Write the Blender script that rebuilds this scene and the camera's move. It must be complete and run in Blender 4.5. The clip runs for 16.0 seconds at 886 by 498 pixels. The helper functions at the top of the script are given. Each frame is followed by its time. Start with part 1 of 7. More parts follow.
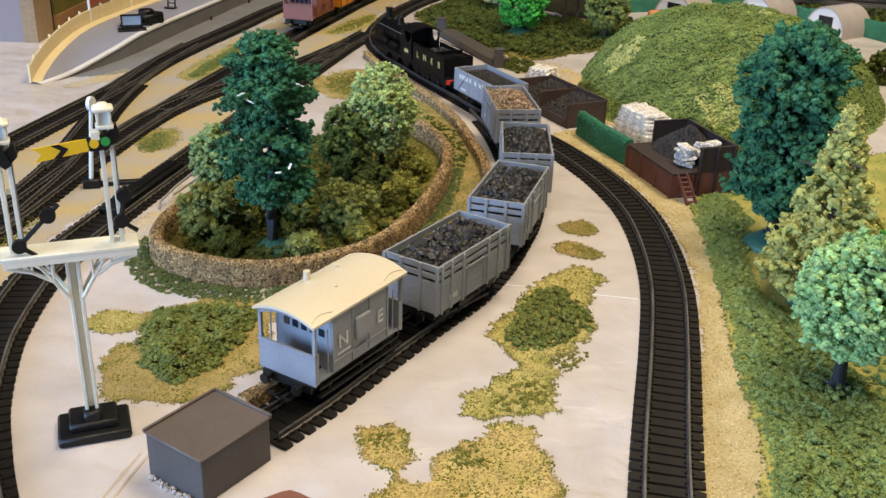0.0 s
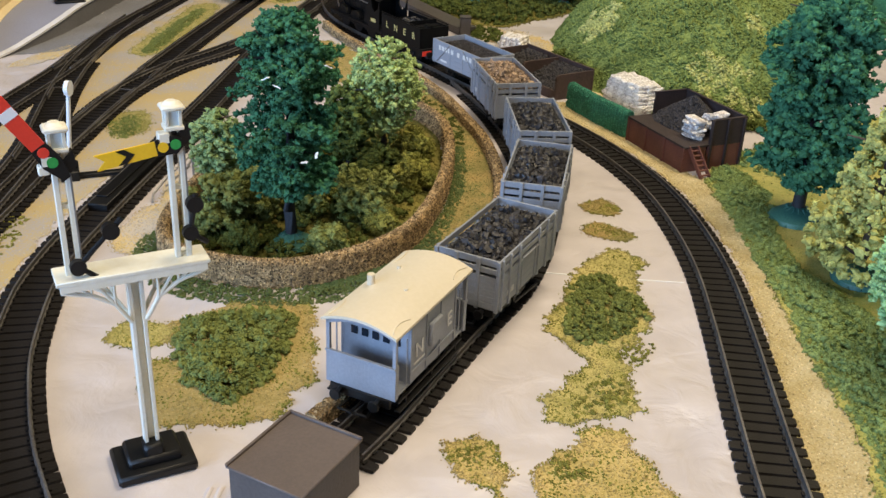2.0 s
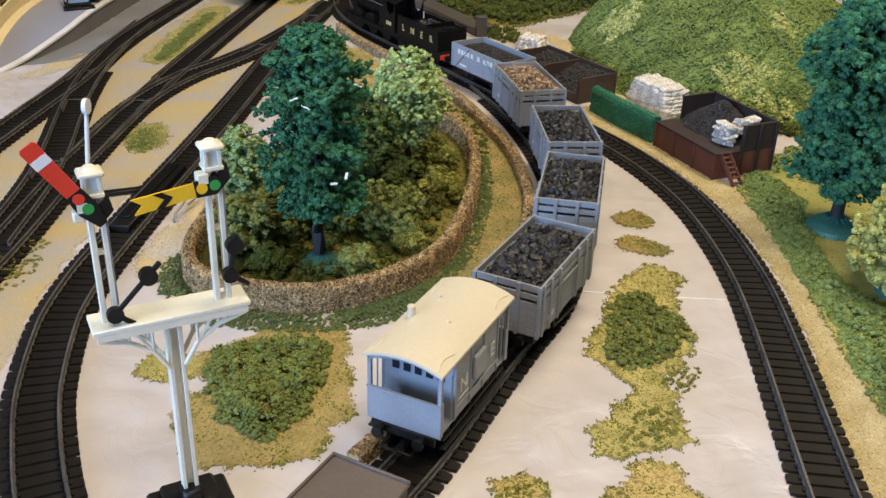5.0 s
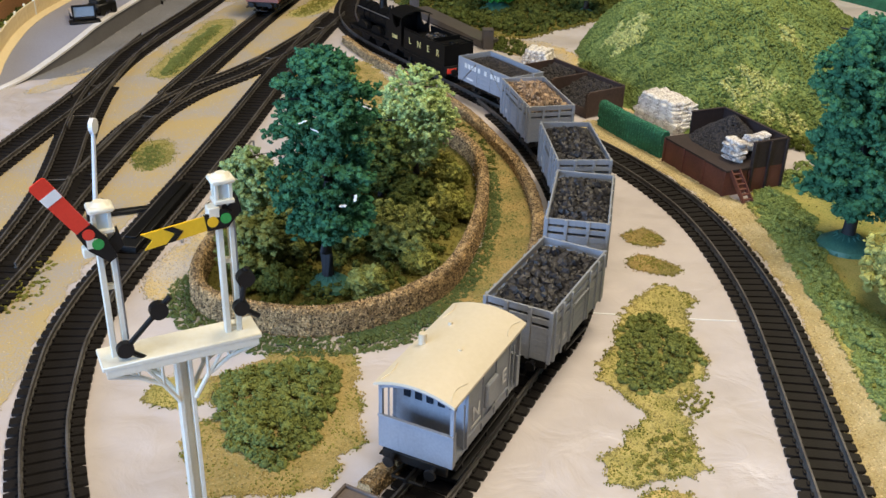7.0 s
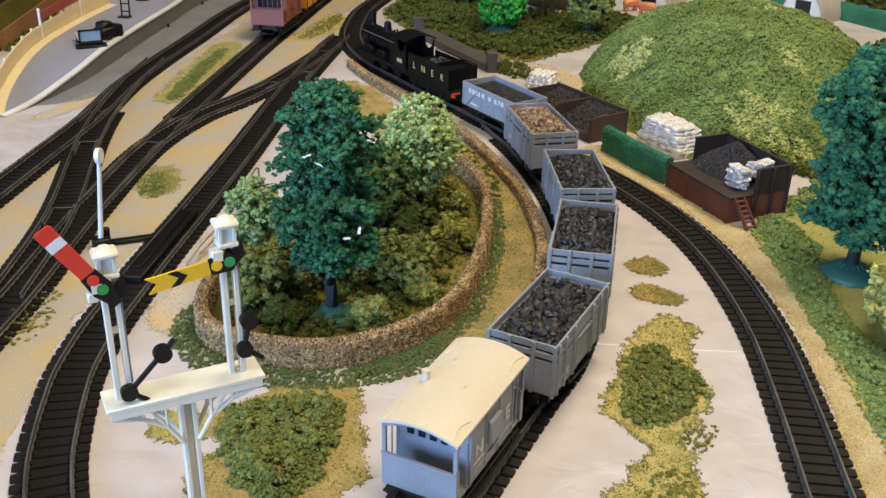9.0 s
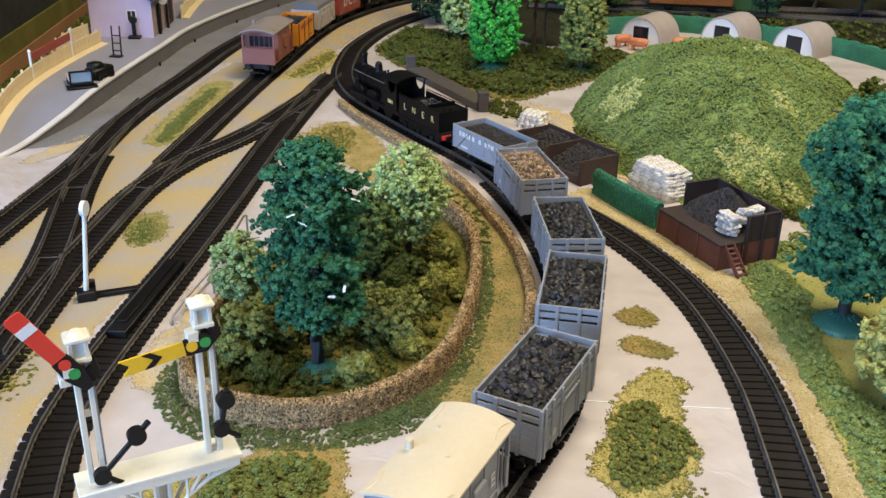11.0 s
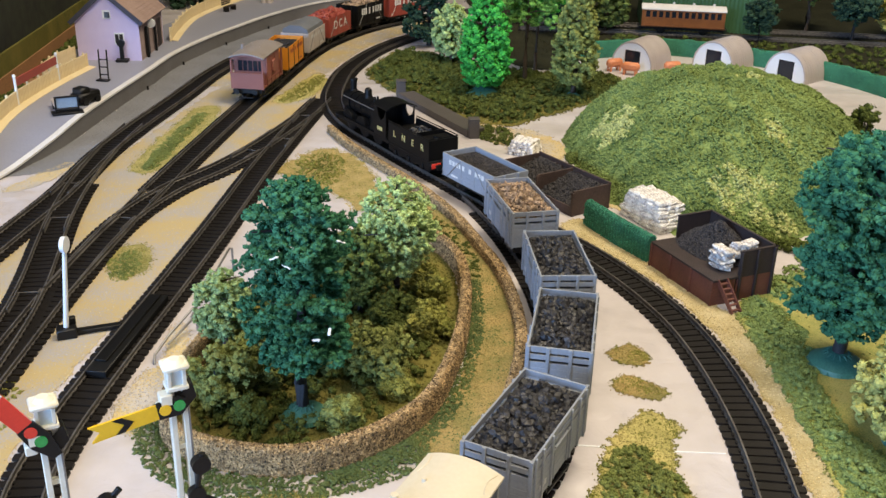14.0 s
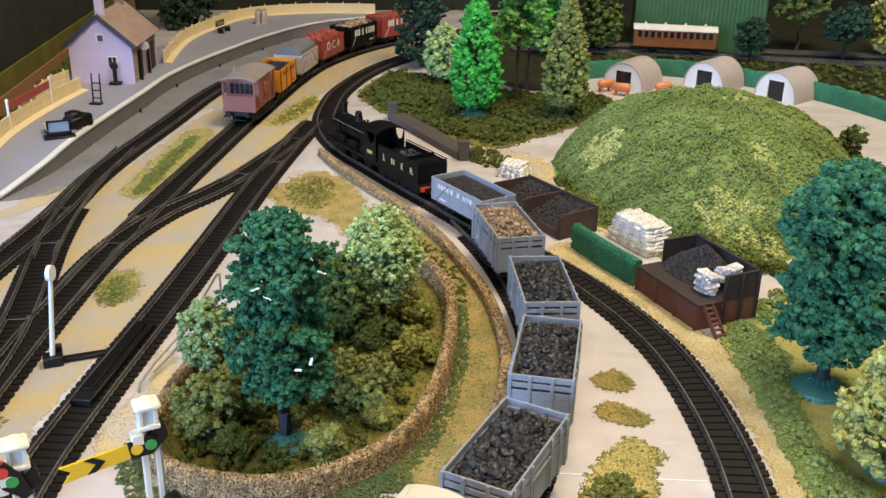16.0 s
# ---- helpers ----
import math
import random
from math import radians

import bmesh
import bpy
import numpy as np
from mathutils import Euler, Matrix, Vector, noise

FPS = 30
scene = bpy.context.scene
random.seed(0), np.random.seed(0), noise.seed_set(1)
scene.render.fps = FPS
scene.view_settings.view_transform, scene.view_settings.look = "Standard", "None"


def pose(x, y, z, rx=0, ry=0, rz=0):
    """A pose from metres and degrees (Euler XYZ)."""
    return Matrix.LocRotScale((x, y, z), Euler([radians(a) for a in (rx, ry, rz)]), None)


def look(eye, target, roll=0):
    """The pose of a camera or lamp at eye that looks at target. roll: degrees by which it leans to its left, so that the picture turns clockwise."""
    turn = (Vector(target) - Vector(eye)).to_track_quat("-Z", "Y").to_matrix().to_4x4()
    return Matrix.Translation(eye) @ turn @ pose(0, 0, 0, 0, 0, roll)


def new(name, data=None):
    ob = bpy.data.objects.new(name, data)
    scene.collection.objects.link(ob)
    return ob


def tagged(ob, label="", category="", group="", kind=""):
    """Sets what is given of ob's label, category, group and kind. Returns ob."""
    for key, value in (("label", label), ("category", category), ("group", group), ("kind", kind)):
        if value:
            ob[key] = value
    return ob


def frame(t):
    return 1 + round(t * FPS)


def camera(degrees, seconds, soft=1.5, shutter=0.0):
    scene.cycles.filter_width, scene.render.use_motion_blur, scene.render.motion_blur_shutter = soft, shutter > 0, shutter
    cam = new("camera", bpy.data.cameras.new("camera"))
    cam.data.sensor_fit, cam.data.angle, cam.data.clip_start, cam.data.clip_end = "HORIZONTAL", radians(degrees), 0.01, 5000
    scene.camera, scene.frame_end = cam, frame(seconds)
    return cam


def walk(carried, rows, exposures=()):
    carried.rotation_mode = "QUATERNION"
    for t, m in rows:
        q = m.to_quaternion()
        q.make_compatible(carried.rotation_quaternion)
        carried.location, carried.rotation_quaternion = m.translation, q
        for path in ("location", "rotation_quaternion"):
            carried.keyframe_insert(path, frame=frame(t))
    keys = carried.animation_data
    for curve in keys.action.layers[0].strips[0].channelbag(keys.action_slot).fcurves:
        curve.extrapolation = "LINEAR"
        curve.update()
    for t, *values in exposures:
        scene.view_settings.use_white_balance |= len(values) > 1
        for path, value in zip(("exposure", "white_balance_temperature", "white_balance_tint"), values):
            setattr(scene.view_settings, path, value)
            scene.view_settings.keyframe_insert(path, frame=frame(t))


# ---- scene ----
cam = camera(49.1, 16.0)
PATH = [
    (0, (0.0198, 0.0982, 0.2349), (0.0279, 0.6454, -0.0114), 2.0),
    (0.5, (0.0082, 0.1001, 0.2314), (0.0235, 0.6443, -0.0209), 2.4),
    (1, (-0.0108, 0.1118, 0.2308), (0.0192, 0.6530, -0.0263), 2.6),
    (1.5, (-0.0299, 0.1283, 0.2306), (0.0226, 0.6656, -0.0310), 2.8),
    (2, (-0.0501, 0.1362, 0.2321), (0.0195, 0.6702, -0.0328), 2.7),
    (2.5, (-0.0579, 0.1416, 0.2352), (0.0186, 0.6753, -0.0285), 2.4),
    (3, (-0.0559, 0.1498, 0.2326), (0.0218, 0.6799, -0.0377), 2.3),
    (3.5, (-0.0584, 0.1501, 0.2347), (0.0145, 0.6805, -0.0365), 2.0),
    (4, (-0.0598, 0.1521, 0.2356), (0.0092, 0.6822, -0.0371), 1.9),
    (6.5, (-0.0671, 0.1639, 0.2464), (-0.0011, 0.6961, -0.0230), 1.6),
    (7, (-0.0654, 0.1648, 0.2461), (-0.0003, 0.6970, -0.0233), 1.5),
    (7.5, (-0.0645, 0.1638, 0.2475), (-0.0003, 0.6969, -0.0204), 1.5),
    (8, (-0.0635, 0.1624, 0.2505), (0.0001, 0.6970, -0.0150), 1.4),
    (8.5, (-0.0636, 0.1645, 0.2520), (-0.0015, 0.6997, -0.0123), 1.3),
    (9, (-0.0645, 0.1677, 0.2548), (-0.0024, 0.7038, -0.0074), 1.3),
    (11.5, (-0.0556, 0.1797, 0.2715), (0.0086, 0.7233, 0.0255), 1.1),
    (12, (-0.0540, 0.1812, 0.2744), (0.0093, 0.7263, 0.0317), 1.1),
    (12.5, (-0.0546, 0.1839, 0.2756), (0.0087, 0.7296, 0.0338), 1.1),
    (13, (-0.0544, 0.1884, 0.2751), (0.0107, 0.7335, 0.0330), 1.2),
    (13.5, (-0.0545, 0.1924, 0.2748), (0.0124, 0.7375, 0.0330), 1.3),
    (14, (-0.0545, 0.1929, 0.2753), (0.0145, 0.7380, 0.0338), 1.4),
    (14.5, (-0.0540, 0.1931, 0.2761), (0.0144, 0.7388, 0.0358), 1.4),
    (15, (-0.0514, 0.1921, 0.2779), (0.0170, 0.7384, 0.0388), 1.3),
    (15.5, (-0.0491, 0.1913, 0.2805), (0.0190, 0.7388, 0.0444), 1.2),
    (16, (-0.0459, 0.1919, 0.2832), (0.0234, 0.7403, 0.0501), 1.2),
]
walk(cam, [(t, look(eye, target, roll)) for t, eye, target, roll in PATH],
     exposures=((0, -0.06, 7000, 10), (2, -0.15, 7000, 10), (4, -0.16, 6900, 10), (8, -0.13, 6750, 10), (12, -0.01, 6550, 10), (16, 0.11, 6700, 10)))

# ---- light ----
world = bpy.data.worlds.new("room_air")
world.use_nodes = True
world.node_tree.nodes["Background"].inputs[0].default_value = (0.6, 0.7, 1.0, 1)
world.node_tree.nodes["Background"].inputs[1].default_value = 0.012
scene.world = world


def area_light(name, m, sx, sy, watts, colour):
    data = bpy.data.lights.new(name, "AREA")
    data.shape, data.size, data.size_y, data.energy, data.color = "RECTANGLE", sx, sy, watts, colour
    ob = new(name, data)
    ob.matrix_world = m
    return ob


area_light("window_light", look((-1.62, -0.55, 0.46), (0.0, 0.75, 0.0)), 1.6, 0.8, 73, (0.34, 0.57, 1.0))
area_light("ceiling_light_glow", look((0.48, 0.86, 1.42), (0.36, 0.80, 0.0)), 1.0, 0.4, 23.6, (1.0, 0.86, 0.62))
area_light("ceiling_light_glow", look((-0.2, -0.1, 1.42), (-0.1, 0.4, 0.0)), 0.9, 0.4, 13, (1.0, 0.86, 0.62))

# ---- materials ----
MM = 0.001


def mat(name, colour, rough=0.6, metal=0.0, second=None, scale=120.0, bump=0.3, fine=900.0, island=0.0, spread=0.25, spec=0.5, contrast=(0.35, 0.65), dist=0.0006):
    """A worn surface: two colours mixed by noise at two scales, a random shade per piece, and fine relief."""
    m = bpy.data.materials.new(name)
    m.use_nodes = True
    nt = m.node_tree
    N, L = nt.nodes, nt.links
    bsdf = N["Principled BSDF"]
    bsdf.inputs["Roughness"].default_value = rough
    bsdf.inputs["Metallic"].default_value = metal
    bsdf.inputs["Specular IOR Level"].default_value = spec
    second = second or tuple(c * (1 - spread) for c in colour)
    co = N.new("ShaderNodeTexCoord")
    big, small = N.new("ShaderNodeTexNoise"), N.new("ShaderNodeTexNoise")
    big.inputs["Scale"].default_value, small.inputs["Scale"].default_value = scale, fine
    big.inputs["Detail"].default_value, small.inputs["Detail"].default_value = 4, 3
    L.new(co.outputs["Object"], big.inputs["Vector"])
    L.new(co.outputs["Object"], small.inputs["Vector"])
    add = N.new("ShaderNodeMath")
    add.operation = "MULTIPLY_ADD"
    add.inputs[1].default_value = 0.5
    L.new(small.outputs["Fac"], add.inputs[0])
    half = N.new("ShaderNodeMath")
    half.operation = "MULTIPLY"
    half.inputs[1].default_value = 0.5
    L.new(big.outputs["Fac"], half.inputs[0])
    L.new(half.outputs[0], add.inputs[2])
    ramp = N.new("ShaderNodeValToRGB")
    ramp.color_ramp.elements[0].position, ramp.color_ramp.elements[1].position = contrast
    ramp.color_ramp.elements[0].color, ramp.color_ramp.elements[1].color = (*second, 1), (*colour, 1)
    L.new(add.outputs[0], ramp.inputs["Fac"])
    out = ramp.outputs["Color"]
    if island:
        geo = N.new("ShaderNodeNewGeometry")
        hsv = N.new("ShaderNodeHueSaturation")
        span = N.new("ShaderNodeMapRange")
        span.inputs["To Min"].default_value, span.inputs["To Max"].default_value = 1 - island, 1 + island
        L.new(geo.outputs["Random Per Island"], span.inputs["Value"])
        L.new(span.outputs[0], hsv.inputs["Value"])
        L.new(out, hsv.inputs["Color"])
        out = hsv.outputs["Color"]
    L.new(out, bsdf.inputs["Base Color"])
    if bump:
        b = N.new("ShaderNodeBump")
        b.inputs["Strength"].default_value = bump
        b.inputs["Distance"].default_value = dist
        L.new(small.outputs["Fac"], b.inputs["Height"])
        L.new(b.outputs["Normal"], bsdf.inputs["Normal"])
    return m


def paper_material():
    """Crumpled, slightly glossy grey-beige sheet glued to the board."""
    m = mat("glossy_paper", (0.585, 0.54, 0.545), 0.36, second=(0.49, 0.45, 0.455), scale=9, fine=60, bump=0.0)
    N, L = m.node_tree.nodes, m.node_tree.links
    co = N["Texture Coordinate"]
    crease, wave = N.new("ShaderNodeTexNoise"), N.new("ShaderNodeTexNoise")
    crease.inputs["Scale"].default_value, wave.inputs["Scale"].default_value = 48, 15
    crease.inputs["Detail"].default_value, wave.inputs["Detail"].default_value = 5, 2
    crease.inputs["Distortion"].default_value = 0.8
    for n in (crease, wave):
        L.new(co.outputs["Object"], n.inputs["Vector"])
    mix = N.new("ShaderNodeMath")
    mix.operation = "MULTIPLY_ADD"
    mix.inputs[1].default_value = 0.16
    L.new(crease.outputs["Fac"], mix.inputs[0])
    L.new(wave.outputs["Fac"], mix.inputs[2])
    b = N.new("ShaderNodeBump")
    b.inputs["Strength"].default_value, b.inputs["Distance"].default_value = 0.75, 0.013
    L.new(mix.outputs[0], b.inputs["Height"])
    L.new(b.outputs["Normal"], N["Principled BSDF"].inputs["Normal"])
    return m


PAPER = paper_material()
SAND = mat("sand_scatter", (0.57, 0.44, 0.215), 0.95, second=(0.46, 0.425, 0.39), scale=26, fine=900, bump=0.8, contrast=(0.43, 0.56), island=0.2, spec=0.1)
PATHSAND = mat("path_sand", (0.40, 0.29, 0.12), 0.95, second=(0.22, 0.20, 0.075), scale=45, fine=1200, bump=0.8, island=0.25, spec=0.1, contrast=(0.42, 0.58))
VERGESAND = mat("verge_sand", (0.66, 0.56, 0.34), 0.95, second=(0.50, 0.40, 0.20), scale=55, fine=1000, bump=0.8, contrast=(0.40, 0.60), island=0.3, spec=0.1)
PATCHSAND = mat("patch_sand", (0.50, 0.38, 0.165), 0.95, second=(0.33, 0.265, 0.095), scale=70, fine=1300, bump=0.8, island=0.25, spec=0.1, contrast=(0.4, 0.6))
VERGE = mat("verge_flock", (0.27, 0.35, 0.125), 0.95, second=(0.17, 0.225, 0.075), scale=60, fine=1600, bump=0.9, island=0.22, spec=0.05)
BUSHLEAF = mat("bush_foam", (0.29, 0.31, 0.10), 0.95, second=(0.13, 0.155, 0.045), scale=70, fine=1500, bump=0.9, island=0.28, spec=0.05)
OCHRE = mat("ochre_scatter", (0.36, 0.31, 0.105), 0.95, second=(0.17, 0.205, 0.06), scale=35, fine=1500, bump=0.8, island=0.4, spec=0.1, contrast=(0.42, 0.6))
FLOCK = mat("green_flock", (0.235, 0.27, 0.085), 0.95, second=(0.13, 0.155, 0.045), scale=60, fine=1600, bump=0.9, island=0.24, spec=0.05)
# Dark flock, its green lowered further to hold the shade between the bushes.
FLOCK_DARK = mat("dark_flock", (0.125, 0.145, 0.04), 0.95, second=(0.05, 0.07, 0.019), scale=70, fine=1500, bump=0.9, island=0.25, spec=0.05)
FLOCK_OLIVE = mat("olive_flock", (0.30, 0.28, 0.075), 0.95, second=(0.14, 0.155, 0.035), scale=60, fine=1500, bump=0.9, island=0.4, spec=0.05)
OLIVEGROUND = mat("olive_ground", (0.21, 0.175, 0.05), 0.95, second=(0.10, 0.105, 0.03), scale=40, fine=1500, bump=0.9, island=0.25, spec=0.05)
HILLFLOCK = mat("hill_flock", (0.225, 0.295, 0.098), 0.95, second=(0.12, 0.165, 0.05), scale=24, fine=500, bump=0.9, island=0.15, spec=0.05, contrast=(0.40, 0.60))
PALEFLOCK = mat("pale_flock", (0.46, 0.48, 0.19), 0.95, second=(0.36, 0.39, 0.145), scale=60, fine=900, bump=0.9, island=0.25, spec=0.05)
FLOCK_WALL = mat("mossy_flock", (0.17, 0.20, 0.07), 0.95, second=(0.08, 0.125, 0.055), scale=50, fine=1600, bump=0.9, island=0.2, spec=0.05)
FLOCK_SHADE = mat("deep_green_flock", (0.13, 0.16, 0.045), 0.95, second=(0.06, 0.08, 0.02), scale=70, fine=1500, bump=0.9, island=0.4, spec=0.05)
# Near-black ground colour that stands in for the shade at the far end.
FARSHADE = mat("far_ground_shade", (0.040, 0.040, 0.024), 0.95, second=(0.018, 0.02, 0.012), scale=30, fine=700, bump=0.6, spec=0.1)
BROWNEARTH = mat("brown_earth_sheet", (0.36, 0.19, 0.09), 0.8, second=(0.22, 0.12, 0.06), scale=20, fine=500, bump=0.3, spec=0.2)
ASHGREY = mat("grey_ash_scatter", (0.27, 0.275, 0.30), 0.9, second=(0.19, 0.19, 0.205), scale=20, fine=900, bump=0.5, island=0.25, spec=0.1)
FRESHLEAF = mat("fresh_foliage", (0.22, 0.46, 0.11), 0.9, second=(0.11, 0.27, 0.06), scale=90, fine=1200, bump=0.6, island=0.4, spec=0.1)
OLIVELEAF = mat("olive_foliage", (0.29, 0.32, 0.095), 0.9, second=(0.15, 0.18, 0.05), scale=90, fine=1200, bump=0.6, island=0.35, spec=0.1)
BARE = mat("pale_scatter", (0.44, 0.37, 0.15), 0.95, second=(0.26, 0.24, 0.08), scale=70, fine=1500, bump=0.9, island=0.25, spec=0.05, contrast=(0.4, 0.6))
TEAL = mat("teal_foliage", (0.066, 0.20, 0.10), 0.9, second=(0.03, 0.12, 0.064), scale=60, fine=1200, bump=0.6, island=0.32, spec=0.1)
MINT = mat("mint_foliage", (0.42, 0.62, 0.28), 0.9, second=(0.22, 0.41, 0.16), scale=90, fine=1200, bump=0.6, island=0.35, spec=0.1)
SAGE = mat("sage_foliage", (0.52, 0.63, 0.27), 0.9, second=(0.28, 0.38, 0.13), scale=90, fine=1200, bump=0.6, island=0.35, spec=0.1)
SAGEDULL = mat("dull_sage_foliage", (0.33, 0.43, 0.19), 0.9, second=(0.18, 0.26, 0.10), scale=90, fine=1200, bump=0.6, island=0.3, spec=0.1)
MOSS = mat("moss_foliage", (0.15, 0.20, 0.055), 0.9, second=(0.07, 0.10, 0.03), scale=90, fine=1200, bump=0.6, island=0.4, spec=0.1)
BRIGHT = mat("bright_foliage", (0.10, 0.50, 0.085), 0.9, second=(0.035, 0.29, 0.05), scale=90, fine=1200, bump=0.6, island=0.35, spec=0.1)
YELLOWGREEN = mat("yellow_foliage", (0.53, 0.51, 0.17), 0.9, second=(0.29, 0.30, 0.085), scale=90, fine=1200, bump=0.6, island=0.35, spec=0.1)
DARKLEAF = mat("dark_foliage", (0.05, 0.095, 0.055), 0.9, second=(0.02, 0.045, 0.03), scale=90, fine=1200, bump=0.6, island=0.4, spec=0.1)
CORK = mat("granular_stone", (0.54, 0.375, 0.185), 0.85, second=(0.10, 0.062, 0.032), scale=260, fine=1500, bump=0.9, island=0.85, spec=0.35)
SLEEPER = mat("black_brown_plastic", (0.0125, 0.0105, 0.0098), 0.55, second=(0.006, 0.005, 0.0048), scale=60, fine=1200, bump=0.3, spec=0.25)
RAIL = mat("dull_steel_rail", (0.24, 0.225, 0.21), 0.4, 0.6, second=(0.095, 0.085, 0.08), scale=60, fine=800, bump=0.15)
GREYBODY = mat("grey_wagon_paint", (0.295, 0.318, 0.36), 0.48, second=(0.24, 0.258, 0.29), scale=70, fine=900, bump=0.12)
CREAMROOF = mat("cream_roof_plastic", (0.69, 0.62, 0.485), 0.34, second=(0.64, 0.57, 0.43), scale=30, fine=500, bump=0.06)
BLACK = mat("black_plastic", (0.007, 0.007, 0.0075), 0.45, second=(0.004, 0.004, 0.004), scale=70, fine=900, bump=0.12, spec=0.35)
LOCOBLACK = mat("loco_black", (0.0035, 0.0035, 0.004), 0.5, second=(0.002, 0.002, 0.002), scale=70, fine=700, bump=0.1, spec=0.25)
COAL = mat("coal", (0.036, 0.034, 0.037), 0.5, second=(0.012, 0.0115, 0.0125), scale=150, fine=900, bump=0.6, island=0.6)
SLACK = mat("coal_slack", (0.042, 0.037, 0.039), 0.8, second=(0.02, 0.018, 0.019), scale=150, fine=900, bump=0.6, island=0.4)
WOODLOAD = mat("broken_wood", (0.46, 0.33, 0.22), 0.85, second=(0.18, 0.12, 0.08), scale=150, fine=900, bump=0.5, island=0.5)
WHITEPAINT = mat("cream_white_plastic", (0.80, 0.79, 0.70), 0.38, second=(0.74, 0.71, 0.58), scale=40, fine=600, bump=0.06)
SHEDGREY = mat("dark_grey_card", (0.085, 0.075, 0.072), 0.6, second=(0.06, 0.052, 0.05), scale=50, fine=800, bump=0.2)
SHEDROOF = mat("brown_grey_felt", (0.135, 0.105, 0.092), 0.4, second=(0.10, 0.08, 0.072), scale=40, fine=900, bump=0.2)
PLATGREY = mat("grey_platform", (0.31, 0.32, 0.40), 0.5, second=(0.265, 0.272, 0.335), scale=14, fine=700, bump=0.15)
PLATSIDE = mat("platform_side", (0.17, 0.165, 0.165), 0.7, second=(0.12, 0.115, 0.115), scale=25, fine=700, bump=0.15)
EDGEWHITE = mat("white_edge", (0.78, 0.77, 0.77), 0.6, second=(0.6, 0.58, 0.56), scale=40, fine=600, bump=0.1)
CREAM = mat("cream_fence_plastic", (0.79, 0.67, 0.43), 0.5, second=(0.72, 0.58, 0.33), scale=40, fine=600, bump=0.1)
BRICKWALL = mat("brown_brick_card", (0.42, 0.32, 0.30), 0.85, second=(0.27, 0.20, 0.185), scale=200, fine=1200, bump=0.4)
# White render; the lilac cast of the blue window light is mixed in.
PALEWALL = mat("pale_render_wall", (0.70, 0.62, 0.88), 0.8, second=(0.63, 0.55, 0.82), scale=80, fine=900, bump=0.2)
TILE = mat("red_brown_tiles", (0.40, 0.285, 0.25), 0.8, second=(0.29, 0.20, 0.175), scale=60, fine=900, bump=0.3)
SLATE = mat("dark_blue_slate", (0.06, 0.065, 0.10), 0.6, scale=60)
RUST = mat("red_brown_timber", (0.165, 0.058, 0.042), 0.6, second=(0.09, 0.03, 0.022), scale=70, fine=900, bump=0.3)
DARKTIMBER = mat("sooty_timber", (0.040, 0.025, 0.024), 0.7, second=(0.018, 0.012, 0.012), scale=70, fine=900, bump=0.3)
SOOTBROWN = mat("sooty_brown_timber", (0.085, 0.052, 0.043), 0.75, second=(0.038, 0.024, 0.021), scale=70, fine=900, bump=0.3)
RUSTLID = mat("red_brown_lid", (0.24, 0.095, 0.065), 0.45, second=(0.19, 0.075, 0.052), scale=40, bump=0.1)
SACK = mat("white_sacks", (0.82, 0.80, 0.77), 0.8, second=(0.34, 0.30, 0.28), scale=160, fine=900, bump=0.4, island=0.25, contrast=(0.41, 0.55))
HEDGE = mat("green_hedge", (0.042, 0.235, 0.135), 0.85, second=(0.02, 0.13, 0.08), scale=60, fine=1200, bump=0.6, island=0.3)
RED = mat("red_enamel", (0.78, 0.055, 0.03), 0.35, second=(0.70, 0.045, 0.025), scale=40, bump=0.05)
YELLOW = mat("yellow_enamel", (0.88, 0.55, 0.025), 0.35, second=(0.80, 0.48, 0.02), scale=40, bump=0.05)
LAMPGLASS = mat("lamp_glass", (0.66, 0.76, 0.80), 0.2, second=(0.56, 0.67, 0.72), scale=60, bump=0.0)
GREENLENS = mat("green_lens", (0.03, 0.36, 0.08), 0.25, scale=40, bump=0.0)
WHITE = mat("white_enamel", (0.82, 0.84, 0.86), 0.4, second=(0.76, 0.78, 0.80), scale=40, bump=0.05)
MAROONVAN = mat("red_brown_van_paint", (0.30, 0.105, 0.075), 0.5, second=(0.24, 0.08, 0.06), scale=60, bump=0.1)
GREYROOF = mat("grey_van_roof", (0.30, 0.26, 0.24), 0.5, scale=50, bump=0.1)
ORANGEBODY = mat("orange_wagon_paint", (0.78, 0.30, 0.015), 0.5, second=(0.66, 0.22, 0.01), scale=60, bump=0.1)
REDBODY = mat("red_wagon_paint", (0.36, 0.07, 0.045), 0.5, second=(0.28, 0.05, 0.035), scale=60, bump=0.1)
LETTER = mat("pale_lettering", (0.78, 0.76, 0.72), 0.6, scale=60, bump=0.0)
GREYLETTER = mat("faded_lettering", (0.66, 0.66, 0.66), 0.6, scale=60, bump=0.0)
GOLDLETTER = mat("yellow_lettering", (0.72, 0.58, 0.22), 0.6, scale=60, bump=0.0)
ARKTIN = mat("ark_tin", (0.52, 0.46, 0.42), 0.5, 0.1, second=(0.44, 0.38, 0.35), scale=50, bump=0.1)
ORANGETOY = mat("orange_plastic", (0.75, 0.27, 0.12), 0.5, scale=60, bump=0.1)
TEAK = mat("teak_coach", (0.28, 0.10, 0.025), 0.45, second=(0.19, 0.065, 0.015), scale=60, fine=500, bump=0.1)
GREENTIN = mat("green_corrugated_tin", (0.055, 0.15, 0.065), 0.6, second=(0.04, 0.115, 0.05), scale=30, bump=0.1)
BARK = mat("dark_bark", (0.030, 0.030, 0.032), 0.7, second=(0.018, 0.018, 0.02), scale=100, fine=900, bump=0.5)
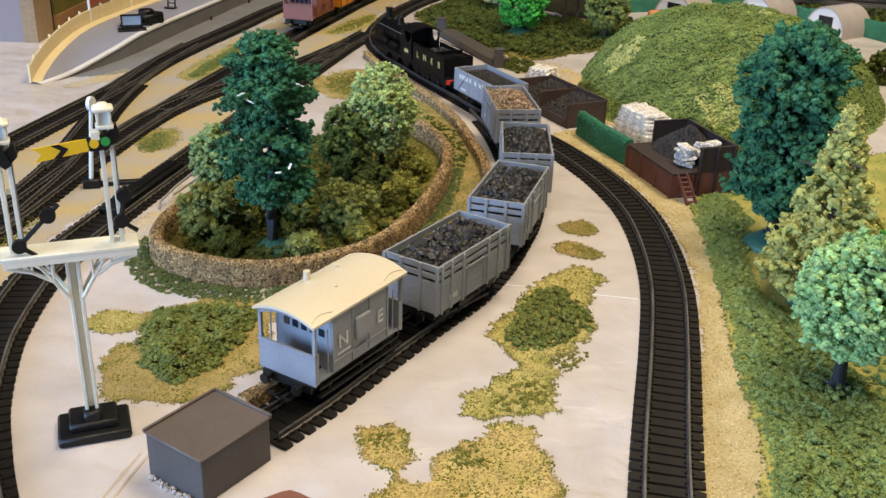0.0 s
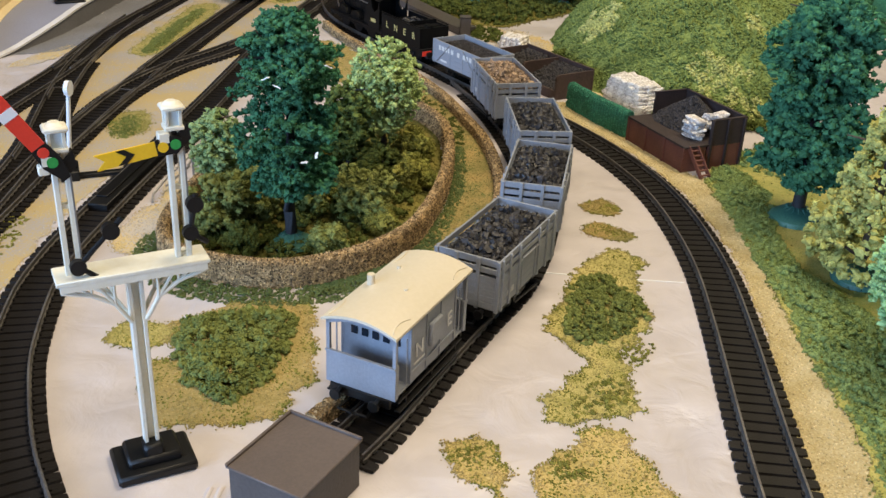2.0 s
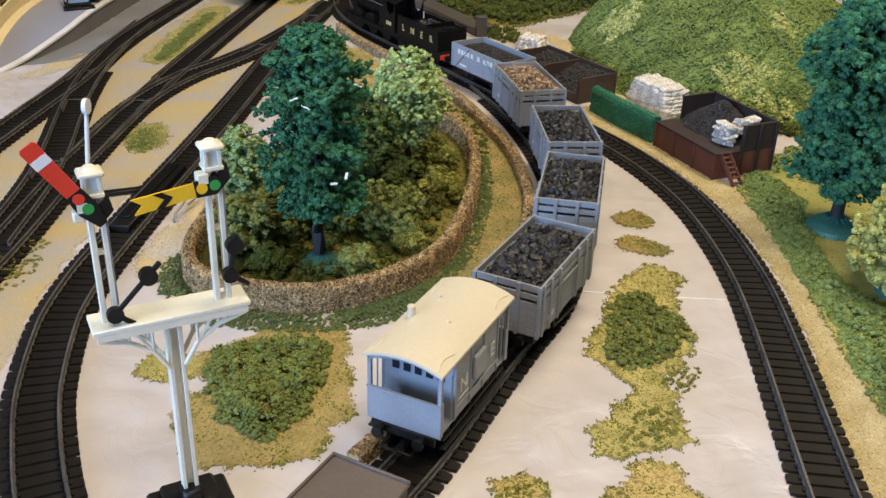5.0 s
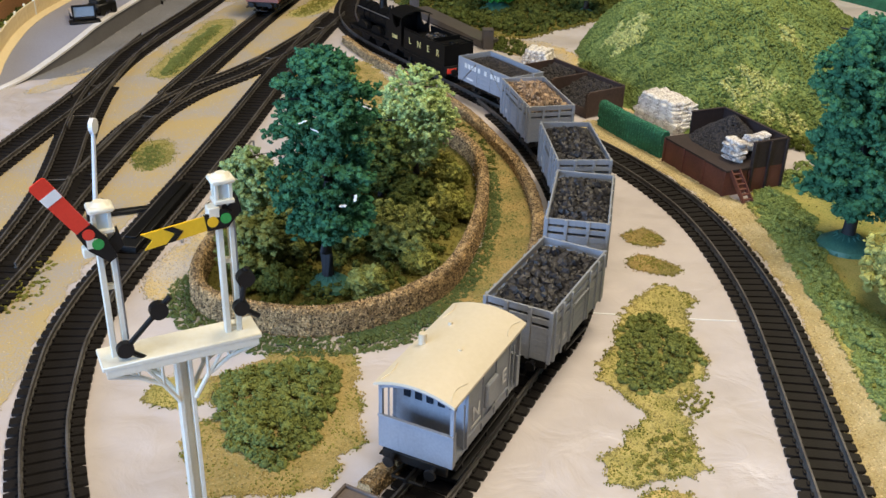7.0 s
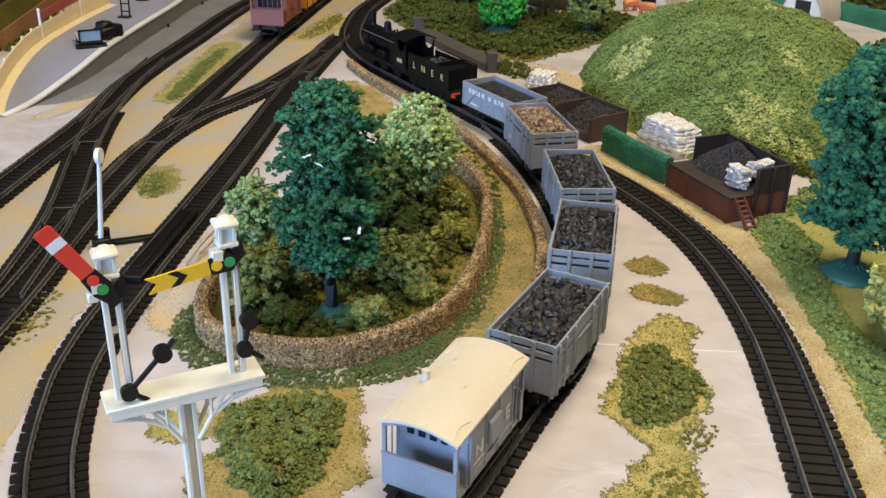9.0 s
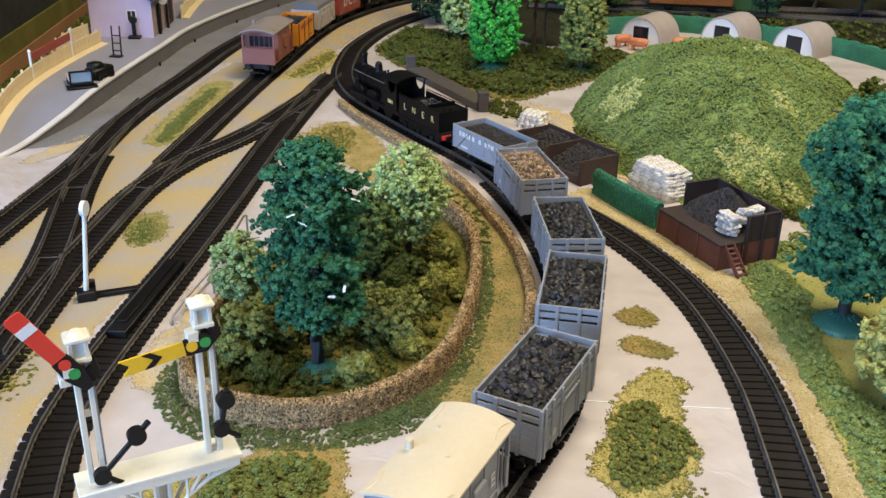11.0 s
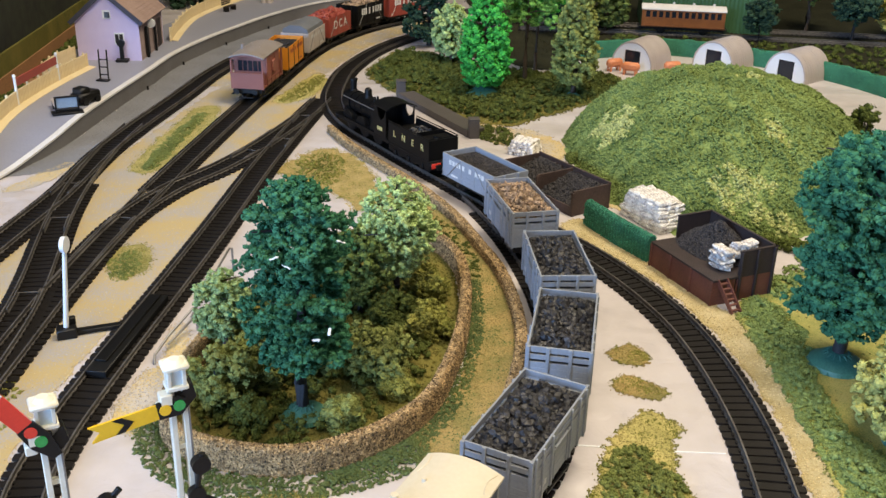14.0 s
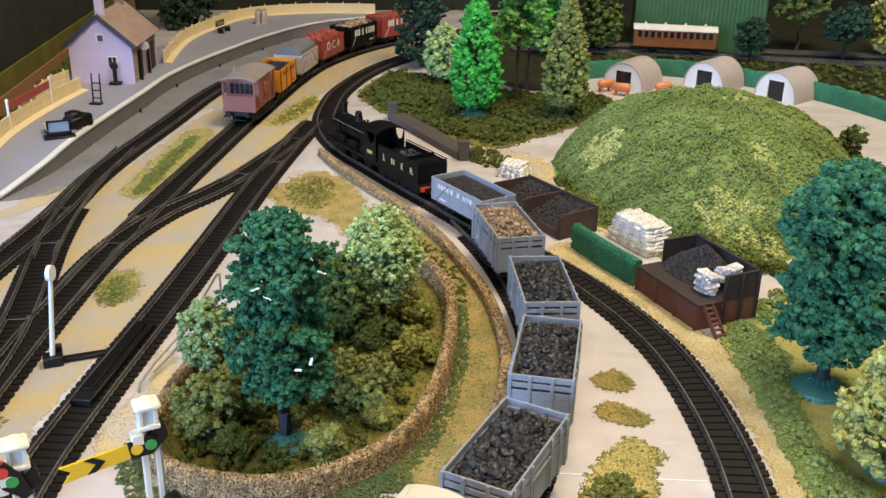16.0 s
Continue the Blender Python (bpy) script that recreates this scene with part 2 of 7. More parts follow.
BARKBROWN = mat("brown_bark", (0.10, 0.07, 0.045), 0.8, second=(0.05, 0.035, 0.025), scale=100, fine=900, bump=0.5)
TEALBASE = mat("teal_plastic_base", (0.055, 0.19, 0.145), 0.5, second=(0.03, 0.12, 0.095), scale=60, bump=0.2)
STEELGREY = mat("grey_wire", (0.28, 0.27, 0.26), 0.4, 0.6, scale=60, bump=0.1)
BLUEGREY = mat("blue_grey_paint", (0.25, 0.33, 0.42), 0.45, scale=60, bump=0.1)
SHEETGREY = mat("grey_tarpaulin", (0.17, 0.18, 0.20), 0.7, scale=60, bump=0.2)
ROOMWALL = mat("lilac_plaster", (0.29, 0.25, 0.26), 0.9, second=(0.265, 0.23, 0.235), scale=3, fine=200, bump=0.1)
# Near-black surface for the dark background beyond the board.
DARKBACK = mat("dark_background", (0.022, 0.027, 0.014), 0.95, second=(0.005, 0.006, 0.004), scale=14, fine=60, bump=0.2)
CEILWHITE = mat("white_ceiling", (0.55, 0.53, 0.50), 0.9, scale=3, fine=200, bump=0.05)
CARPET = mat("brown_carpet", (0.16, 0.12, 0.10), 0.95, scale=20, fine=500, bump=0.3)
WOODEDGE = mat("board_edge_wood", (0.36, 0.24, 0.13), 0.6, second=(0.26, 0.16, 0.08), scale=20, fine=300, bump=0.2)
GLASS = mat("dark_glazing", (0.02, 0.025, 0.035), 0.1, scale=40, bump=0.0)


# ---- mesh helpers (millimetres in, metres out) ----
def box(bm, c, s, rz=0.0, bev=0.0, m=None):
    """A box of size s round c."""
    t = m or (Matrix.Translation(c) @ Matrix.Rotation(radians(rz), 4, "Z"))
    made = bmesh.ops.create_cube(bm, size=1.0, matrix=t @ Matrix.Diagonal((*s, 1)))["verts"]
    if bev:
        edges = list({e for v in made for e in v.link_edges})
        bmesh.ops.bevel(bm, geom=edges, offset=bev, segments=1, affect="EDGES", profile=0.5)


def rod(bm, a, b, ra, rb=None, seg=10):
    """A tapered round bar from a to b."""
    a, b = Vector(a), Vector(b)
    rb = ra if rb is None else rb
    turn = (b - a).to_track_quat("Z", "Y").to_matrix().to_4x4()
    bmesh.ops.create_cone(bm, cap_ends=True, segments=seg, radius1=ra, radius2=max(rb, 0.001), depth=(b - a).length,
                          matrix=Matrix.Translation((a + b) / 2) @ turn)


def tube(bm, pts, radii, seg=8):
    """One unbroken round bar through the given points."""
    pts = [Vector(p) for p in pts]
    radii = radii if isinstance(radii, (list, tuple)) else [radii] * len(pts)
    rings = []
    for i, (p, r) in enumerate(zip(pts, radii)):
        turn = (pts[min(i + 1, len(pts) - 1)] - pts[max(i - 1, 0)]).to_track_quat("Z", "Y").to_matrix()
        rings.append([bm.verts.new(p + turn @ Vector((r * math.cos(2 * math.pi * k / seg), r * math.sin(2 * math.pi * k / seg), 0))) for k in range(seg)])
    for a, b in zip(rings, rings[1:]):
        for k in range(seg):
            bm.faces.new((a[k], a[(k + 1) % seg], b[(k + 1) % seg], b[k]))
    bm.faces.new(rings[0][::-1]), bm.faces.new(rings[-1])


def prism(bm, outline, y0, y1, axis="y"):
    """An outline in two axes, drawn out along the third."""
    put = {"y": lambda u, v, w: (u, w, v), "z": lambda u, v, w: (u, v, w), "x": lambda u, v, w: (w, u, v)}[axis]
    low = [bm.verts.new(put(u, v, y0)) for u, v in outline]
    high = [bm.verts.new(put(u, v, y1)) for u, v in outline]
    n = len(outline)
    bm.faces.new(low), bm.faces.new(high[::-1])
    for i in range(n):
        bm.faces.new((low[i], high[i], high[(i + 1) % n], low[(i + 1) % n]))
    bmesh.ops.recalc_face_normals(bm, faces=bm.faces)


def link(name, mesh, material, parent=None, label="", smooth=True):
    if material and not mesh.materials:
        mesh.materials.append(material)
    if smooth:
        mesh.shade_smooth()
        mesh.set_sharp_from_angle(angle=radians(40))
    ob = new(name, mesh)
    if parent:
        ob.parent = parent
    if label:
        ob["label"] = label
    return ob


def part(name, bm, material, parent=None, label="", smooth=True):
    """ONE mesh object from a bmesh in millimetres."""
    bmesh.ops.scale(bm, vec=(MM, MM, MM), verts=bm.verts)
    mesh = bpy.data.meshes.new(name)
    bm.to_mesh(mesh)
    bm.free()
    return link(name, mesh, material, parent, label, smooth)


def raw(name, verts, faces, material, parent=None, label="", smooth=True):
    mesh = bpy.data.meshes.new(name)
    mesh.from_pydata((np.asarray(verts) * MM).tolist(), [], faces if isinstance(faces, list) else faces.tolist())
    return link(name, mesh, material, parent, label, smooth)


def thing(name, label, category, x, y, z=0.0, rz=0.0, group="", kind=""):
    ob = new(name)
    ob.empty_display_size = 0.01
    ob.matrix_basis = pose(x * MM, y * MM, z * MM, 0, 0, rz)
    return tagged(ob, label, category, group, kind)


def boxes(name, material, parent, label, *items, bev=0.0):
    bm = bmesh.new()
    for c, s in items:
        box(bm, c, s, bev=bev)
    return part(name, bm, material, parent, label)


def along(points, step, closed=False):
    """Points at even steps on a smooth line through the given ones, and their headings."""
    p = np.array(points, float)
    p = np.vstack([p[-1], p, p[0], p[1]]) if closed else np.vstack([2 * p[0] - p[1], p, 2 * p[-1] - p[-2]])
    out = []
    for a, b, c, d in zip(p, p[1:], p[2:], p[3:]):
        for s in np.linspace(0, 1, 24, endpoint=False):
            out.append(0.5 * (2 * b + (c - a) * s + (2 * a - 5 * b + 4 * c - d) * s**2 + (3 * b - a - 3 * c + d) * s**3))
    if not closed:
        out.append(p[-2])
    else:
        out.append(out[0])
    out = np.array(out)
    run = np.concatenate([[0], np.cumsum(np.hypot(*np.diff(out, axis=0).T[:2]))])
    at = np.arange(0, run[-1], step)
    q = np.stack([np.interp(at, run, out[:, i]) for i in range(out.shape[1])], 1)
    ahead = np.gradient(q, axis=0)
    return q, np.degrees(np.arctan2(ahead[:, 1], ahead[:, 0]))


ICO = {}
for level in (1, 2):
    b_ = bmesh.new()
    bmesh.ops.create_icosphere(b_, subdivisions=level, radius=1.0)
    ICO[level] = (np.array([v.co[:] for v in b_.verts]), np.array([[v.index for v in f.verts] for f in b_.faces]))
    b_.free()
ICO[0] = (np.array([(1, 0, 0), (-1, 0, 0), (0, 1, 0), (0, -1, 0), (0, 0, 1), (0, 0, -1)], float),
          np.array([(0, 2, 4), (2, 1, 4), (1, 3, 4), (3, 0, 4), (2, 0, 5), (1, 2, 5), (3, 1, 5), (0, 3, 5)]))
FLAKE = (1.35, 1.0, 0.5)
RNG = np.random.default_rng(7)


def lumps(places, radii, level=1, rough=0.35, squash=1.0, stretch=None):
    """Many small uneven lumps as one set of vertices and faces."""
    base, tri = ICO[level]
    places, radii = np.asarray(places, float), np.asarray(radii, float)
    n, k = len(places), len(base)
    shape = base[None] * (1 + rough * RNG.uniform(-1, 1, (n, k, 1)))
    q = RNG.normal(size=(n, 4))
    q /= np.linalg.norm(q, axis=1, keepdims=True)
    w, x, y, z = q.T
    R = np.stack([1 - 2 * (y * y + z * z), 2 * (x * y - z * w), 2 * (x * z + y * w), 2 * (x * y + z * w), 1 - 2 * (x * x + z * z),
                  2 * (y * z - x * w), 2 * (x * z - y * w), 2 * (y * z + x * w), 1 - 2 * (x * x + y * y)], 1).reshape(n, 3, 3)
    if stretch is not None:
        shape = shape * np.asarray(stretch)
    shape = np.einsum("nij,nkj->nki", R, shape) * radii[:, None, None]
    shape[..., 2] *= squash
    v = (shape + places[:, None]).reshape(-1, 3)
    f = (tri[None] + (np.arange(n) * k)[:, None, None]).reshape(-1, 3)
    return v, f


def fluff(places, radii, k, fine=(0.22, 0.42), flat=0.8):
    """Foam clumps: an uneven core each, with k torn crumbs over it."""
    places, radii = np.asarray(places, float), np.asarray(radii, float)
    cv, cf = lumps(places, radii * 0.82, 1, 0.35, squash=flat)
    d = RNG.normal(size=(len(places) * k, 3))
    d /= np.linalg.norm(d, axis=1, keepdims=True)
    d[:, 2] = np.abs(d[:, 2]) * np.where(RNG.uniform(size=len(d)) < 0.75, 1, -1) * flat
    rr = np.repeat(radii, k)
    bits = np.repeat(places, k, 0) + d * (rr * RNG.uniform(0.72, 1.12, len(rr)))[:, None]
    bv, bf = lumps(bits, rr * RNG.uniform(*fine, len(rr)), 0, 0.5, stretch=(1.2, 1.0, 0.7))
    return np.vstack([cv, bv]), np.vstack([cf, bf + len(cv)])


def inside(poly, pts):
    poly = np.asarray(poly)
    hit = np.zeros(len(pts), bool)
    a, b = poly, np.roll(poly, -1, 0)
    for (x0, y0), (x1, y1) in zip(a, b):
        if y0 == y1:
            continue
        c = (y0 > pts[:, 1]) != (y1 > pts[:, 1])
        hit ^= c & (pts[:, 0] < (x1 - x0) * (pts[:, 1] - y0) / (y1 - y0) + x0)
    return hit


def scattered(poly, n):
    """n random points in an outline."""
    poly = np.asarray(poly)
    lo, hi = poly.min(0), poly.max(0)
    got = np.zeros((0, 2))
    while len(got) < n:
        p = RNG.uniform(lo, hi, (n, 2))
        got = np.vstack([got, p[inside(poly, p)]])
    return got[:n]


def blot(points, wobble=3.0, step=4.0, closed=True):
    """A ragged outline through the given points."""
    q, h = along(points, step, True)
    a = np.radians(h + 90)
    off = np.array([noise.noise(Vector((x * 0.09, y * 0.09, 3.1))) * 1.0 + 0.6 * noise.noise(Vector((x * 0.3, y * 0.3, 9.1))) for x, y in q]) * wobble
    return q + np.stack([np.cos(a), np.sin(a)], 1) * off[:, None]


def scatter_patch(name, points, material, label, z=0.3, grains=1200, size=(0.2, 0.5), wobble=3.0, edge=3.0, parent=None, kind="stuff", mix=None):
    """A glued sheet of loose scatter with a ragged edge of single grains."""
    poly = blot(points, wobble)
    grains = int(grains * 0.85)
    bm = bmesh.new()
    vs = [bm.verts.new((x, y, z)) for x, y in poly]
    es = [bm.edges.new((vs[i], vs[(i + 1) % len(vs)])) for i in range(len(vs))]
    bmesh.ops.triangle_fill(bm, edges=es, use_beauty=True, normal=(0, 0, 1))
    bm.verts.index_update()
    v0 = np.array([v.co[:] for v in bm.verts])
    f0 = [[v.index for v in f.verts] for f in bm.faces]
    bm.free()
    p = scattered(poly, grains)
    rim = poly[RNG.integers(0, len(poly), grains // 2)] + RNG.normal(0, edge * 0.45, (grains // 2, 2))
    p = np.vstack([p, rim])
    r = RNG.uniform(*size, len(p))
    v, f = lumps(np.column_stack([p, np.full(len(p), z)]), r, 0, 0.4)
    ob = raw(name, np.vstack([v0, v]), f0 + (f + len(v0)).tolist(), material, parent, smooth=False)
    if mix:
        ob.data.materials.append(mix)
        pick = np.array([noise.noise(Vector((x * 0.11, y * 0.11, 6.0))) for x, y in p]) + RNG.normal(0, 0.13, len(p)) > 0.10
        slots = np.zeros(len(ob.data.polygons), np.int32)
        slots[len(f0):] = np.repeat(pick, 8)
        ob.data.polygons.foreach_set("material_index", slots)
    return tagged(ob, label, "ground cover", kind=kind)


def foam(name, points, material, label, n, r=(1.0, 2.6), height=4.0, wobble=3.0, z=0.0, category="ground foliage", kind="stuff", level=1, ground=None):
    """A mat of foam clumps in an outline, higher in the middle."""
    poly = blot(points, wobble)
    p = scattered(poly, n)
    d = np.min(np.hypot(p[:, None, 0] - poly[None, ::2, 0], p[:, None, 1] - poly[None, ::2, 1]), axis=1)
    h = height * np.minimum(1, d / 9.0) * np.array([0.45 + 0.9 * abs(noise.noise(Vector((x * 0.06, y * 0.06, 1.7)))) for x, y in p])
    g = ground(p) if ground else 0.0
    q = np.column_stack([p, z + g + h * RNG.uniform(0.55, 1.05, n)])
    q = q[: max(8, int(n / 2.7))]
    big = RNG.uniform(*r, len(q)) * 1.15
    v, f = fluff(q, big, 13, (0.16, 0.34))
    ob = tagged(raw(name, v, f, material, smooth=False), label, category, kind=kind)
    ob.data.shade_smooth()
    return ob


# ---- room and board ----
def slab(name, x0, y0, z0, x1, y1, z1, material, label, category):
    bm = bmesh.new()
    box(bm, ((x0 + x1) / 2, (y0 + y1) / 2, (z0 + z1) / 2), (x1 - x0, y1 - y0, z1 - z0))
    return tagged(part(name, bm, material, smooth=False), label, category, kind="structure")


slab("floor", -1760, -1600, -960, 1900, 2600, -900, CARPET, "brown carpet floor of the room", "floor")
slab("ceiling", -1760, -1600, 1500, 1900, 2600, 1560, CEILWHITE, "white plastered ceiling of the room", "ceiling")
slab("wall_north", -1760, 2600, -960, 1900, 2680, 1560, DARKBACK, "dark wall behind the layout", "wall")
slab("wall_east", 1900, -1600, -960, 1980, 2680, 1560, ROOMWALL, "plain plastered room wall", "wall")
slab("wall_south", -1760, -1680, -960, 1900, -1600, 1560, ROOMWALL, "plain plastered room wall", "wall")
bm = bmesh.new()
for c, s in (((-1720, -1500, 300), (80, 200, 2520)), ((-1720, 1440, 300), (80, 2320, 2520)), ((-1720, -560, -450), (80, 1680, 1020)), ((-1720, -560, 1230), (80, 1680, 660))):
    box(bm, c, s)
tagged(part("wall_west", bm, ROOMWALL, smooth=False), "plastered room wall with a wide window", "wall", kind="structure")
bm = bmesh.new()
for px in (-560, 1090):
    for py in (240, 1900):
        box(bm, (px, py, -459), (60, 60, 882), bev=2)
for c, s in (((265, 240, -80), (1700, 40, 120)), ((265, 1900, -80), (1700, 40, 120))):
    box(bm, c, s)
tagged(part("board_frame", bm, WOODEDGE, smooth=False), "wooden frame and legs under the layout board", "table frame", kind="structure")
slab("ground", -620, 180, -18, 1150, 1960, 0, PAPER, "grey-beige glossy paper on the layout board", "baseboard")

# ---- tracks ----
SL = bmesh.new()
prism(SL, [(-2.0, -14.8), (2.0, -14.8), (2.55, -12.2), (2.55, 12.2), (2.0, 14.8), (-2.0, 14.8), (-2.55, 12.2), (-2.55, -12.2)], 0, 1.5, "z")
for side in (-1, 1):
    for k in (-1, 1):
        box(SL, (0, side * 8.6 + k * 1.3, 1.9), (2.2, 1.1, 0.8))
bmesh.ops.scale(SL, vec=(MM, MM, MM), verts=SL.verts)
SLEEPER_MESH = bpy.data.meshes.new("sleeper")
SL.to_mesh(SLEEPER_MESH)
SL.free()
SLEEPER_MESH.materials.append(SLEEPER)
TRACKS = []


def rail_mesh(q, h, off, z0=1.5, z1=4.9):
    a = np.radians(h + 90)
    n = np.stack([np.cos(a), np.sin(a)], 1)
    prof = [(-0.9, z0), (-0.9, z0 + 0.7), (-0.35, z0 + 1.1), (-0.35, z1 - 1.0), (-0.5, z1 - 0.7), (-0.5, z1 - 0.15), (-0.38, z1),
            (0.38, z1), (0.5, z1 - 0.15), (0.5, z1 - 0.7), (0.35, z1 - 1.0), (0.35, z0 + 1.1), (0.9, z0 + 0.7), (0.9, z0)]
    k = len(prof)
    v = np.concatenate([np.column_stack([q + n * (off + u), np.full(len(q), w)]) for u, w in prof])
    m = len(q)
    f = [[j * m + i, j * m + i + 1, ((j + 1) % k) * m + i + 1, ((j + 1) % k) * m + i] for i in range(m - 1) for j in range(k)]
    f += [[j * m for j in range(k)], [j * m + m - 1 for j in range(k)][::-1]]
    return v, f


def track(points, label, lift=0.0, near=(), pitch=6.62, clear=11):
    """A length of model track: two rails on separate sleepers."""
    q, h = along(points, pitch)
    ob = thing("track", label, "railway track", 0, 0, lift, group="railway tracks", kind="structure")
    for off, s in ((-8.6, 1), (8.6, 1)):
        v, f = rail_mesh(q, h, off)
        raw("rail", v, f, RAIL, ob)
    others = np.vstack(near) if near else None
    for (x, y), a in zip(q, h):
        if others is not None and np.min(np.hypot(others[:, 0] - x, others[:, 1] - y)) < clear:
            continue
        s = new("sleeper", SLEEPER_MESH)
        s.parent = ob
        s.matrix_basis = pose(x * MM, y * MM, RNG.uniform(0, 0.00015), 0, 0, a + RNG.uniform(-0.8, 0.8))
    TRACKS.append(q)
    return q, h


R_LINE = [(98, 320), (113, 398), (123, 444), (138, 510), (150, 572), (155, 630), (154, 680), (147, 722), (137, 758), (124, 793), (106, 832), (84, 872),
          (62, 915), (44, 953), (20, 1001), (-2, 1048), (-26, 1100), (-41, 1150), (-47, 1205), (-43, 1265), (-26, 1356), (17, 1465), (82, 1560), (170, 1650)]
S_LINE = [(-46, 429), (-30, 452), (-8, 488), (16, 526), (36, 556), (52, 590), (64, 625), (75, 664), (81, 705), (82, 757), (78, 812), (71, 858), (58, 917)]
L_LINE = [(-112, 330), (-142, 380), (-161, 420), (-170, 443), (-178, 470), (-184, 495), (-187, 517), (-189, 540), (-190, 565), (-187, 600), (-182, 630), (-171.5, 684), (-158, 748), (-143, 822), (-130, 890), (-107.5, 1010), (-76, 1150), (-58, 1215)]
M_LINE = [(-250, 560), (-237, 640), (-224, 760), (-207, 868), (-180, 940), (-146, 992), (-115, 1052), (-88, 1120), (-66, 1180)]
T2_LINE = [(-224, 760), (-206, 868), (-183, 985), (-160, 1092), (-138, 1190), (-113, 1290), (-85, 1400), (-50, 1500), (10, 1600), (95, 1685), (190, 1750)]
T1_LINE = [(-318, 640), (-297, 760), (-276, 870), (-263, 940), (-252, 1036), (-236, 1117), (-212, 1217), (-184, 1340), (-150, 1440), (-104, 1545), (-45, 1640), (40, 1715), (150, 1790)]
T1B_LINE = [(-243, 640), (-240, 720), (-242, 774), (-248, 837), (-252.5, 890), (-254, 960), (-249, 1050), (-239, 1125)]
rq, rh = track(R_LINE, "curved black-sleepered model track with dull steel rails")
sq, sh = track(S_LINE, "black-sleepered siding under the grey goods train", 0.05, [rq])
lq, lh = track(L_LINE, "black-sleepered model track running past the signal", 0.05, [rq])
mq, mh = track(M_LINE, "curved crossover track of a model turnout", 0.1, [lq], clear=7)
t2q, t2h = track(T2_LINE, "black-sleepered track under the brown goods train", 0.02, [mq])
t1q, t1h = track(T1_LINE, "black-sleepered track along the platform", 0.0)
t1bq, t1bh = track(T1B_LINE, "curved branch of a model turnout", 0.1, [t1q, mq], clear=6.5)
far_q, far_h = track([(230, 1604), (399, 1564), (509, 1534), (700, 1482), (940, 1415)], "distant model track behind the green hedge")
far2_q, far2_h = track([(230, 1660), (399, 1622), (509, 1594), (700, 1545), (940, 1480)], "distant model track in the shade")


def turnout_fittings(q, h, x, y, run=26.0):
    """Check rails inside the running rails and a steel tie bar at a turnout's crossing."""
    i = int(np.argmin(np.hypot(q[:, 0] - x, q[:, 1] - y)))
    k = max(2, round(run / 6.62 / 2))
    a, b = max(0, i - k), min(len(q), i + k + 1)
    ob = thing("turnout_fittings", "dull steel check rails and tie bar of a turnout", "turnout", 0, 0, 0.1, group="turnout fittings", kind="structure")
    for off in (-6.9, 6.9):
        v, f = rail_mesh(q[a:b], h[a:b], off)
        raw("check_rail", v, f, RAIL, ob)
    bm = bmesh.new()
    n = Vector((-math.sin(radians(h[b - 1])), math.cos(radians(h[b - 1])), 0))
    c = Vector((*q[b - 1], 2.4))
    rod(bm, c - n * 9.5, c + n * 9.5, 0.5, seg=6)
    part("tie_bar", bm, RAIL, ob)


for q_, h_, x_, y_ in ((mq, mh, -207, 868), (mq, mh, -130, 1025), (t2q, t2h, -196, 920), (t1q, t1h, -262, 945), (t1bq, t1bh, -250, 870), (t1bq, t1bh, -241, 745), (lq, lh, -98, 1060), (lq, lh, -80, 1135)):
    turnout_fittings(q_, h_, x_, y_)

# ---- ground cover ----
scatter_patch("ash_strip", [(-322, 985), (-306, 1016), (-284, 1095), (-262, 1215), (-247, 1290), (-232, 1370), (-206, 1450), (-176, 1522), (-122, 1635), (-70, 1700), (-58, 1640), (-120, 1545), (-166, 1440),
              (-200, 1340), (-228, 1217), (-252, 1117), (-268, 1036), (-280, 1000)], ASHGREY, "grey ash strip between the track and the platform", 0.28, 2500, (0.3, 0.6), 2, 2)
# Two dark sheets paint the shade on the ground behind hedge and trees.
scatter_patch("shade_ground", [(250, 1425), (330, 1438), (400, 1442), (465, 1404), (508, 1366), (552, 1314), (578, 1257), (602, 1187), (640, 1110), (1130, 1080), (1130, 1940), (260, 1940), (225, 1600)], FARSHADE, "ground behind the far hedge, coloured dark for shade", 0.3, 1500, (0.6, 1.2), 4, 3)
scatter_patch("shade_ground", [(112, 1440), (160, 1400), (205, 1352), (270, 1345), (256, 1430), (232, 1595), (185, 1640), (120, 1560)], FARSHADE, "ground behind the far trees, coloured dark for shade", 0.32, 500, (0.6, 1.2), 4, 3)
scatter_patch("brown_earth", [(-352, 1170), (-356, 1290), (-350, 1390), (-300, 1490), (-262, 1570), (-330, 1600), (-390, 1500), (-396, 1300), (-398, 1175)], BROWNEARTH, "bare brown sheet behind the platform fence", 0.3, 600, (0.3, 0.6), 2, 2)
scatter_patch("sand_scatter", [(-222, 330), (-212, 430), (-207, 520), (-203, 620), (-188, 690), (-165, 780), (-143, 900), (-112, 1020), (-86, 1130), (-62, 1230), (-60, 1330), (-110, 1380),
              (-165, 1290), (-200, 1180), (-236, 1040), (-258, 960), (-280, 880), (-300, 740), (-330, 640), (-330, 400)], SAND, "yellow sand scatter between the tracks", 0.25, 7000, (0.22, 0.5), 3, 2)
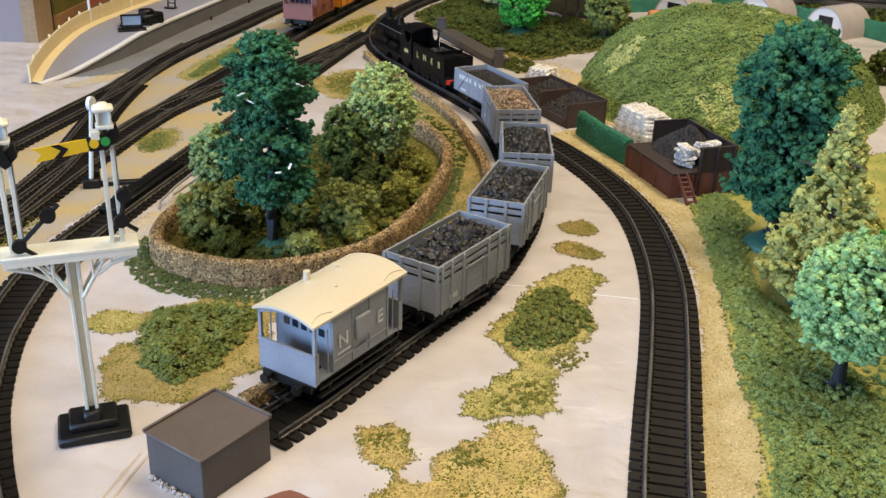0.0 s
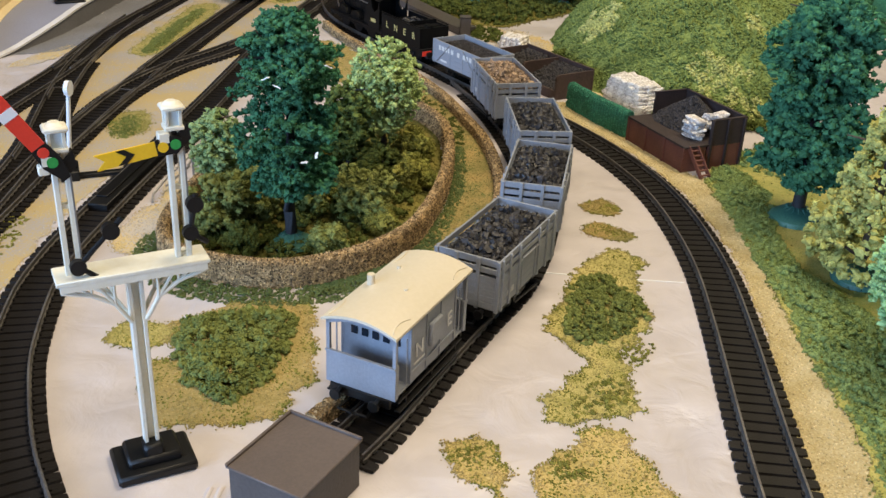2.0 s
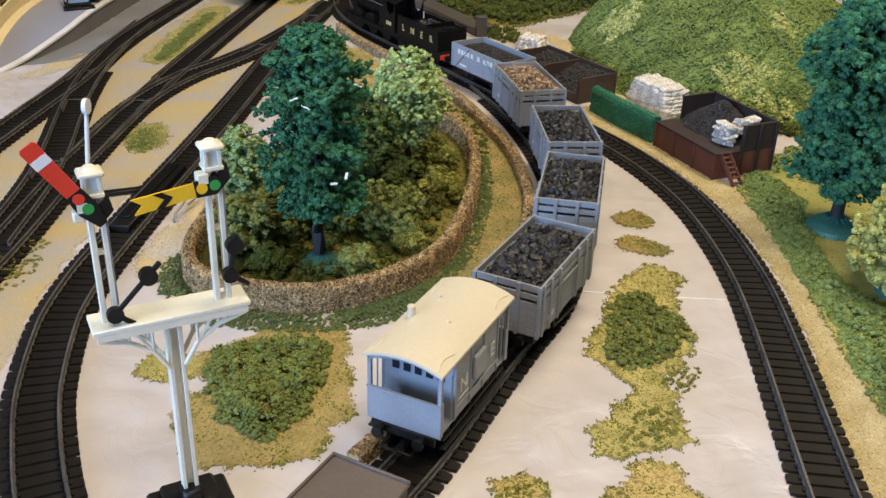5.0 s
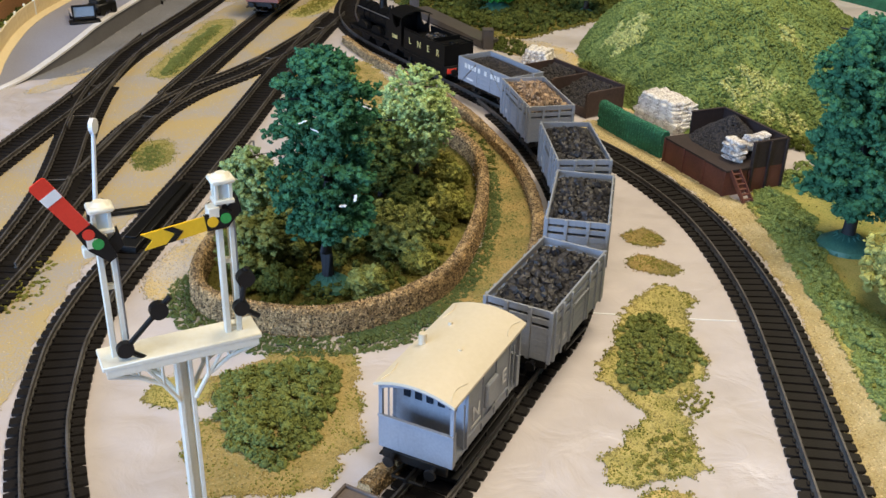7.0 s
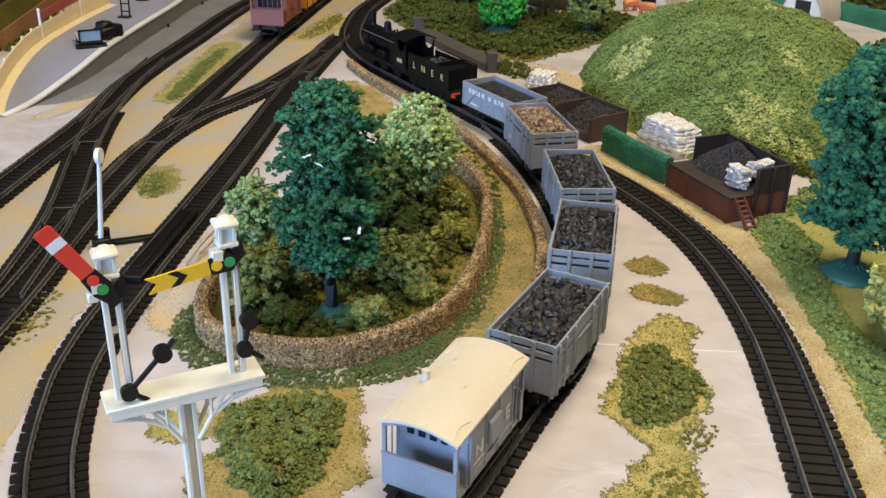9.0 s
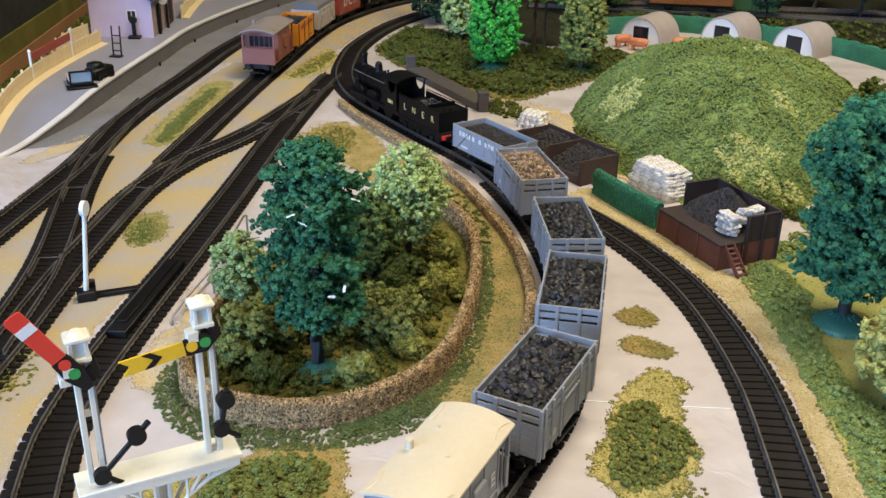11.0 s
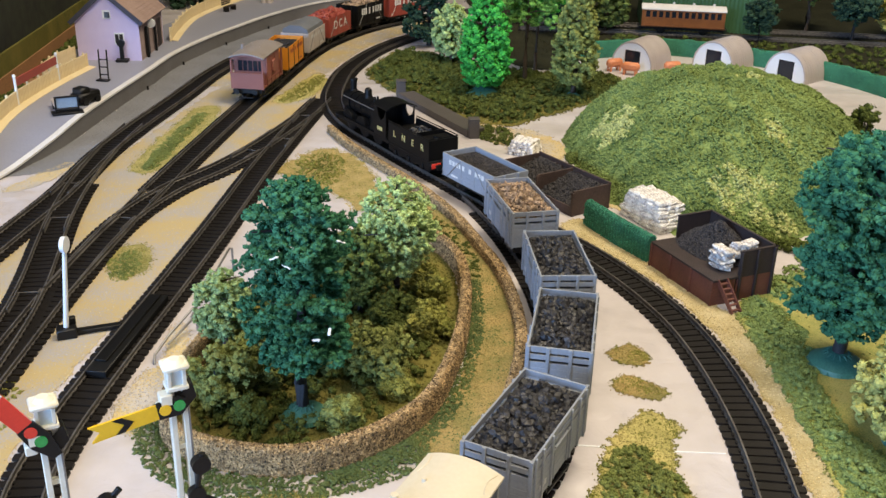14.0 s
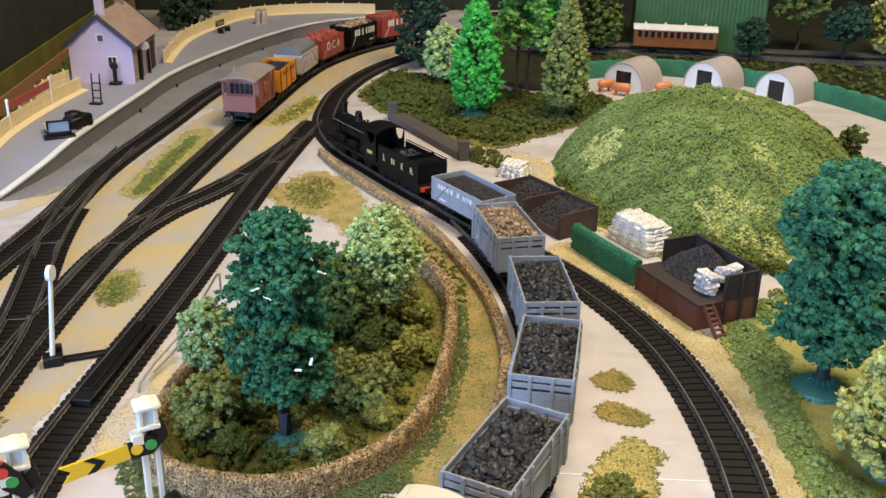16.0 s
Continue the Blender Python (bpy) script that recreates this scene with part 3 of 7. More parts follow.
scatter_patch("sand_scatter", [(122, 360), (132, 420), (152, 500), (168, 572), (173, 640), (170, 690), (163, 730), (152, 768), (133, 812), (118, 850), (140, 860), (165, 790), (185, 715), (200, 700), (196, 650),
              (188, 590), (178, 540), (172, 480), (172, 430), (165, 360)], VERGESAND, "yellow sand strip beside the curved track", 0.3, 8500, (0.25, 0.6), 3, 2)
scatter_patch("ochre_scatter", [(150, 330), (160, 430), (170, 520), (185, 600), (192, 680), (205, 720), (270, 760), (420, 800), (420, 300)], OCHRE, "ochre and green scatter on the bank", 0.9, 5000, (0.4, 0.9), 3, 2)
scatter_patch("sand_scatter", [(8, 560), (30, 600), (48, 650), (58, 720), (60, 770), (52, 830), (30, 890), (0, 950), (-14, 930), (8, 870), (30, 815), (34, 760), (26, 690), (10, 630), (-14, 590), (-10, 562)], PATHSAND, "ochre scatter strip between the walls", 0.35, 6500, (0.25, 0.6), 2, 1.5, mix=FLOCK_WALL)
scatter_patch("ochre_scatter", [(-134, 614), (-128, 590), (-108, 575), (-80, 566), (-56, 569), (-32, 583), (-11, 609), (6, 648), (20, 705), (25, 760), (20, 800), (0, 838), (-40, 850), (-90, 800), (-124, 690)], OLIVEGROUND, "olive flock inside the stone wall", 0.8, 9000, (0.5, 1.1), 1, 1)
scatter_patch("sand_scatter", [(-95, 985), (-82, 1020), (-56, 1048), (-30, 1020), (-16, 960), (-12, 905), (-30, 890), (-50, 930), (-75, 945)], PATCHSAND, "ochre patch beside the track", 0.3, 3500, (0.3, 0.6), 5, 5, mix=FLOCK_OLIVE)
scatter_patch("sand_scatter", [(-60, 1330), (-36, 1390), (0, 1480), (70, 1590), (150, 1650), (140, 1690), (40, 1640), (-30, 1540), (-75, 1440), (-90, 1380)], SAND, "yellow sand between the far tracks", 0.3, 2500, (0.4, 0.9), 3, 2)
scatter_patch("sand_scatter", [(-140, 1290), (-118, 1390), (-80, 1490), (-30, 1580), (60, 1660), (45, 1690), (-50, 1620), (-110, 1520), (-160, 1400), (-190, 1290)], SAND, "yellow sand strip beside the platform track", 0.3, 2000, (0.4, 0.9), 3, 2)
scatter_patch("sand_scatter", [(-312, 948), (-290, 958), (-270, 1005), (-278, 1018), (-296, 985)], SAND, "pale sand at the platform ramp", 0.25, 900, (0.22, 0.5), 3, 3)
scatter_patch("sand_scatter", [(150, 1090), (165, 1030), (150, 990), (175, 930), (200, 880), (170, 880), (140, 950), (130, 1010), (70, 1110), (40, 1200), (20, 1280), (40, 1300), (75, 1200), (120, 1110)], SAND, "sandy verge along the far path", 0.3, 2500, (0.4, 0.9), 4, 3)

scatter_patch("sand_scatter", [(-147, 672), (-158, 656), (-165, 628), (-161, 608), (-152, 602), (-145, 615), (-141, 640), (-137, 660), (-136, 684), (-144, 716), (-150, 700)], SAND, "tan sand between the track and the stone wall", 0.3, 2200, (0.22, 0.5), 3, 3)
foam("grass_clumps", [(-115, 532), (-99, 537), (-70, 538), (-67, 511), (-76, 484), (-92, 466), (-110, 482), (-118, 509)], FLOCK, "dark green foam clumps on the sand patch", 1500, (1.2, 2.6), 6, 3)
scatter_patch("sand_patch", [(-120, 530), (-102, 543), (-64, 546), (-60, 506), (-63, 475), (-83, 451), (-119, 456), (-127, 475), (-127, 492), (-118, 503)], PATCHSAND, "yellow sand patch on the paper", 0.35, 4200, (0.25, 0.65), 6, 2.4, mix=FLOCK_OLIVE)
scatter_patch("sand_patch", [(-149, 518), (-142, 532), (-124, 528), (-119, 517), (-132, 509), (-145, 513)], BARE, "small yellow-green scatter patch on the paper", 0.35, 900, (0.22, 0.48), 2, 2, mix=FLOCK_OLIVE)
scatter_patch("sand_patch", [(83, 584), (103, 596), (119, 586), (104, 558), (105, 527), (94, 508), (80, 496), (78, 484), (77, 466), (74, 452), (48, 446), (37, 450), (44, 466), (60, 484), (62, 497), (52, 512), (58, 536)], BARE, "yellow-green scatter patch on the paper", 0.35, 4600, (0.25, 0.65), 6, 2.4, mix=FLOCK_OLIVE)
foam("grass_clumps", [(68, 553), (84, 570), (98, 560), (103, 540), (97, 520), (76, 505), (60, 512)], FLOCK, "green foam clumps on the scatter patch", 1150, (0.9, 2.0), 5.5, 4)
foam("grass_clumps", [(52, 462), (66, 478), (76, 474), (70, 456), (46, 450)], FLOCK_OLIVE, "low green foam on the scatter patch", 300, (0.6, 1.3), 1.5, 2)
foam("grass_clumps", [(80, 505), (96, 505), (92, 490), (78, 486)], FLOCK_OLIVE, "low green foam on the scatter patch", 160, (0.5, 1.2), 1.2, 2)
for pts in ([(102, 662), (116, 669), (124, 657), (116, 647), (104, 651)], [(94, 628), (106, 635), (121, 619), (114, 611), (98, 617)]):
    scatter_patch("sand_patch", pts, PATHSAND, "small oval scatter patch on the paper", 0.35, 1100, (0.22, 0.48), 2, 2, mix=FLOCK_OLIVE)
    c = np.mean(pts, 0)
    foam("grass_clumps", (np.array(pts) - c) * (0.5, 0.6) + c + (4, -1), FLOCK_OLIVE, "low green flock on the oval patch", 200, (0.4, 0.9), 0.6, 1)
scatter_patch("sand_patch", [(-8, 427), (-2, 437), (8, 436), (16, 420), (11, 409), (18, 402), (29, 421), (38, 425), (50, 438), (64, 436), (67, 419), (73, 405), (70, 385), (40, 370), (1, 385), (7, 402), (-5, 419)], PATCHSAND, "yellow scatter patch on the paper", 0.35, 4200, (0.25, 0.65), 5, 2.4, mix=FLOCK_OLIVE)
foam("grass_clumps", [(-3, 430), (4, 434), (8, 426), (0, 422)], FLOCK_OLIVE, "low green flock tuft", 120, (0.5, 1.1), 1.2, 1)
foam("grass_clumps", [(33, 424), (42, 424), (44, 412), (32, 412)], FLOCK_OLIVE, "low green flock tuft", 160, (0.5, 1.2), 1.5, 1)
scatter_patch("verge_flock", [(150, 360), (166, 430), (170, 490), (179, 540), (187, 610), (195, 670), (205, 712), (220, 716), (222, 680), (211, 640), (201, 600), (202, 560), (212, 520), (222, 470), (228, 400), (210, 352)], VERGE, "fine green flock under the foam bank", 1.2, 6000, (0.4, 1.0), 3, 2, mix=FLOCK_OLIVE)
foam("grass_strip", [(146, 360), (163, 430), (166, 490), (176, 540), (184, 610), (192, 670), (203, 715), (222, 720), (226, 680), (214, 640), (204, 600), (205, 560), (215, 520), (225, 470), (230, 400), (210, 350)], VERGE, "green foam bank beside the sand strip", 10500, (1.0, 2.2), 5, 4)
foam("grass_strip", [(222, 480), (240, 540), (250, 600), (262, 660), (300, 690), (350, 600), (330, 480), (270, 430)], VERGE, "green foam ground under the trees", 1500, (1.2, 2.8), 3, 5)
foam("grass_strip", [(226, 730), (250, 760), (290, 790), (330, 760), (300, 700), (262, 690)], VERGE, "green foam bank under the trees", 900, (1.2, 2.8), 5, 4)
foam("grass_clumps", [(-203, 808), (-190, 826), (-181, 812), (-182, 785), (-194, 776)], FLOCK, "low green flock between the tracks", 900, (0.5, 1.1), 1.6, 2)
scatter_patch("sand_patch", [(-221, 1000), (-214, 1062), (-204, 1112), (-188, 1186), (-164, 1186), (-172, 1100), (-182, 1038), (-202, 990)], BARE, "thin green scatter between the tracks", 0.5, 2200, (0.3, 0.6), 3, 4, mix=FLOCK_OLIVE)
scatter_patch("sand_patch", [(-110, 1212), (-84, 1292), (-62, 1338), (-54, 1290), (-81, 1216)], BARE, "thin green scatter beside the brown train", 0.5, 900, (0.3, 0.6), 3, 4, mix=FLOCK_OLIVE)
scatter_patch("sand_patch", [(-207, 818), (-188, 836), (-176, 816), (-178, 788), (-193, 782)], BARE, "thin green scatter between the tracks", 0.5, 900, (0.3, 0.6), 2, 4, mix=FLOCK_OLIVE)
foam("grass_clumps", [(-212, 1003), (-206, 1060), (-197, 1110), (-184, 1165), (-174, 1165), (-183, 1100), (-193, 1040), (-203, 995)], FLOCK, "long strip of green flock between the tracks", 2600, (0.7, 1.4), 2.5, 4)
foam("grass_clumps", [(-105, 1215), (-80, 1290), (-60, 1330), (-58, 1290), (-85, 1220)], FLOCK_OLIVE, "green flock beside the brown train", 1000, (0.7, 1.4), 2, 3)
foam("grass_clumps", [(-238, 640), (-225, 660), (-215, 640), (-218, 600), (-236, 600)], FLOCK_OLIVE, "low green flock between the tracks", 300, (0.7, 1.4), 1.5, 2)
foam("grass_clumps", [(-152, 612), (-147, 584), (-128, 559), (-95, 547), (-60, 545), (-32, 553), (-10, 570), (-18, 592), (-32, 579), (-57, 565), (-82, 561), (-111, 571), (-131, 589), (-137, 614), (-136, 645)], FLOCK_WALL, "green flock along the outside of the stone wall", 5200, (0.5, 1.1), 2.0, 2)
foam("grass_clumps", [(-60, 552), (-28, 564), (0, 594), (19, 638), (34, 690), (42, 750), (35, 760), (21, 690), (8, 643), (-8, 606), (-32, 580), (-56, 565)], FLOCK_WALL, "green flock along the outside of the stone wall", 4200, (0.5, 1.1), 1.8, 1.5)
foam("grass_clumps", [(36, 760), (45, 780), (40, 840), (20, 890), (10, 880), (25, 830)], FLOCK_DARK, "dark flock between the walls", 380, (0.7, 1.8), 2, 1)
foam("grass_clumps", [(-85, 1000), (-60, 1035), (-40, 1010), (-50, 950), (-75, 960)], FLOCK_OLIVE, "green flock behind the tall tree", 1100, (0.6, 1.3), 2, 3)
scatter_patch("thicket_ground", [(-6, 1330), (18, 1404), (46, 1457), (110, 1404), (199, 1336), (281, 1326), (289, 1250), (222, 1186), (172, 1146), (122, 1112), (78, 1146), (48, 1196), (16, 1258)], OLIVEGROUND, "olive flock ground below the far trees", 0.8, 2500, (0.6, 1.4), 6, 4)
foam("far_thicket", [(-2, 1330), (20, 1400), (46, 1453), (108, 1400), (197, 1330), (277, 1320), (285, 1250), (220, 1190), (170, 1150), (122, 1118), (80, 1150), (50, 1200), (20, 1260)], FLOCK_DARK, "olive and dark foam undergrowth below the far trees", 6500, (1.6, 3.6), 8, 8)
foam("grass_clumps", [(84, 1100), (110, 1110), (128, 1075), (120, 1045), (100, 1050)], FLOCK_DARK, "dark foam beside the low wall", 420, (1.2, 2.8), 4, 3)


def undulating(p):
    return np.array([2.0 + 4.5 * abs(noise.noise(Vector((x * 0.03, y * 0.03, 4.4)))) for x, y in p])


# Part of the shade below the trees is in this flock's colour.
foam("undergrowth", [(-129, 612), (-122, 592), (-104, 579), (-80, 571), (-57, 574), (-36, 588), (-17, 616), (-2, 660), (6, 715), (8, 760), (2, 800), (-12, 836), (-45, 840), (-85, 790), (-116, 700)], FLOCK_DARK, "green foam undergrowth inside the stone wall, darkened for tree shade", 2600, (1.2, 2.8), 4.0, 1, ground=undulating)


# ---- hill ----
def hill_height(p):
    out = []
    for x, y in p:
        u, w = (x - 298) / (133 if x < 298 else 152), (y - 1022) / (200 if y < 1022 else 123)
        w -= 0.28 * u if y < 1022 else 0
        r = (abs(u) ** 2.3 + abs(w) ** 2.3) ** (1 / 2.3)
        h = 74 * max(0.0, 1 - r ** 2.4) ** 0.8
        lump = 4.0 * noise.noise(Vector((x * 0.02, y * 0.02, 0))) + 3.4 * noise.noise(Vector((x * 0.055, y * 0.055, 3))) + 1.6 * noise.noise(Vector((x * 0.13, y * 0.13, 5)))
        out.append(h + lump * min(1.0, h / 12))
    return np.array(out)


gx, gy = np.meshgrid(np.arange(130, 520, 6.0), np.arange(760, 1180, 6.0), indexing="ij")
gp = np.column_stack([gx.ravel(), gy.ravel()])
gz = hill_height(gp)
ny = gx.shape[1]
hf = [[i * ny + j, (i + 1) * ny + j, (i + 1) * ny + j + 1, i * ny + j + 1] for i in range(gx.shape[0] - 1) for j in range(ny - 1)
      if max(gz[i * ny + j], gz[(i + 1) * ny + j], gz[(i + 1) * ny + j + 1], gz[i * ny + j + 1]) > 0.01]
hill = tagged(raw("hill", np.column_stack([gp, gz - 0.5]), hf, HILLFLOCK), "rounded green flock-covered hill", "hill", kind="structure")
hp = RNG.uniform((150, 780), (470, 1160), (95000, 2))
hz = hill_height(hp)
keep = (hz > 1.5)
hp, hz = hp[keep][:52000], hz[keep][:52000]
SPOTS = ((192, 985, 15, 38), (252, 842, 24, 20), (279, 818, 17, 11), (330, 1010, 22, 10), (300, 900, 10, 20))
pale = np.array([min(math.hypot((x - a) / c, (y - b) / d) for a, b, c, d in SPOTS) + 0.8 * noise.noise(Vector((x * 0.07, y * 0.07, 2.0))) + 0.35 * noise.noise(Vector((x * 0.2, y * 0.2, 2.0))) for x, y in hp]) < 0.8
for sel, mtl, lab in ((~pale, HILLFLOCK, "olive green flock tufts covering the hill"), (pale, PALEFLOCK, "paler yellow flock tufts on the hill")):
    q = np.column_stack([hp[sel], hz[sel]])
    q[:, 2] += RNG.uniform(-0.6, 0.8, len(q)) + np.array([2.6 * noise.noise(Vector((x * 0.1, y * 0.1, 8))) + 2.0 * noise.noise(Vector((x * 0.27, y * 0.27, 4))) for x, y, _ in q])
    v, f = lumps(q, RNG.uniform(0.7, 1.7, len(q)), 0, 0.5, stretch=(1.2, 1.0, 0.7))
    tuft = tagged(raw("hill_flock", v, f, mtl, smooth=False), lab, "ground foliage", kind="stuff")
    tuft.data.shade_smooth()
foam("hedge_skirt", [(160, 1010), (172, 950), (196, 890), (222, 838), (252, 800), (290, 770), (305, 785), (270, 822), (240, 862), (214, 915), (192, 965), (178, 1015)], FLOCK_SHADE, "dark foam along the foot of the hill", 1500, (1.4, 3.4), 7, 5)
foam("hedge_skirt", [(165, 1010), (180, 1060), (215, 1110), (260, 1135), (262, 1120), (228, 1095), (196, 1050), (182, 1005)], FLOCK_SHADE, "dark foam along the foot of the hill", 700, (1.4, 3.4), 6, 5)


# ---- stone walls ----
def granular_wall(points, width, height, label, grains):
    q, h = along(points, 5.0)
    a = np.radians(h + 90)
    n = np.stack([np.cos(a), np.sin(a)], 1)
    prof = [(-width / 2, 0), (-width / 2 * 0.9, height * 0.9), (-width / 4, height), (width / 4, height), (width / 2 * 0.9, height * 0.9), (width / 2, 0)]
    m, k = len(q), len(prof)
    v = np.concatenate([np.column_stack([q + n * u, np.full(m, w) + (RNG.normal(0, 0.25, m) if w else 0)]) for u, w in prof])
    f = [[j * m + i, (j + 1) * m + i, (j + 1) * m + i + 1, j * m + i + 1] for i in range(m - 1) for j in range(k - 1)]
    f += [[j * m for j in range(k)], [j * m + m - 1 for j in range(k)][::-1]]
    s, e = RNG.integers(0, m - 1, grains), RNG.uniform(0, 1, grains)
    side = RNG.uniform(0, 1, grains)
    run = [0.0]
    for (u0, w0), (u1, w1) in zip(prof, prof[1:]):
        run.append(run[-1] + math.hypot(u1 - u0, w1 - w0))
    d = side * run[-1]
    u, w = np.interp(d, run, [p[0] for p in prof]), np.interp(d, run, [p[1] for p in prof])
    c = q[s] * (1 - e)[:, None] + q[s + 1] * e[:, None] + n[s] * u[:, None]
    gv, gf = lumps(np.column_stack([c, w]), RNG.uniform(0.3, 0.75, grains), 0, 0.45)
    ob = thing("stone_wall", label, "wall", 0, 0, kind="structure")
    raw("wall_core", v, f, CORK, ob)
    g = raw("stone_grains", gv, gf, CORK, ob, smooth=False)
    g["kind"] = "stuff"
    return ob


granular_wall([(-122, 690), (-133, 648), (-137, 614), (-131, 590), (-111, 574), (-82, 565), (-57, 568), (-31, 582), (-8, 606), (8, 643), (20, 684), (29, 735), (29, 780), (14, 822), (-10, 852)], 6.5, 14.5, "curved brown granular stone wall round the trees", 42000)
granular_wall([(-58, 447), (-40, 470), (-25, 500), (-8, 530), (8, 560), (26, 592), (44, 640), (54, 678), (58, 720), (57, 768), (51, 806), (39, 867), (18, 930), (-12, 995), (-36, 1050), (-52, 1100)], 6.5, 7, "low brown granular wall beside the siding", 18000)


# ---- lettering ----
def lettering(name, text, size, material, parent, m, label=""):
    """Raised characters in the built-in font; m is in metres."""
    cu = bpy.data.curves.new(name, "FONT")
    cu.body, cu.size, cu.extrude, cu.align_x, cu.align_y = text, size * MM, 0.00012, "CENTER", "CENTER"
    tmp = bpy.data.objects.new("tmp", cu)
    scene.collection.objects.link(tmp)
    mesh = bpy.data.meshes.new_from_object(tmp.evaluated_get(bpy.context.evaluated_depsgraph_get()))
    bpy.data.objects.remove(tmp)
    bpy.data.curves.remove(cu)
    mesh.materials.clear()
    ob = link(name, mesh, material, parent, label, smooth=False)
    ob.matrix_basis = m
    return ob


def side_pose(side, x, y, z):
    """A pose on a vehicle's flank: side -1 is its right, +1 its left; text upright, read from outside."""
    return pose(x * MM, y * MM, z * MM, 90, 0, 0 if side < 0 else 180)


def at_track(q, h, x, y):
    i = int(np.argmin(np.hypot(q[:, 0] - x, q[:, 1] - y)))
    return q[i][0], q[i][1], h[i]


# ---- rolling stock; x runs forward, rail tops at 5.3 ----
def arc(width, z, rise, n=10):
    return [(-width / 2 + width * i / n, z + rise * (1 - (2 * i / n - 1) ** 2)) for i in range(n + 1)]


def running_gear(ob, half, wheelbase, width=30.0, spoke_r=6.2):
    boxes("underframe", BLACK, ob, "", ((0, 0, 13.6), (half * 2 - 1, width - 9, 2.6)), ((0, width / 2 - 4, 13.2), (half * 2 - 2, 2.2, 3.4)), ((0, -width / 2 + 4, 13.2), (half * 2 - 2, 2.2, 3.4)))
    for x in (-wheelbase / 2, wheelbase / 2):
        for s in (-1, 1):
            bm = bmesh.new()
            rod(bm, (x, s * 7.0, 5.3 + spoke_r), (x, s * 8.9, 5.3 + spoke_r), spoke_r, seg=20)
            rod(bm, (x, s * 6.2, 5.3 + spoke_r), (x, s * 7.0, 5.3 + spoke_r), spoke_r + 0.8, seg=20)
            part("wheel", bm, BLACK, ob)
            bm = bmesh.new()
            prism(bm, [(x - 5.5, 14), (x - 2.2, 7.5), (x + 2.2, 7.5), (x + 5.5, 14)], s * 10.6 - 0.5, s * 10.6 + 0.5)
            box(bm, (x, s * 11.6, 10.2), (4.2, 2.2, 3.6), bev=0.4)
            box(bm, (x, s * 11.6, 12.6), (11, 1.4, 1.0), bev=0.2)
            part("axle_box", bm, BLACK, ob)
        bm = bmesh.new()
        rod(bm, (x, -9, 5.3 + spoke_r), (x, 9, 5.3 + spoke_r), 1.0)
        part("axle", bm, BLACK, ob)
    for e in (-1, 1):
        boxes("buffer_beam", BLACK, ob, "", ((e * half, 0, 13.2), (1.6, width - 3, 4.0)), bev=0.2)
        for s in (-1, 1):
            bm = bmesh.new()
            rod(bm, (e * half, s * 8.6, 13.4), (e * (half + 4.4), s * 8.6, 13.4), 1.3, 1.0)
            rod(bm, (e * (half + 4.4), s * 8.6, 13.4), (e * (half + 5.4), s * 8.6, 13.4), 2.5, 2.3, seg=14)
            part("buffer", bm, BLACK, ob)
        bm = bmesh.new()
        for s in (-1, 1):
            rod(bm, (e * (half - 2), s * 5.5, 9.0), (e * (half + 6), s * 6.5, 8.6), 0.55, seg=6)
        rod(bm, (e * (half + 6), -6.5, 8.6), (e * (half + 6), 6.5, 8.6), 0.6, seg=6)
        rod(bm, (e * (half - 2), 0, 9.0), (e * (half + 8.0), 0, 9.6), 0.7, seg=6)
        part("coupling", bm, BLACK, ob)


PLANKS = {}


def planks(ob, paint, x0, x1, y, z0, z1, n, thick=1.0, axis="x"):
    dz = (z1 - z0) / n
    key = (round(x1 - x0, 2), round(dz, 2), thick, axis, paint.name)
    for i in range(n):
        zc = z0 + dz * (i + 0.5)
        c = ((x0 + x1) / 2, y, zc) if axis == "x" else (y, (x0 + x1) / 2, zc)
        if key not in PLANKS:
            s = (x1 - x0, thick, dz - 0.16) if axis == "x" else (thick, x1 - x0, dz - 0.16)
            PLANKS[key] = boxes("plank", paint, ob, "", ((0, 0, 0), s), bev=0.12)
            p = PLANKS[key]
        else:
            p = new("plank", PLANKS[key].data)
            p.parent = ob
        p.location = (c[0] * MM, c[1] * MM, c[2] * MM)


def plank_panel(bm, x0, x1, y, z0, z1, n, thick=1.0, axis="x"):
    """A backing board; its n planks are parts of their own."""
    c = ((x0 + x1) / 2, y, (z0 + z1) / 2) if axis == "x" else (y, (x0 + x1) / 2, (z0 + z1) / 2)
    s = (x1 - x0 - 0.1, thick - 0.3, z1 - z0 - 0.1) if axis == "x" else (thick - 0.25, x1 - x0 - 0.1, z1 - z0 - 0.1)
    box(bm, c, s)


def load_of(ob, name, half, wide, top, material, n, r, heap, label, stretch=None):
    p = np.column_stack([RNG.uniform(-half, half, n), RNG.uniform(-wide, wide, n), np.zeros(n)])
    e = np.minimum(1, np.minimum((half - abs(p[:, 0])) / 8, (wide - abs(p[:, 1])) / 6))
    p[:, 2] = top + heap * e * RNG.uniform(0.35, 1.1, n)
    v, f = lumps(p, RNG.uniform(*r, n), 1, 0.45, stretch=stretch)
    bv = np.array([(-half - 1, -wide - 1, top), (half + 1, -wide - 1, top), (half + 1, wide + 1, top), (-half - 1, wide + 1, top)])
    return raw(name, np.vstack([v, bv]), f.tolist() + [[len(v), len(v) + 1, len(v) + 2, len(v) + 3]], material, ob, label, smooth=False)


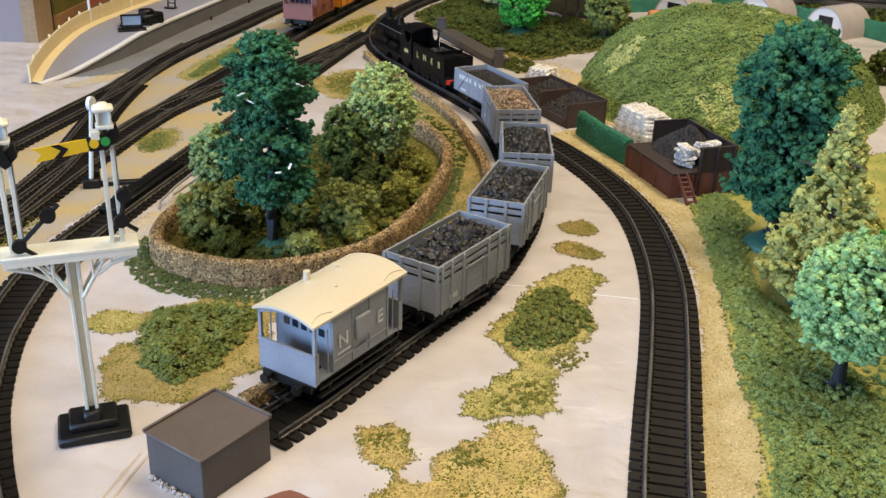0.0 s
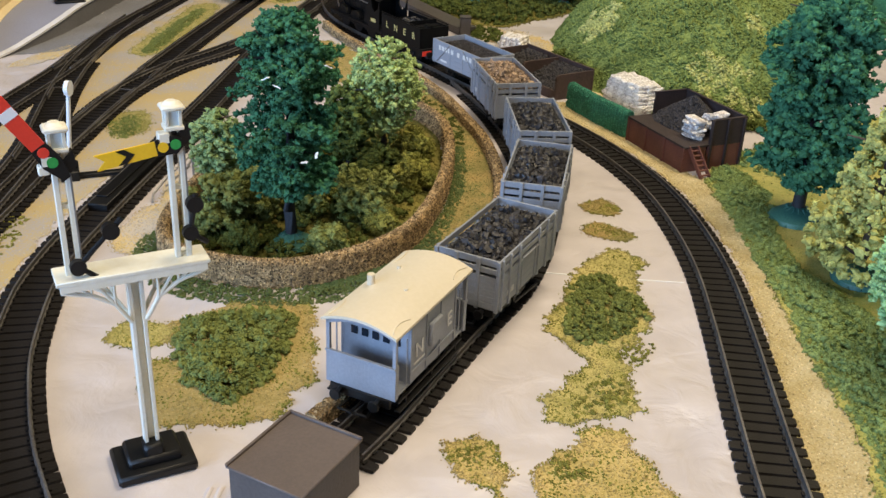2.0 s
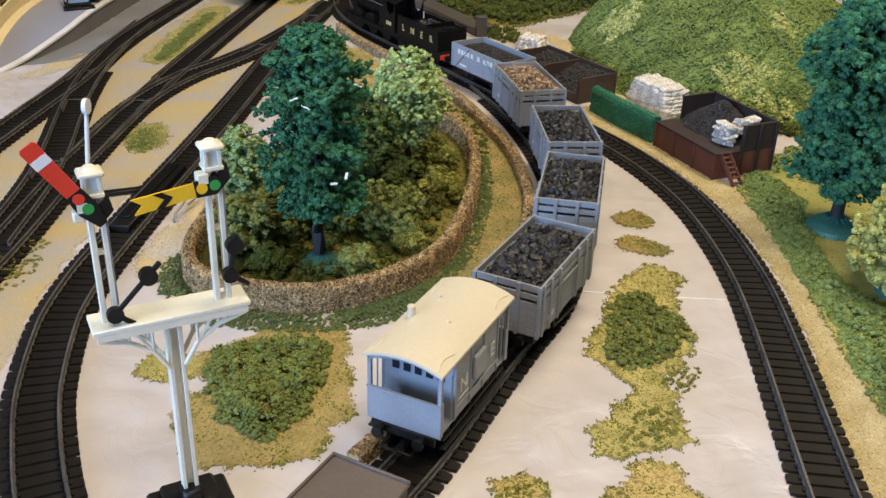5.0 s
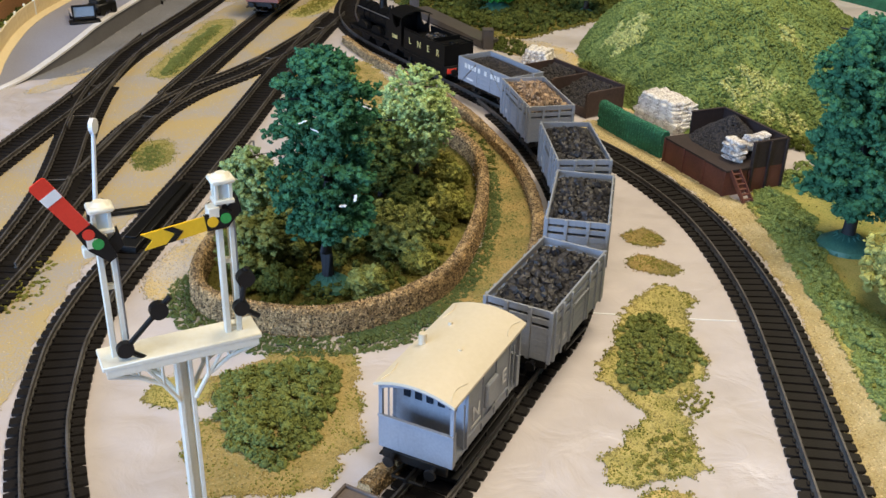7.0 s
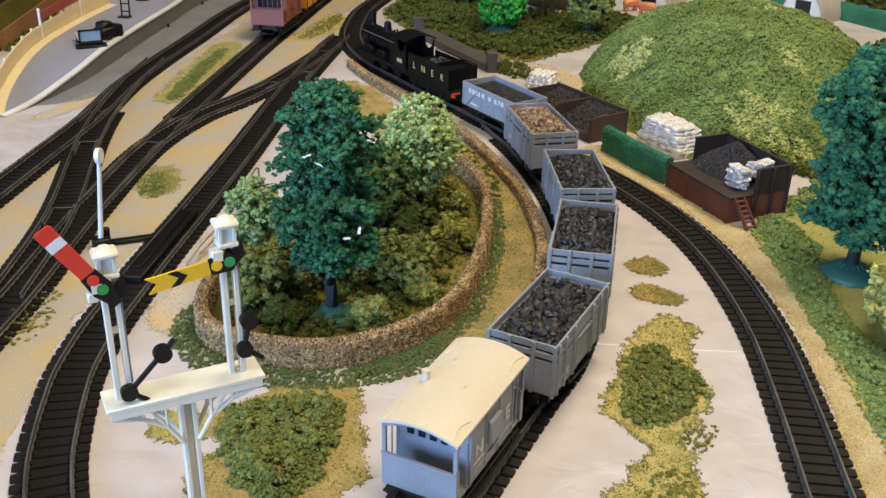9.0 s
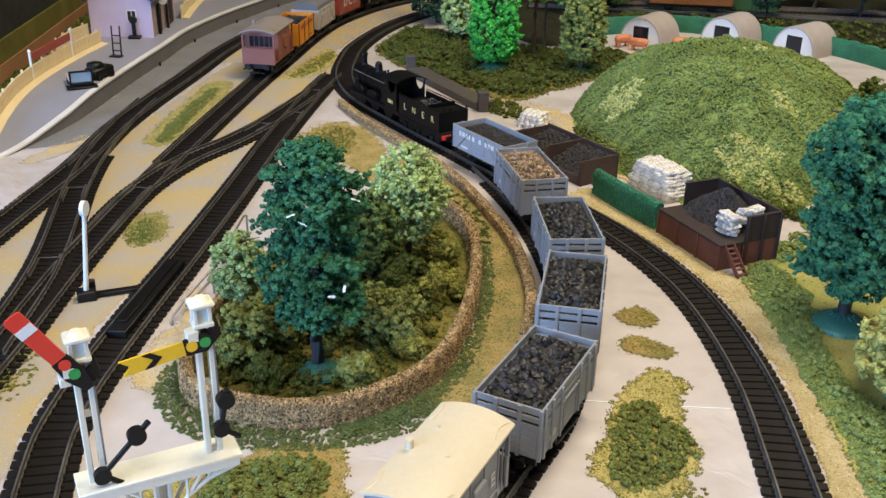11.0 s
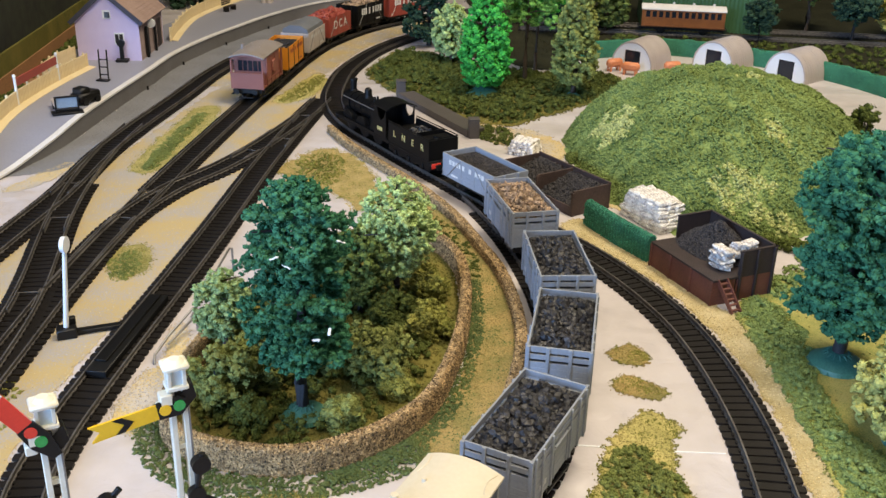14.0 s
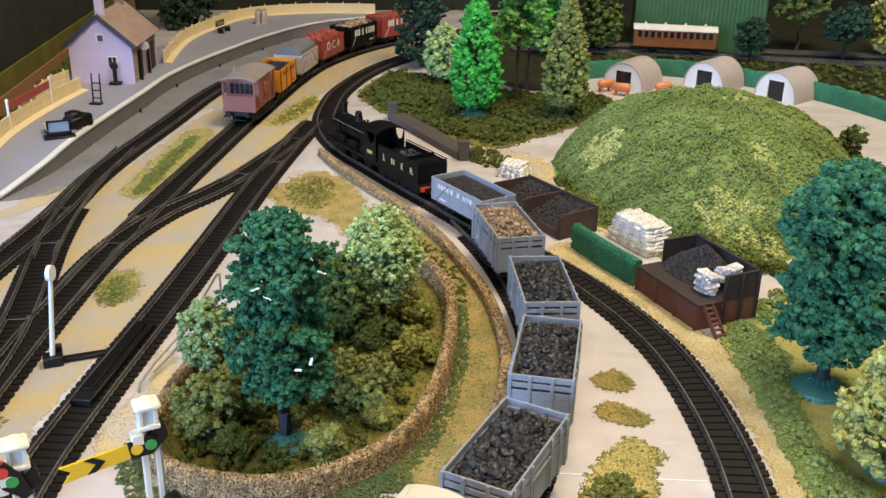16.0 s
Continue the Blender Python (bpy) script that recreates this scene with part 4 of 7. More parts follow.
def slatted_wagon(x, y, rz, label, load, group, paint=GREYBODY, half=33.5, width=32.5):
    ob = thing("open_wagon", label, "goods wagon", x, y, 0, rz, group)
    running_gear(ob, half - 1, 38, width - 1)
    w = width / 2
    boxes("floor", paint, ob, "", ((0, 0, 15.6), (half * 2 - 2, width - 2, 1.2)))
    for s in (-1, 1):
        bm = bmesh.new()
        plank_panel(bm, -half + 0.6, half - 0.6, s * (w - 0.6), 15, 31.6, 5)
        part("side_panel", bm, paint, ob)
        planks(ob, paint, -half + 0.6, half - 0.6, s * (w - 0.6), 15, 31.6, 5)
        for z0, z1 in ((33.0, 35.6), (37.0, 40.2)):
            boxes("slat", paint, ob, "", ((0, s * (w - 0.6), (z0 + z1) / 2), (half * 2 - 1.2, 1.0, z1 - z0)), bev=0.15)
        for px in (-half + 3.2, -22, -11.5, 11.5, 22, half - 3.2):
            boxes("post", paint, ob, "", ((px, s * (w + 0.2), 27.2), (1.7, 1.1, 25.4)), bev=0.2)
        bm = bmesh.new()
        for px in (-8, 8):
            box(bm, (px, s * (w + 0.15), 24), (0.9, 0.6, 17))
        box(bm, (0, s * (w + 0.3), 31.2), (21, 0.7, 0.9))
        part("door_strap", bm, paint, ob)
        bm = bmesh.new()
        for k in range(3):
            box(bm, (s * 20 + k * 2.6 - 2.6, s * (w + 0.02), 20.5), (1.8, 0.25, 2.6))
        part("lettering", bm, GREYLETTER, ob, "faded unreadable white lettering")
        bm = bmesh.new()
        rod(bm, (-12, s * (w - 1), 9.8), (16, s * (w - 1), 7.2), 0.7, seg=6)
        box(bm, (-12, s * (w - 1.4), 12), (1.6, 1, 4))
        box(bm, (0, s * (w - 4), 9.5), (14, 1, 3))
        part("brake_lever", bm, BLACK, ob)
    for e in (-1, 1):
        bm = bmesh.new()
        plank_panel(bm, -w + 0.5, w - 0.5, e * (half - 0.5), 15, 31.6, 5, axis="y")
        part("end_panel", bm, paint, ob)
        planks(ob, paint, -w + 0.5, w - 0.5, e * (half - 0.5), 15, 31.6, 5, axis="y")
        for z0, z1 in ((33.0, 35.6), (37.0, 40.2)):
            boxes("slat", paint, ob, "", ((e * (half - 0.5), 0, (z0 + z1) / 2), (1.0, width - 1.0, z1 - z0)), bev=0.15)
        for py in (-w + 0.7, -5.6, 5.6, w - 0.7):
            boxes("post", paint, ob, "", ((e * (half + 0.2), py, 27.4), (1.3, 1.8, 25.6)), bev=0.2)
    if load == "coal":
        load_of(ob, "coal_load", half - 3, w - 2.5, 35.2, COAL, 950, (0.7, 2.4), 4.0, "heaped black coal")
    else:
        load_of(ob, "wood_load", half - 3, w - 2.5, 36.0, WOODLOAD, 700, (0.8, 1.9), 4.0, "heaped broken timber pieces", (1.6, 0.8, 0.6))
    return ob


def plain_wagon(x, y, rz, label, group, paint, load=None, top=34.0, half=32.0, width=32.0, straps=True, bars=LETTER, text=None, text_label=""):
    """A low open wagon with plain planked sides."""
    ob = thing("open_wagon", label, "goods wagon", x, y, 0, rz, group)
    running_gear(ob, half - 1, 36, width - 1)
    w = width / 2
    boxes("floor", paint, ob, "", ((0, 0, 15.6), (half * 2 - 2, width - 2, 1.2)))
    for s in (-1, 1):
        bm = bmesh.new()
        plank_panel(bm, -half + 0.6, half - 0.6, s * (w - 0.5), 15, top, 5)
        part("side_panel", bm, paint, ob)
        planks(ob, paint, -half + 0.6, half - 0.6, s * (w - 0.5), 15, top, 5)
        for px in (-half + 1.2, -9, 9, half - 1.2):
            boxes("strap", paint if straps else BLACK, ob, "", ((px, s * (w + 0.1), (15 + top) / 2), (1.3, 0.8, top - 15)), bev=0.15)
        if straps:
            bm = bmesh.new()
            for a, b in ((10, 28), (-10, -28)):
                rod(bm, (a, s * (w + 0.3), top - 1), (b, s * (w + 0.3), 16), 0.4, seg=4)
            part("diagonal_strap", bm, STEELGREY, ob)
        if text:
            lettering("lettering", text, 14.0, bars, ob, side_pose(s, 0, s * (w + 0.6), (15 + top) / 2 + 1), text_label)
        elif bars:
            bm = bmesh.new()
            xs = [-20, -15.5, -11, -3, 6, 10.5, 15, 19.5, 24]
            for px in xs:
                box(bm, (px, s * (w + 0.05), top - 5.5 if top < 39 else top - 9), (3.2, 0.3, 3.6 if top < 39 else 8.0))
            box(bm, (18, s * (w + 0.05), 18.5), (9, 0.3, 1.6))
            part("lettering", bm, bars, ob, "pale bars of unreadable lettering")
    for e in (-1, 1):
        bm = bmesh.new()
        plank_panel(bm, -w + 0.5, w - 0.5, e * (half - 0.5), 15, top, 5, axis="y")
        part("end_panel", bm, paint, ob)
        planks(ob, paint, -w + 0.5, w - 0.5, e * (half - 0.5), 15, top, 5, axis="y")
        for py in (-6.5, 6.5):
            boxes("post", paint, ob, "", ((e * (half + 0.3), py, (15 + top) / 2), (1.3, 1.6, top - 15)), bev=0.2)
    if load:
        mtl, n, heap, r, lab = load
        load_of(ob, "load", half - 3, w - 2.5, top - 4.0, mtl, n, r, heap, lab)
    return ob


def brake_van(x, y, rz, label, group, paint, roof_paint, lettered=True, half=31.0, width=31.0):
    ob = thing("brake_van", label, "brake van", x, y, 0, rz, group)
    running_gear(ob, half, 37, width - 1)
    w = width / 2
    boxes("floor", paint, ob, "", ((0, 0, 16.2), (half * 2, width - 1.2, 1.2)))
    for s in (-1, 1):
        bm = bmesh.new()
        plank_panel(bm, -19.5, 19.5, s * (w - 0.5), 16.5, 43, 1)
        part("cabin_side", bm, paint, ob)
        for px in (-19.2, -6, 6, 19.2):
            boxes("side_post", paint, ob, "", ((px, s * (w + 0.05), 29.8), (1.0, 0.6, 26.4)), bev=0.1)
        boxes("side_rail", paint, ob, "", ((0, s * (w + 0.1), 21.5), (39.5, 0.7, 0.9)))
    for e in (-1, 1):
        bm = bmesh.new()
        prism(bm, [(-w + 1, 16.8), (w - 1, 16.8), (w - 1, 43), *[(u, z) for u, z in arc(width - 2, 42.8, 3.4)][::-1]], 0, 0.9, "x")
        bmesh.ops.translate(bm, vec=(e * 19.0 - 0.45, 0, 0), verts=bm.verts)
        part("cabin_end", bm, paint, ob)
        for k in range(5):
            bm = bmesh.new()
            box(bm, (e * 19.75, -9.6 + 4.8 * k, 34.2), (0.5, 2.9, 3.4) if lettered else (0.5, 3.9, 9.5), bev=0.1)
            part("window", bm, GLASS, ob, "small dark window pane")
        bm = bmesh.new()
        plank_panel(bm, -w, w, e * (half - 0.5), 15.0, 29.8, 1, 1.1, "y")
        box(bm, (e * (half + 0.1), 0, 29.6), (1.3, width + 0.2, 0.9), bev=0.1)
        part("end_panel", bm, paint, ob)
        for k in range(11):
            boxes("board", paint, ob, "", ((e * (half + 0.02), -w + 1.4 + k * 2.82, 22.2), (0.10, 2.8, 13.8)))
        for s in (-1, 1):
            boxes("corner_post", paint, ob, "", ((e * (half - 0.7), s * (w - 0.8), 36.2), (1.4, 1.6, 14.4)), ((e * (half - 1.2), s * (w - 0.5), 23), (2.6, 1.0, 15)), bev=0.1)
        bm = bmesh.new()
        prism(bm, [(-w, 42.0), *arc(width, 43.0, 3.4), (w, 42.0), *[(u, z - 1.4) for u, z in arc(width - 3, 43.0, 3.1)][::-1]], 0, 1.0, "x")
        bmesh.ops.translate(bm, vec=(e * (half - 0.5) - 0.5, 0, 0), verts=bm.verts)
        part("end_arch", bm, paint, ob)
    bm = bmesh.new()
    low, high = arc(width + 2.0, 43.2, 3.6, 14), arc(width + 2.0, 44.3, 3.7, 14)
    prism(bm, low + high[::-1], -half - 2.0, half + 2.0, "x")
    part("roof", bm, roof_paint, ob, "curved pale roof" if lettered else "curved grey roof")
    bm = bmesh.new()
    rod(bm, (-3, 12, 44.0), (-3, 12, 50.5), 1.7, 1.6, 14)
    part("chimney", bm, roof_paint, ob)
    for e in (-1, 1):
        for s in (-1, 1):
            bm = bmesh.new()
            pts = [(e * 25 + k * 1.6, s * (14.4 - 1.5 * math.cos(k * 0.39)), 44.3 + 3.7 * (1 - ((14.4 - 1.5 * math.cos(k * 0.39)) / 16.5) ** 2) + 0.15) for k in range(-4, 5)]
            tube(bm, pts, 0.24, 5)
            part("rain_strip", bm, roof_paint, ob)
    for px, py in ((13, 8), (-3, -4)):
        bm = bmesh.new()
        rod(bm, (px, py, 46), (px, py, 48.3), 1.3, 0.8)
        part("roof_vent", bm, roof_paint, ob)
    for s in (-1, 1):
        boxes("footboard", BLACK, ob, "", ((0, s * (w - 0.2), 9.4), (half * 2 - 4, 2.4, 0.7)), ((0, s * (w - 0.6), 12.6), (half * 2 - 6, 1.0, 0.7)), ((-22, s * (w - 0.4), 11), (0.8, 0.8, 4)), ((0, s * (w - 0.4), 11), (0.8, 0.8, 4)), ((22, s * (w - 0.4), 11), (0.8, 0.8, 4)))
        bm = bmesh.new()
        box(bm, (0, s * (w + 0.9), 31.5), (10, 2.0, 11), bev=0.6)
        part("lookout", bm, paint, ob, "shallow boxed side lookout")
        for px in (-23, 23):
            bm = bmesh.new()
            rod(bm, (px, s * (w + 0.2), 19), (px, s * (w + 0.2), 39), 0.35, seg=5)
            part("handrail", bm, paint, ob)
        if lettered:
            for t, px in (("N", -13.0 * -s), ("E", 13.0 * -s)):
                lettering("letter", t, 9.0, GREYLETTER, ob, side_pose(s, px, s * (w + 0.65), 30), "faded white letter")
            bm = bmesh.new()
            box(bm, (-12 * -s, s * (w + 0.1), 24.2), (9, 0.3, 0.9))
            part("number_bar", bm, GREYLETTER, ob, "faded bar of lettering")
    return ob


def tender_loco(tx, ty, trz, lx, ly, lrz):
    ob = thing("steam_locomotive", "black six-wheeled steam locomotive with a dull finish", "locomotive", lx, ly, 0, lrz, "grey goods train")
    M = LOCOBLACK
    boxes("footplate", M, ob, "", ((0, 0, 17.4), (104, 30, 1.6)), ((0, 13.5, 15.6), (100, 1.2, 3.0)), ((0, -13.5, 15.6), (100, 1.2, 3.0)), ((51, 0, 15), (2.4, 29, 5.0)), bev=0.2)
    boxes("underframe", M, ob, "", ((2, 0, 13), (94, 14, 7)))
    bm = bmesh.new()
    rod(bm, (-8, 0, 31.5), (33, 0, 31.0), 9.4, 9.0, 24)
    for px in (-2, 10, 22):
        rod(bm, (px, 0, 31.4), (px + 0.9, 0, 31.4), 9.55, seg=24)
    part("boiler", bm, M, ob)
    bm = bmesh.new()
    rod(bm, (33, 0, 31), (47, 0, 31), 9.8, seg=24)
    rod(bm, (47, 0, 31), (48.2, 0, 31), 8.6, 7.2, 20)
    box(bm, (40, 0, 21), (13, 15, 7))
    part("smokebox", bm, M, ob)
    bm = bmesh.new()
    rod(bm, (41, 0, 39.5), (41, 0, 42), 4.2, 3.0, 16)
    rod(bm, (41, 0, 42), (41, 0, 50), 3.0, 3.3, 16)
    rod(bm, (41, 0, 50), (41, 0, 51.6), 3.9, 3.7, 16)
    part("chimney", bm, M, ob)
    bm = bmesh.new()
    rod(bm, (12, 0, 39.5), (12, 0, 41.5), 4.6, 3.8, 16)
    rod(bm, (12, 0, 41.5), (12, 0, 46), 3.8, 3.4, 16)
    bmesh.ops.create_uvsphere(bm, u_segments=14, v_segments=8, radius=3.4, matrix=Matrix.Translation((12, 0, 46)))
    part("dome", bm, M, ob)
    bm = bmesh.new()
    rod(bm, (-6, 0, 40), (-6, 0, 45), 1.2, 1.0)
    rod(bm, (-6, 3, 40), (-6, 3, 45), 1.2, 1.0)
    part("safety_valve", bm, M, ob)
    boxes("firebox", M, ob, "", ((-17, 0, 29.5), (20, 19, 22)), bev=2.0)
    for s in (-1, 1):
        bm = bmesh.new()
        prism(bm, [(-47, 18), (-26, 18), (-26, 44), (-31, 44), (-33.5, 36), (-38, 33), (-44, 36), (-47, 44)][::-1], s * 14.4 - 0.5, s * 14.4 + 0.5)
        part("cab_side", bm, M, ob)
        bm = bmesh.new()
        for k in range(4):
            box(bm, (-36.5 + k * 2.4 - 3.6, s * 15.1, 25), (1.5, 0.3, 3.2))
        part("number_bar", bm, GOLDLETTER, ob, "yellow bars of the running number")
        for px in (-22, 4, 30):
            bm = bmesh.new()
            rod(bm, (px, s * 7, 15.3), (px, s * 9, 15.3), 10.0, seg=28)
            part("driving_wheel", bm, M, ob)
            bm = bmesh.new()
            prism(bm, [(px - 9, 18), *[(px + 9 * math.cos(a), 18 + 7.5 * math.sin(a)) for a in np.linspace(math.pi, 0, 10)][1:-1], (px + 9, 18)][::-1], s * 11.5 - 2.2, s * 11.5 + 1.2)
            part("splasher", bm, M, ob)
        bm = bmesh.new()
        box(bm, (4, s * 10.4, 13), (52, 1, 2), bev=0.3)
        part("coupling_rod", bm, M, ob)
        bm = bmesh.new()
        rod(bm, (51, s * 8.6, 14.5), (56, s * 8.6, 14.5), 1.4, 1.1)
        rod(bm, (56, s * 8.6, 14.5), (57, s * 8.6, 14.5), 2.8, 2.6, 14)
        part("buffer", bm, M, ob)
        bm = bmesh.new()
        rod(bm, (-24, s * 9.8, 36), (44, s * 10.2, 36), 0.45, seg=6)
        part("handrail", bm, STEELGREY, ob)
    boxes("cab_front", M, ob, "", ((-26, 0, 31), (1.0, 29, 26)))
    bm = bmesh.new()
    prism(bm, arc(31, 43.8, 4.2) + arc(31, 44.8, 4.3)[::-1], -50, -24, "x")
    part("cab_roof", bm, M, ob)
    # tender
    te = thing("tender", "black six-wheeled locomotive tender with yellow letters", "tender", tx, ty, 0, trz, "grey goods train")
    boxes("frame_plate", M, te, "", ((0, 13.5, 13.5), (66, 1.2, 6.0)), ((0, -13.5, 13.5), (66, 1.2, 6.0)), ((0, 0, 17.3), (70, 30, 1.4)), ((-35, 0, 14.6), (2, 29, 4.6)), bev=0.2)
    boxes("tank", M, te, "", ((0, 14.0, 26.5), (66, 1.0, 17.5)), ((0, -14.0, 26.5), (66, 1.0, 17.5)), ((-32.5, 0, 26.5), (1.0, 28, 17.5)), ((32.5, 0, 24), (1.0, 28, 12)), ((-23, 0, 33.4), (19, 27.4, 1.0)), ((9, 0, 29), (46, 27.4, 1.0)), ((-13.5, 0, 35), (1, 27.4, 5)))
    boxes("coal_rail", M, te, "", ((0, 14.4, 36.6), (66, 0.6, 0.8)), ((0, -14.4, 36.6), (66, 0.6, 0.8)), ((-32.8, 0, 36.6), (0.6, 29, 0.8)), bev=0.1)
    load_of(te, "coal_load", 17, 11, 29.6, COAL, 260, (0.9, 2.2), 4.5, "small heap of coal")
    bm = bmesh.new()
    rod(bm, (-24, 0, 33.8), (-24, 0, 36), 4, seg=16)
    part("filler_lid", bm, M, te)
    for s in (-1, 1):
        for i, t in enumerate("LNER"):
            px = (-22.5 + 15 * i) * -s
            lettering("letter", t, 8.0, GOLDLETTER, te, side_pose(s, px, s * 14.62, 27), "yellow capital letter")
        for px in (-22, 0, 22):
            bm = bmesh.new()
            rod(bm, (px, s * 7, 12.3), (px, s * 9, 12.3), 7.0, seg=24)
            part("wheel", bm, M, te)
            boxes("axle_box", M, te, "", ((px, s * 14.6, 11.2), (5, 1.6, 5)), bev=0.4)
        boxes("buffer_plank", RED, te, "red painted buffer beam", ((-36.2, s * 9, 14.4), (0.6, 9, 4.0)), bev=0.1)
        bm = bmesh.new()
        rod(bm, (-35, s * 8.6, 14), (-39.5, s * 8.6, 14), 1.4, 1.1)
        rod(bm, (-39.5, s * 8.6, 14), (-40.5, s * 8.6, 14), 2.7, 2.6, 14)
        part("buffer", bm, BLACK, te)


TRAIN = "grey goods train"
brake_van(-22, 476.5, 57.0, "grey plastic brake van with a curved cream roof", TRAIN, GREYBODY, CREAMROOF)
spots = [at_track(sq, sh, 26, 551), at_track(sq, sh, 62, 629), at_track(sq, sh, 82, 716)]
for px, py, a in spots:
    slatted_wagon(px, py, a, "grey slatted open wagon heaped with black coal", "coal", TRAIN)
px, py, a = at_track(sq, sh, 78, 817)
slatted_wagon(px, py, a, "grey slatted open wagon heaped with broken timber", "wood", TRAIN)
px, py, a = at_track(rq, rh, 62, 904)
plain_wagon(px, py, a, "blue-grey low-sided open wagon filled with fine coal", TRAIN, GREYBODY, (SLACK, 900, 0.4, (0.4, 0.8), "flat fine black coal"), half=35.0)
tx, ty, ta = at_track(rq, rh, 19.5, 983)
lx, ly, la = at_track(rq, rh, -18, 1063)
tender_loco(tx, ty, ta, lx, ly, la)

BROWN = "brown goods train"
i0 = int(np.argmin(np.hypot(t2q[:, 0] + 129, t2q[:, 1] - 1231)))


def brown_spot(k):
    i = i0 + round(92 * k / 6.62)
    return t2q[i][0], t2q[i][1], t2h[i]


px, py, a = brown_spot(0)
w_ = brake_van(px, py, a, "red-brown brake van with a grey roof", BROWN, MAROONVAN, GREYROOF, False)
w_.scale = (1.13, 1.13, 1.13)
px, py, a = brown_spot(1)
w_ = plain_wagon(px, py, a, "orange open wagon loaded with fine coal", BROWN, ORANGEBODY, (COAL, 500, 1.0, (0.6, 1.2), "flat fine black coal"), 38, straps=False, bars=REDBODY)
w_.scale = (1.08, 1.08, 1.08)
px, py, a = brown_spot(2)
w_ = plain_wagon(px, py, a, "pale grey open wagon under a grey sheet", BROWN, ARKTIN, None, 36, bars=GREYLETTER)
w_.scale = (1.08, 1.08, 1.08)
bm = bmesh.new()
prism(bm, [(-15, 35.6), (15, 35.6), (14, 40), (6, 44), (-6, 44), (-14, 40)], -30, 30, "x")
part("sheet", bm, SHEETGREY, w_, "grey tarpaulin sheet over the load")
px, py, a = brown_spot(3)
w_ = plain_wagon(px, py, a, "red-brown open wagon with large white letters", BROWN, REDBODY, None, 38, text="D C A", text_label="white capital letters")
w_.scale = (1.08, 1.08, 1.08)
load_of(w_, "load", 28, 12.5, 36, REDBODY, 240, (1.6, 3.4), 5.0, "heaped red-brown load")
px, py, a = brown_spot(4)
w_ = plain_wagon(px, py, a, "black open wagon heaped with pale timber", BROWN, LOCOBLACK, (WOODLOAD, 260, 5.0, (1.5, 3.0), "heaped pale load"), 40)
w_.scale = (1.08, 1.08, 1.08)
px, py, a = brown_spot(5)
w_ = plain_wagon(px, py, a, "deep red open wagon", BROWN, REDBODY, (REDBODY, 200, 3.0, (1.5, 3.0), "orange-red load"), 42)
w_.scale = (1.08, 1.08, 1.08)


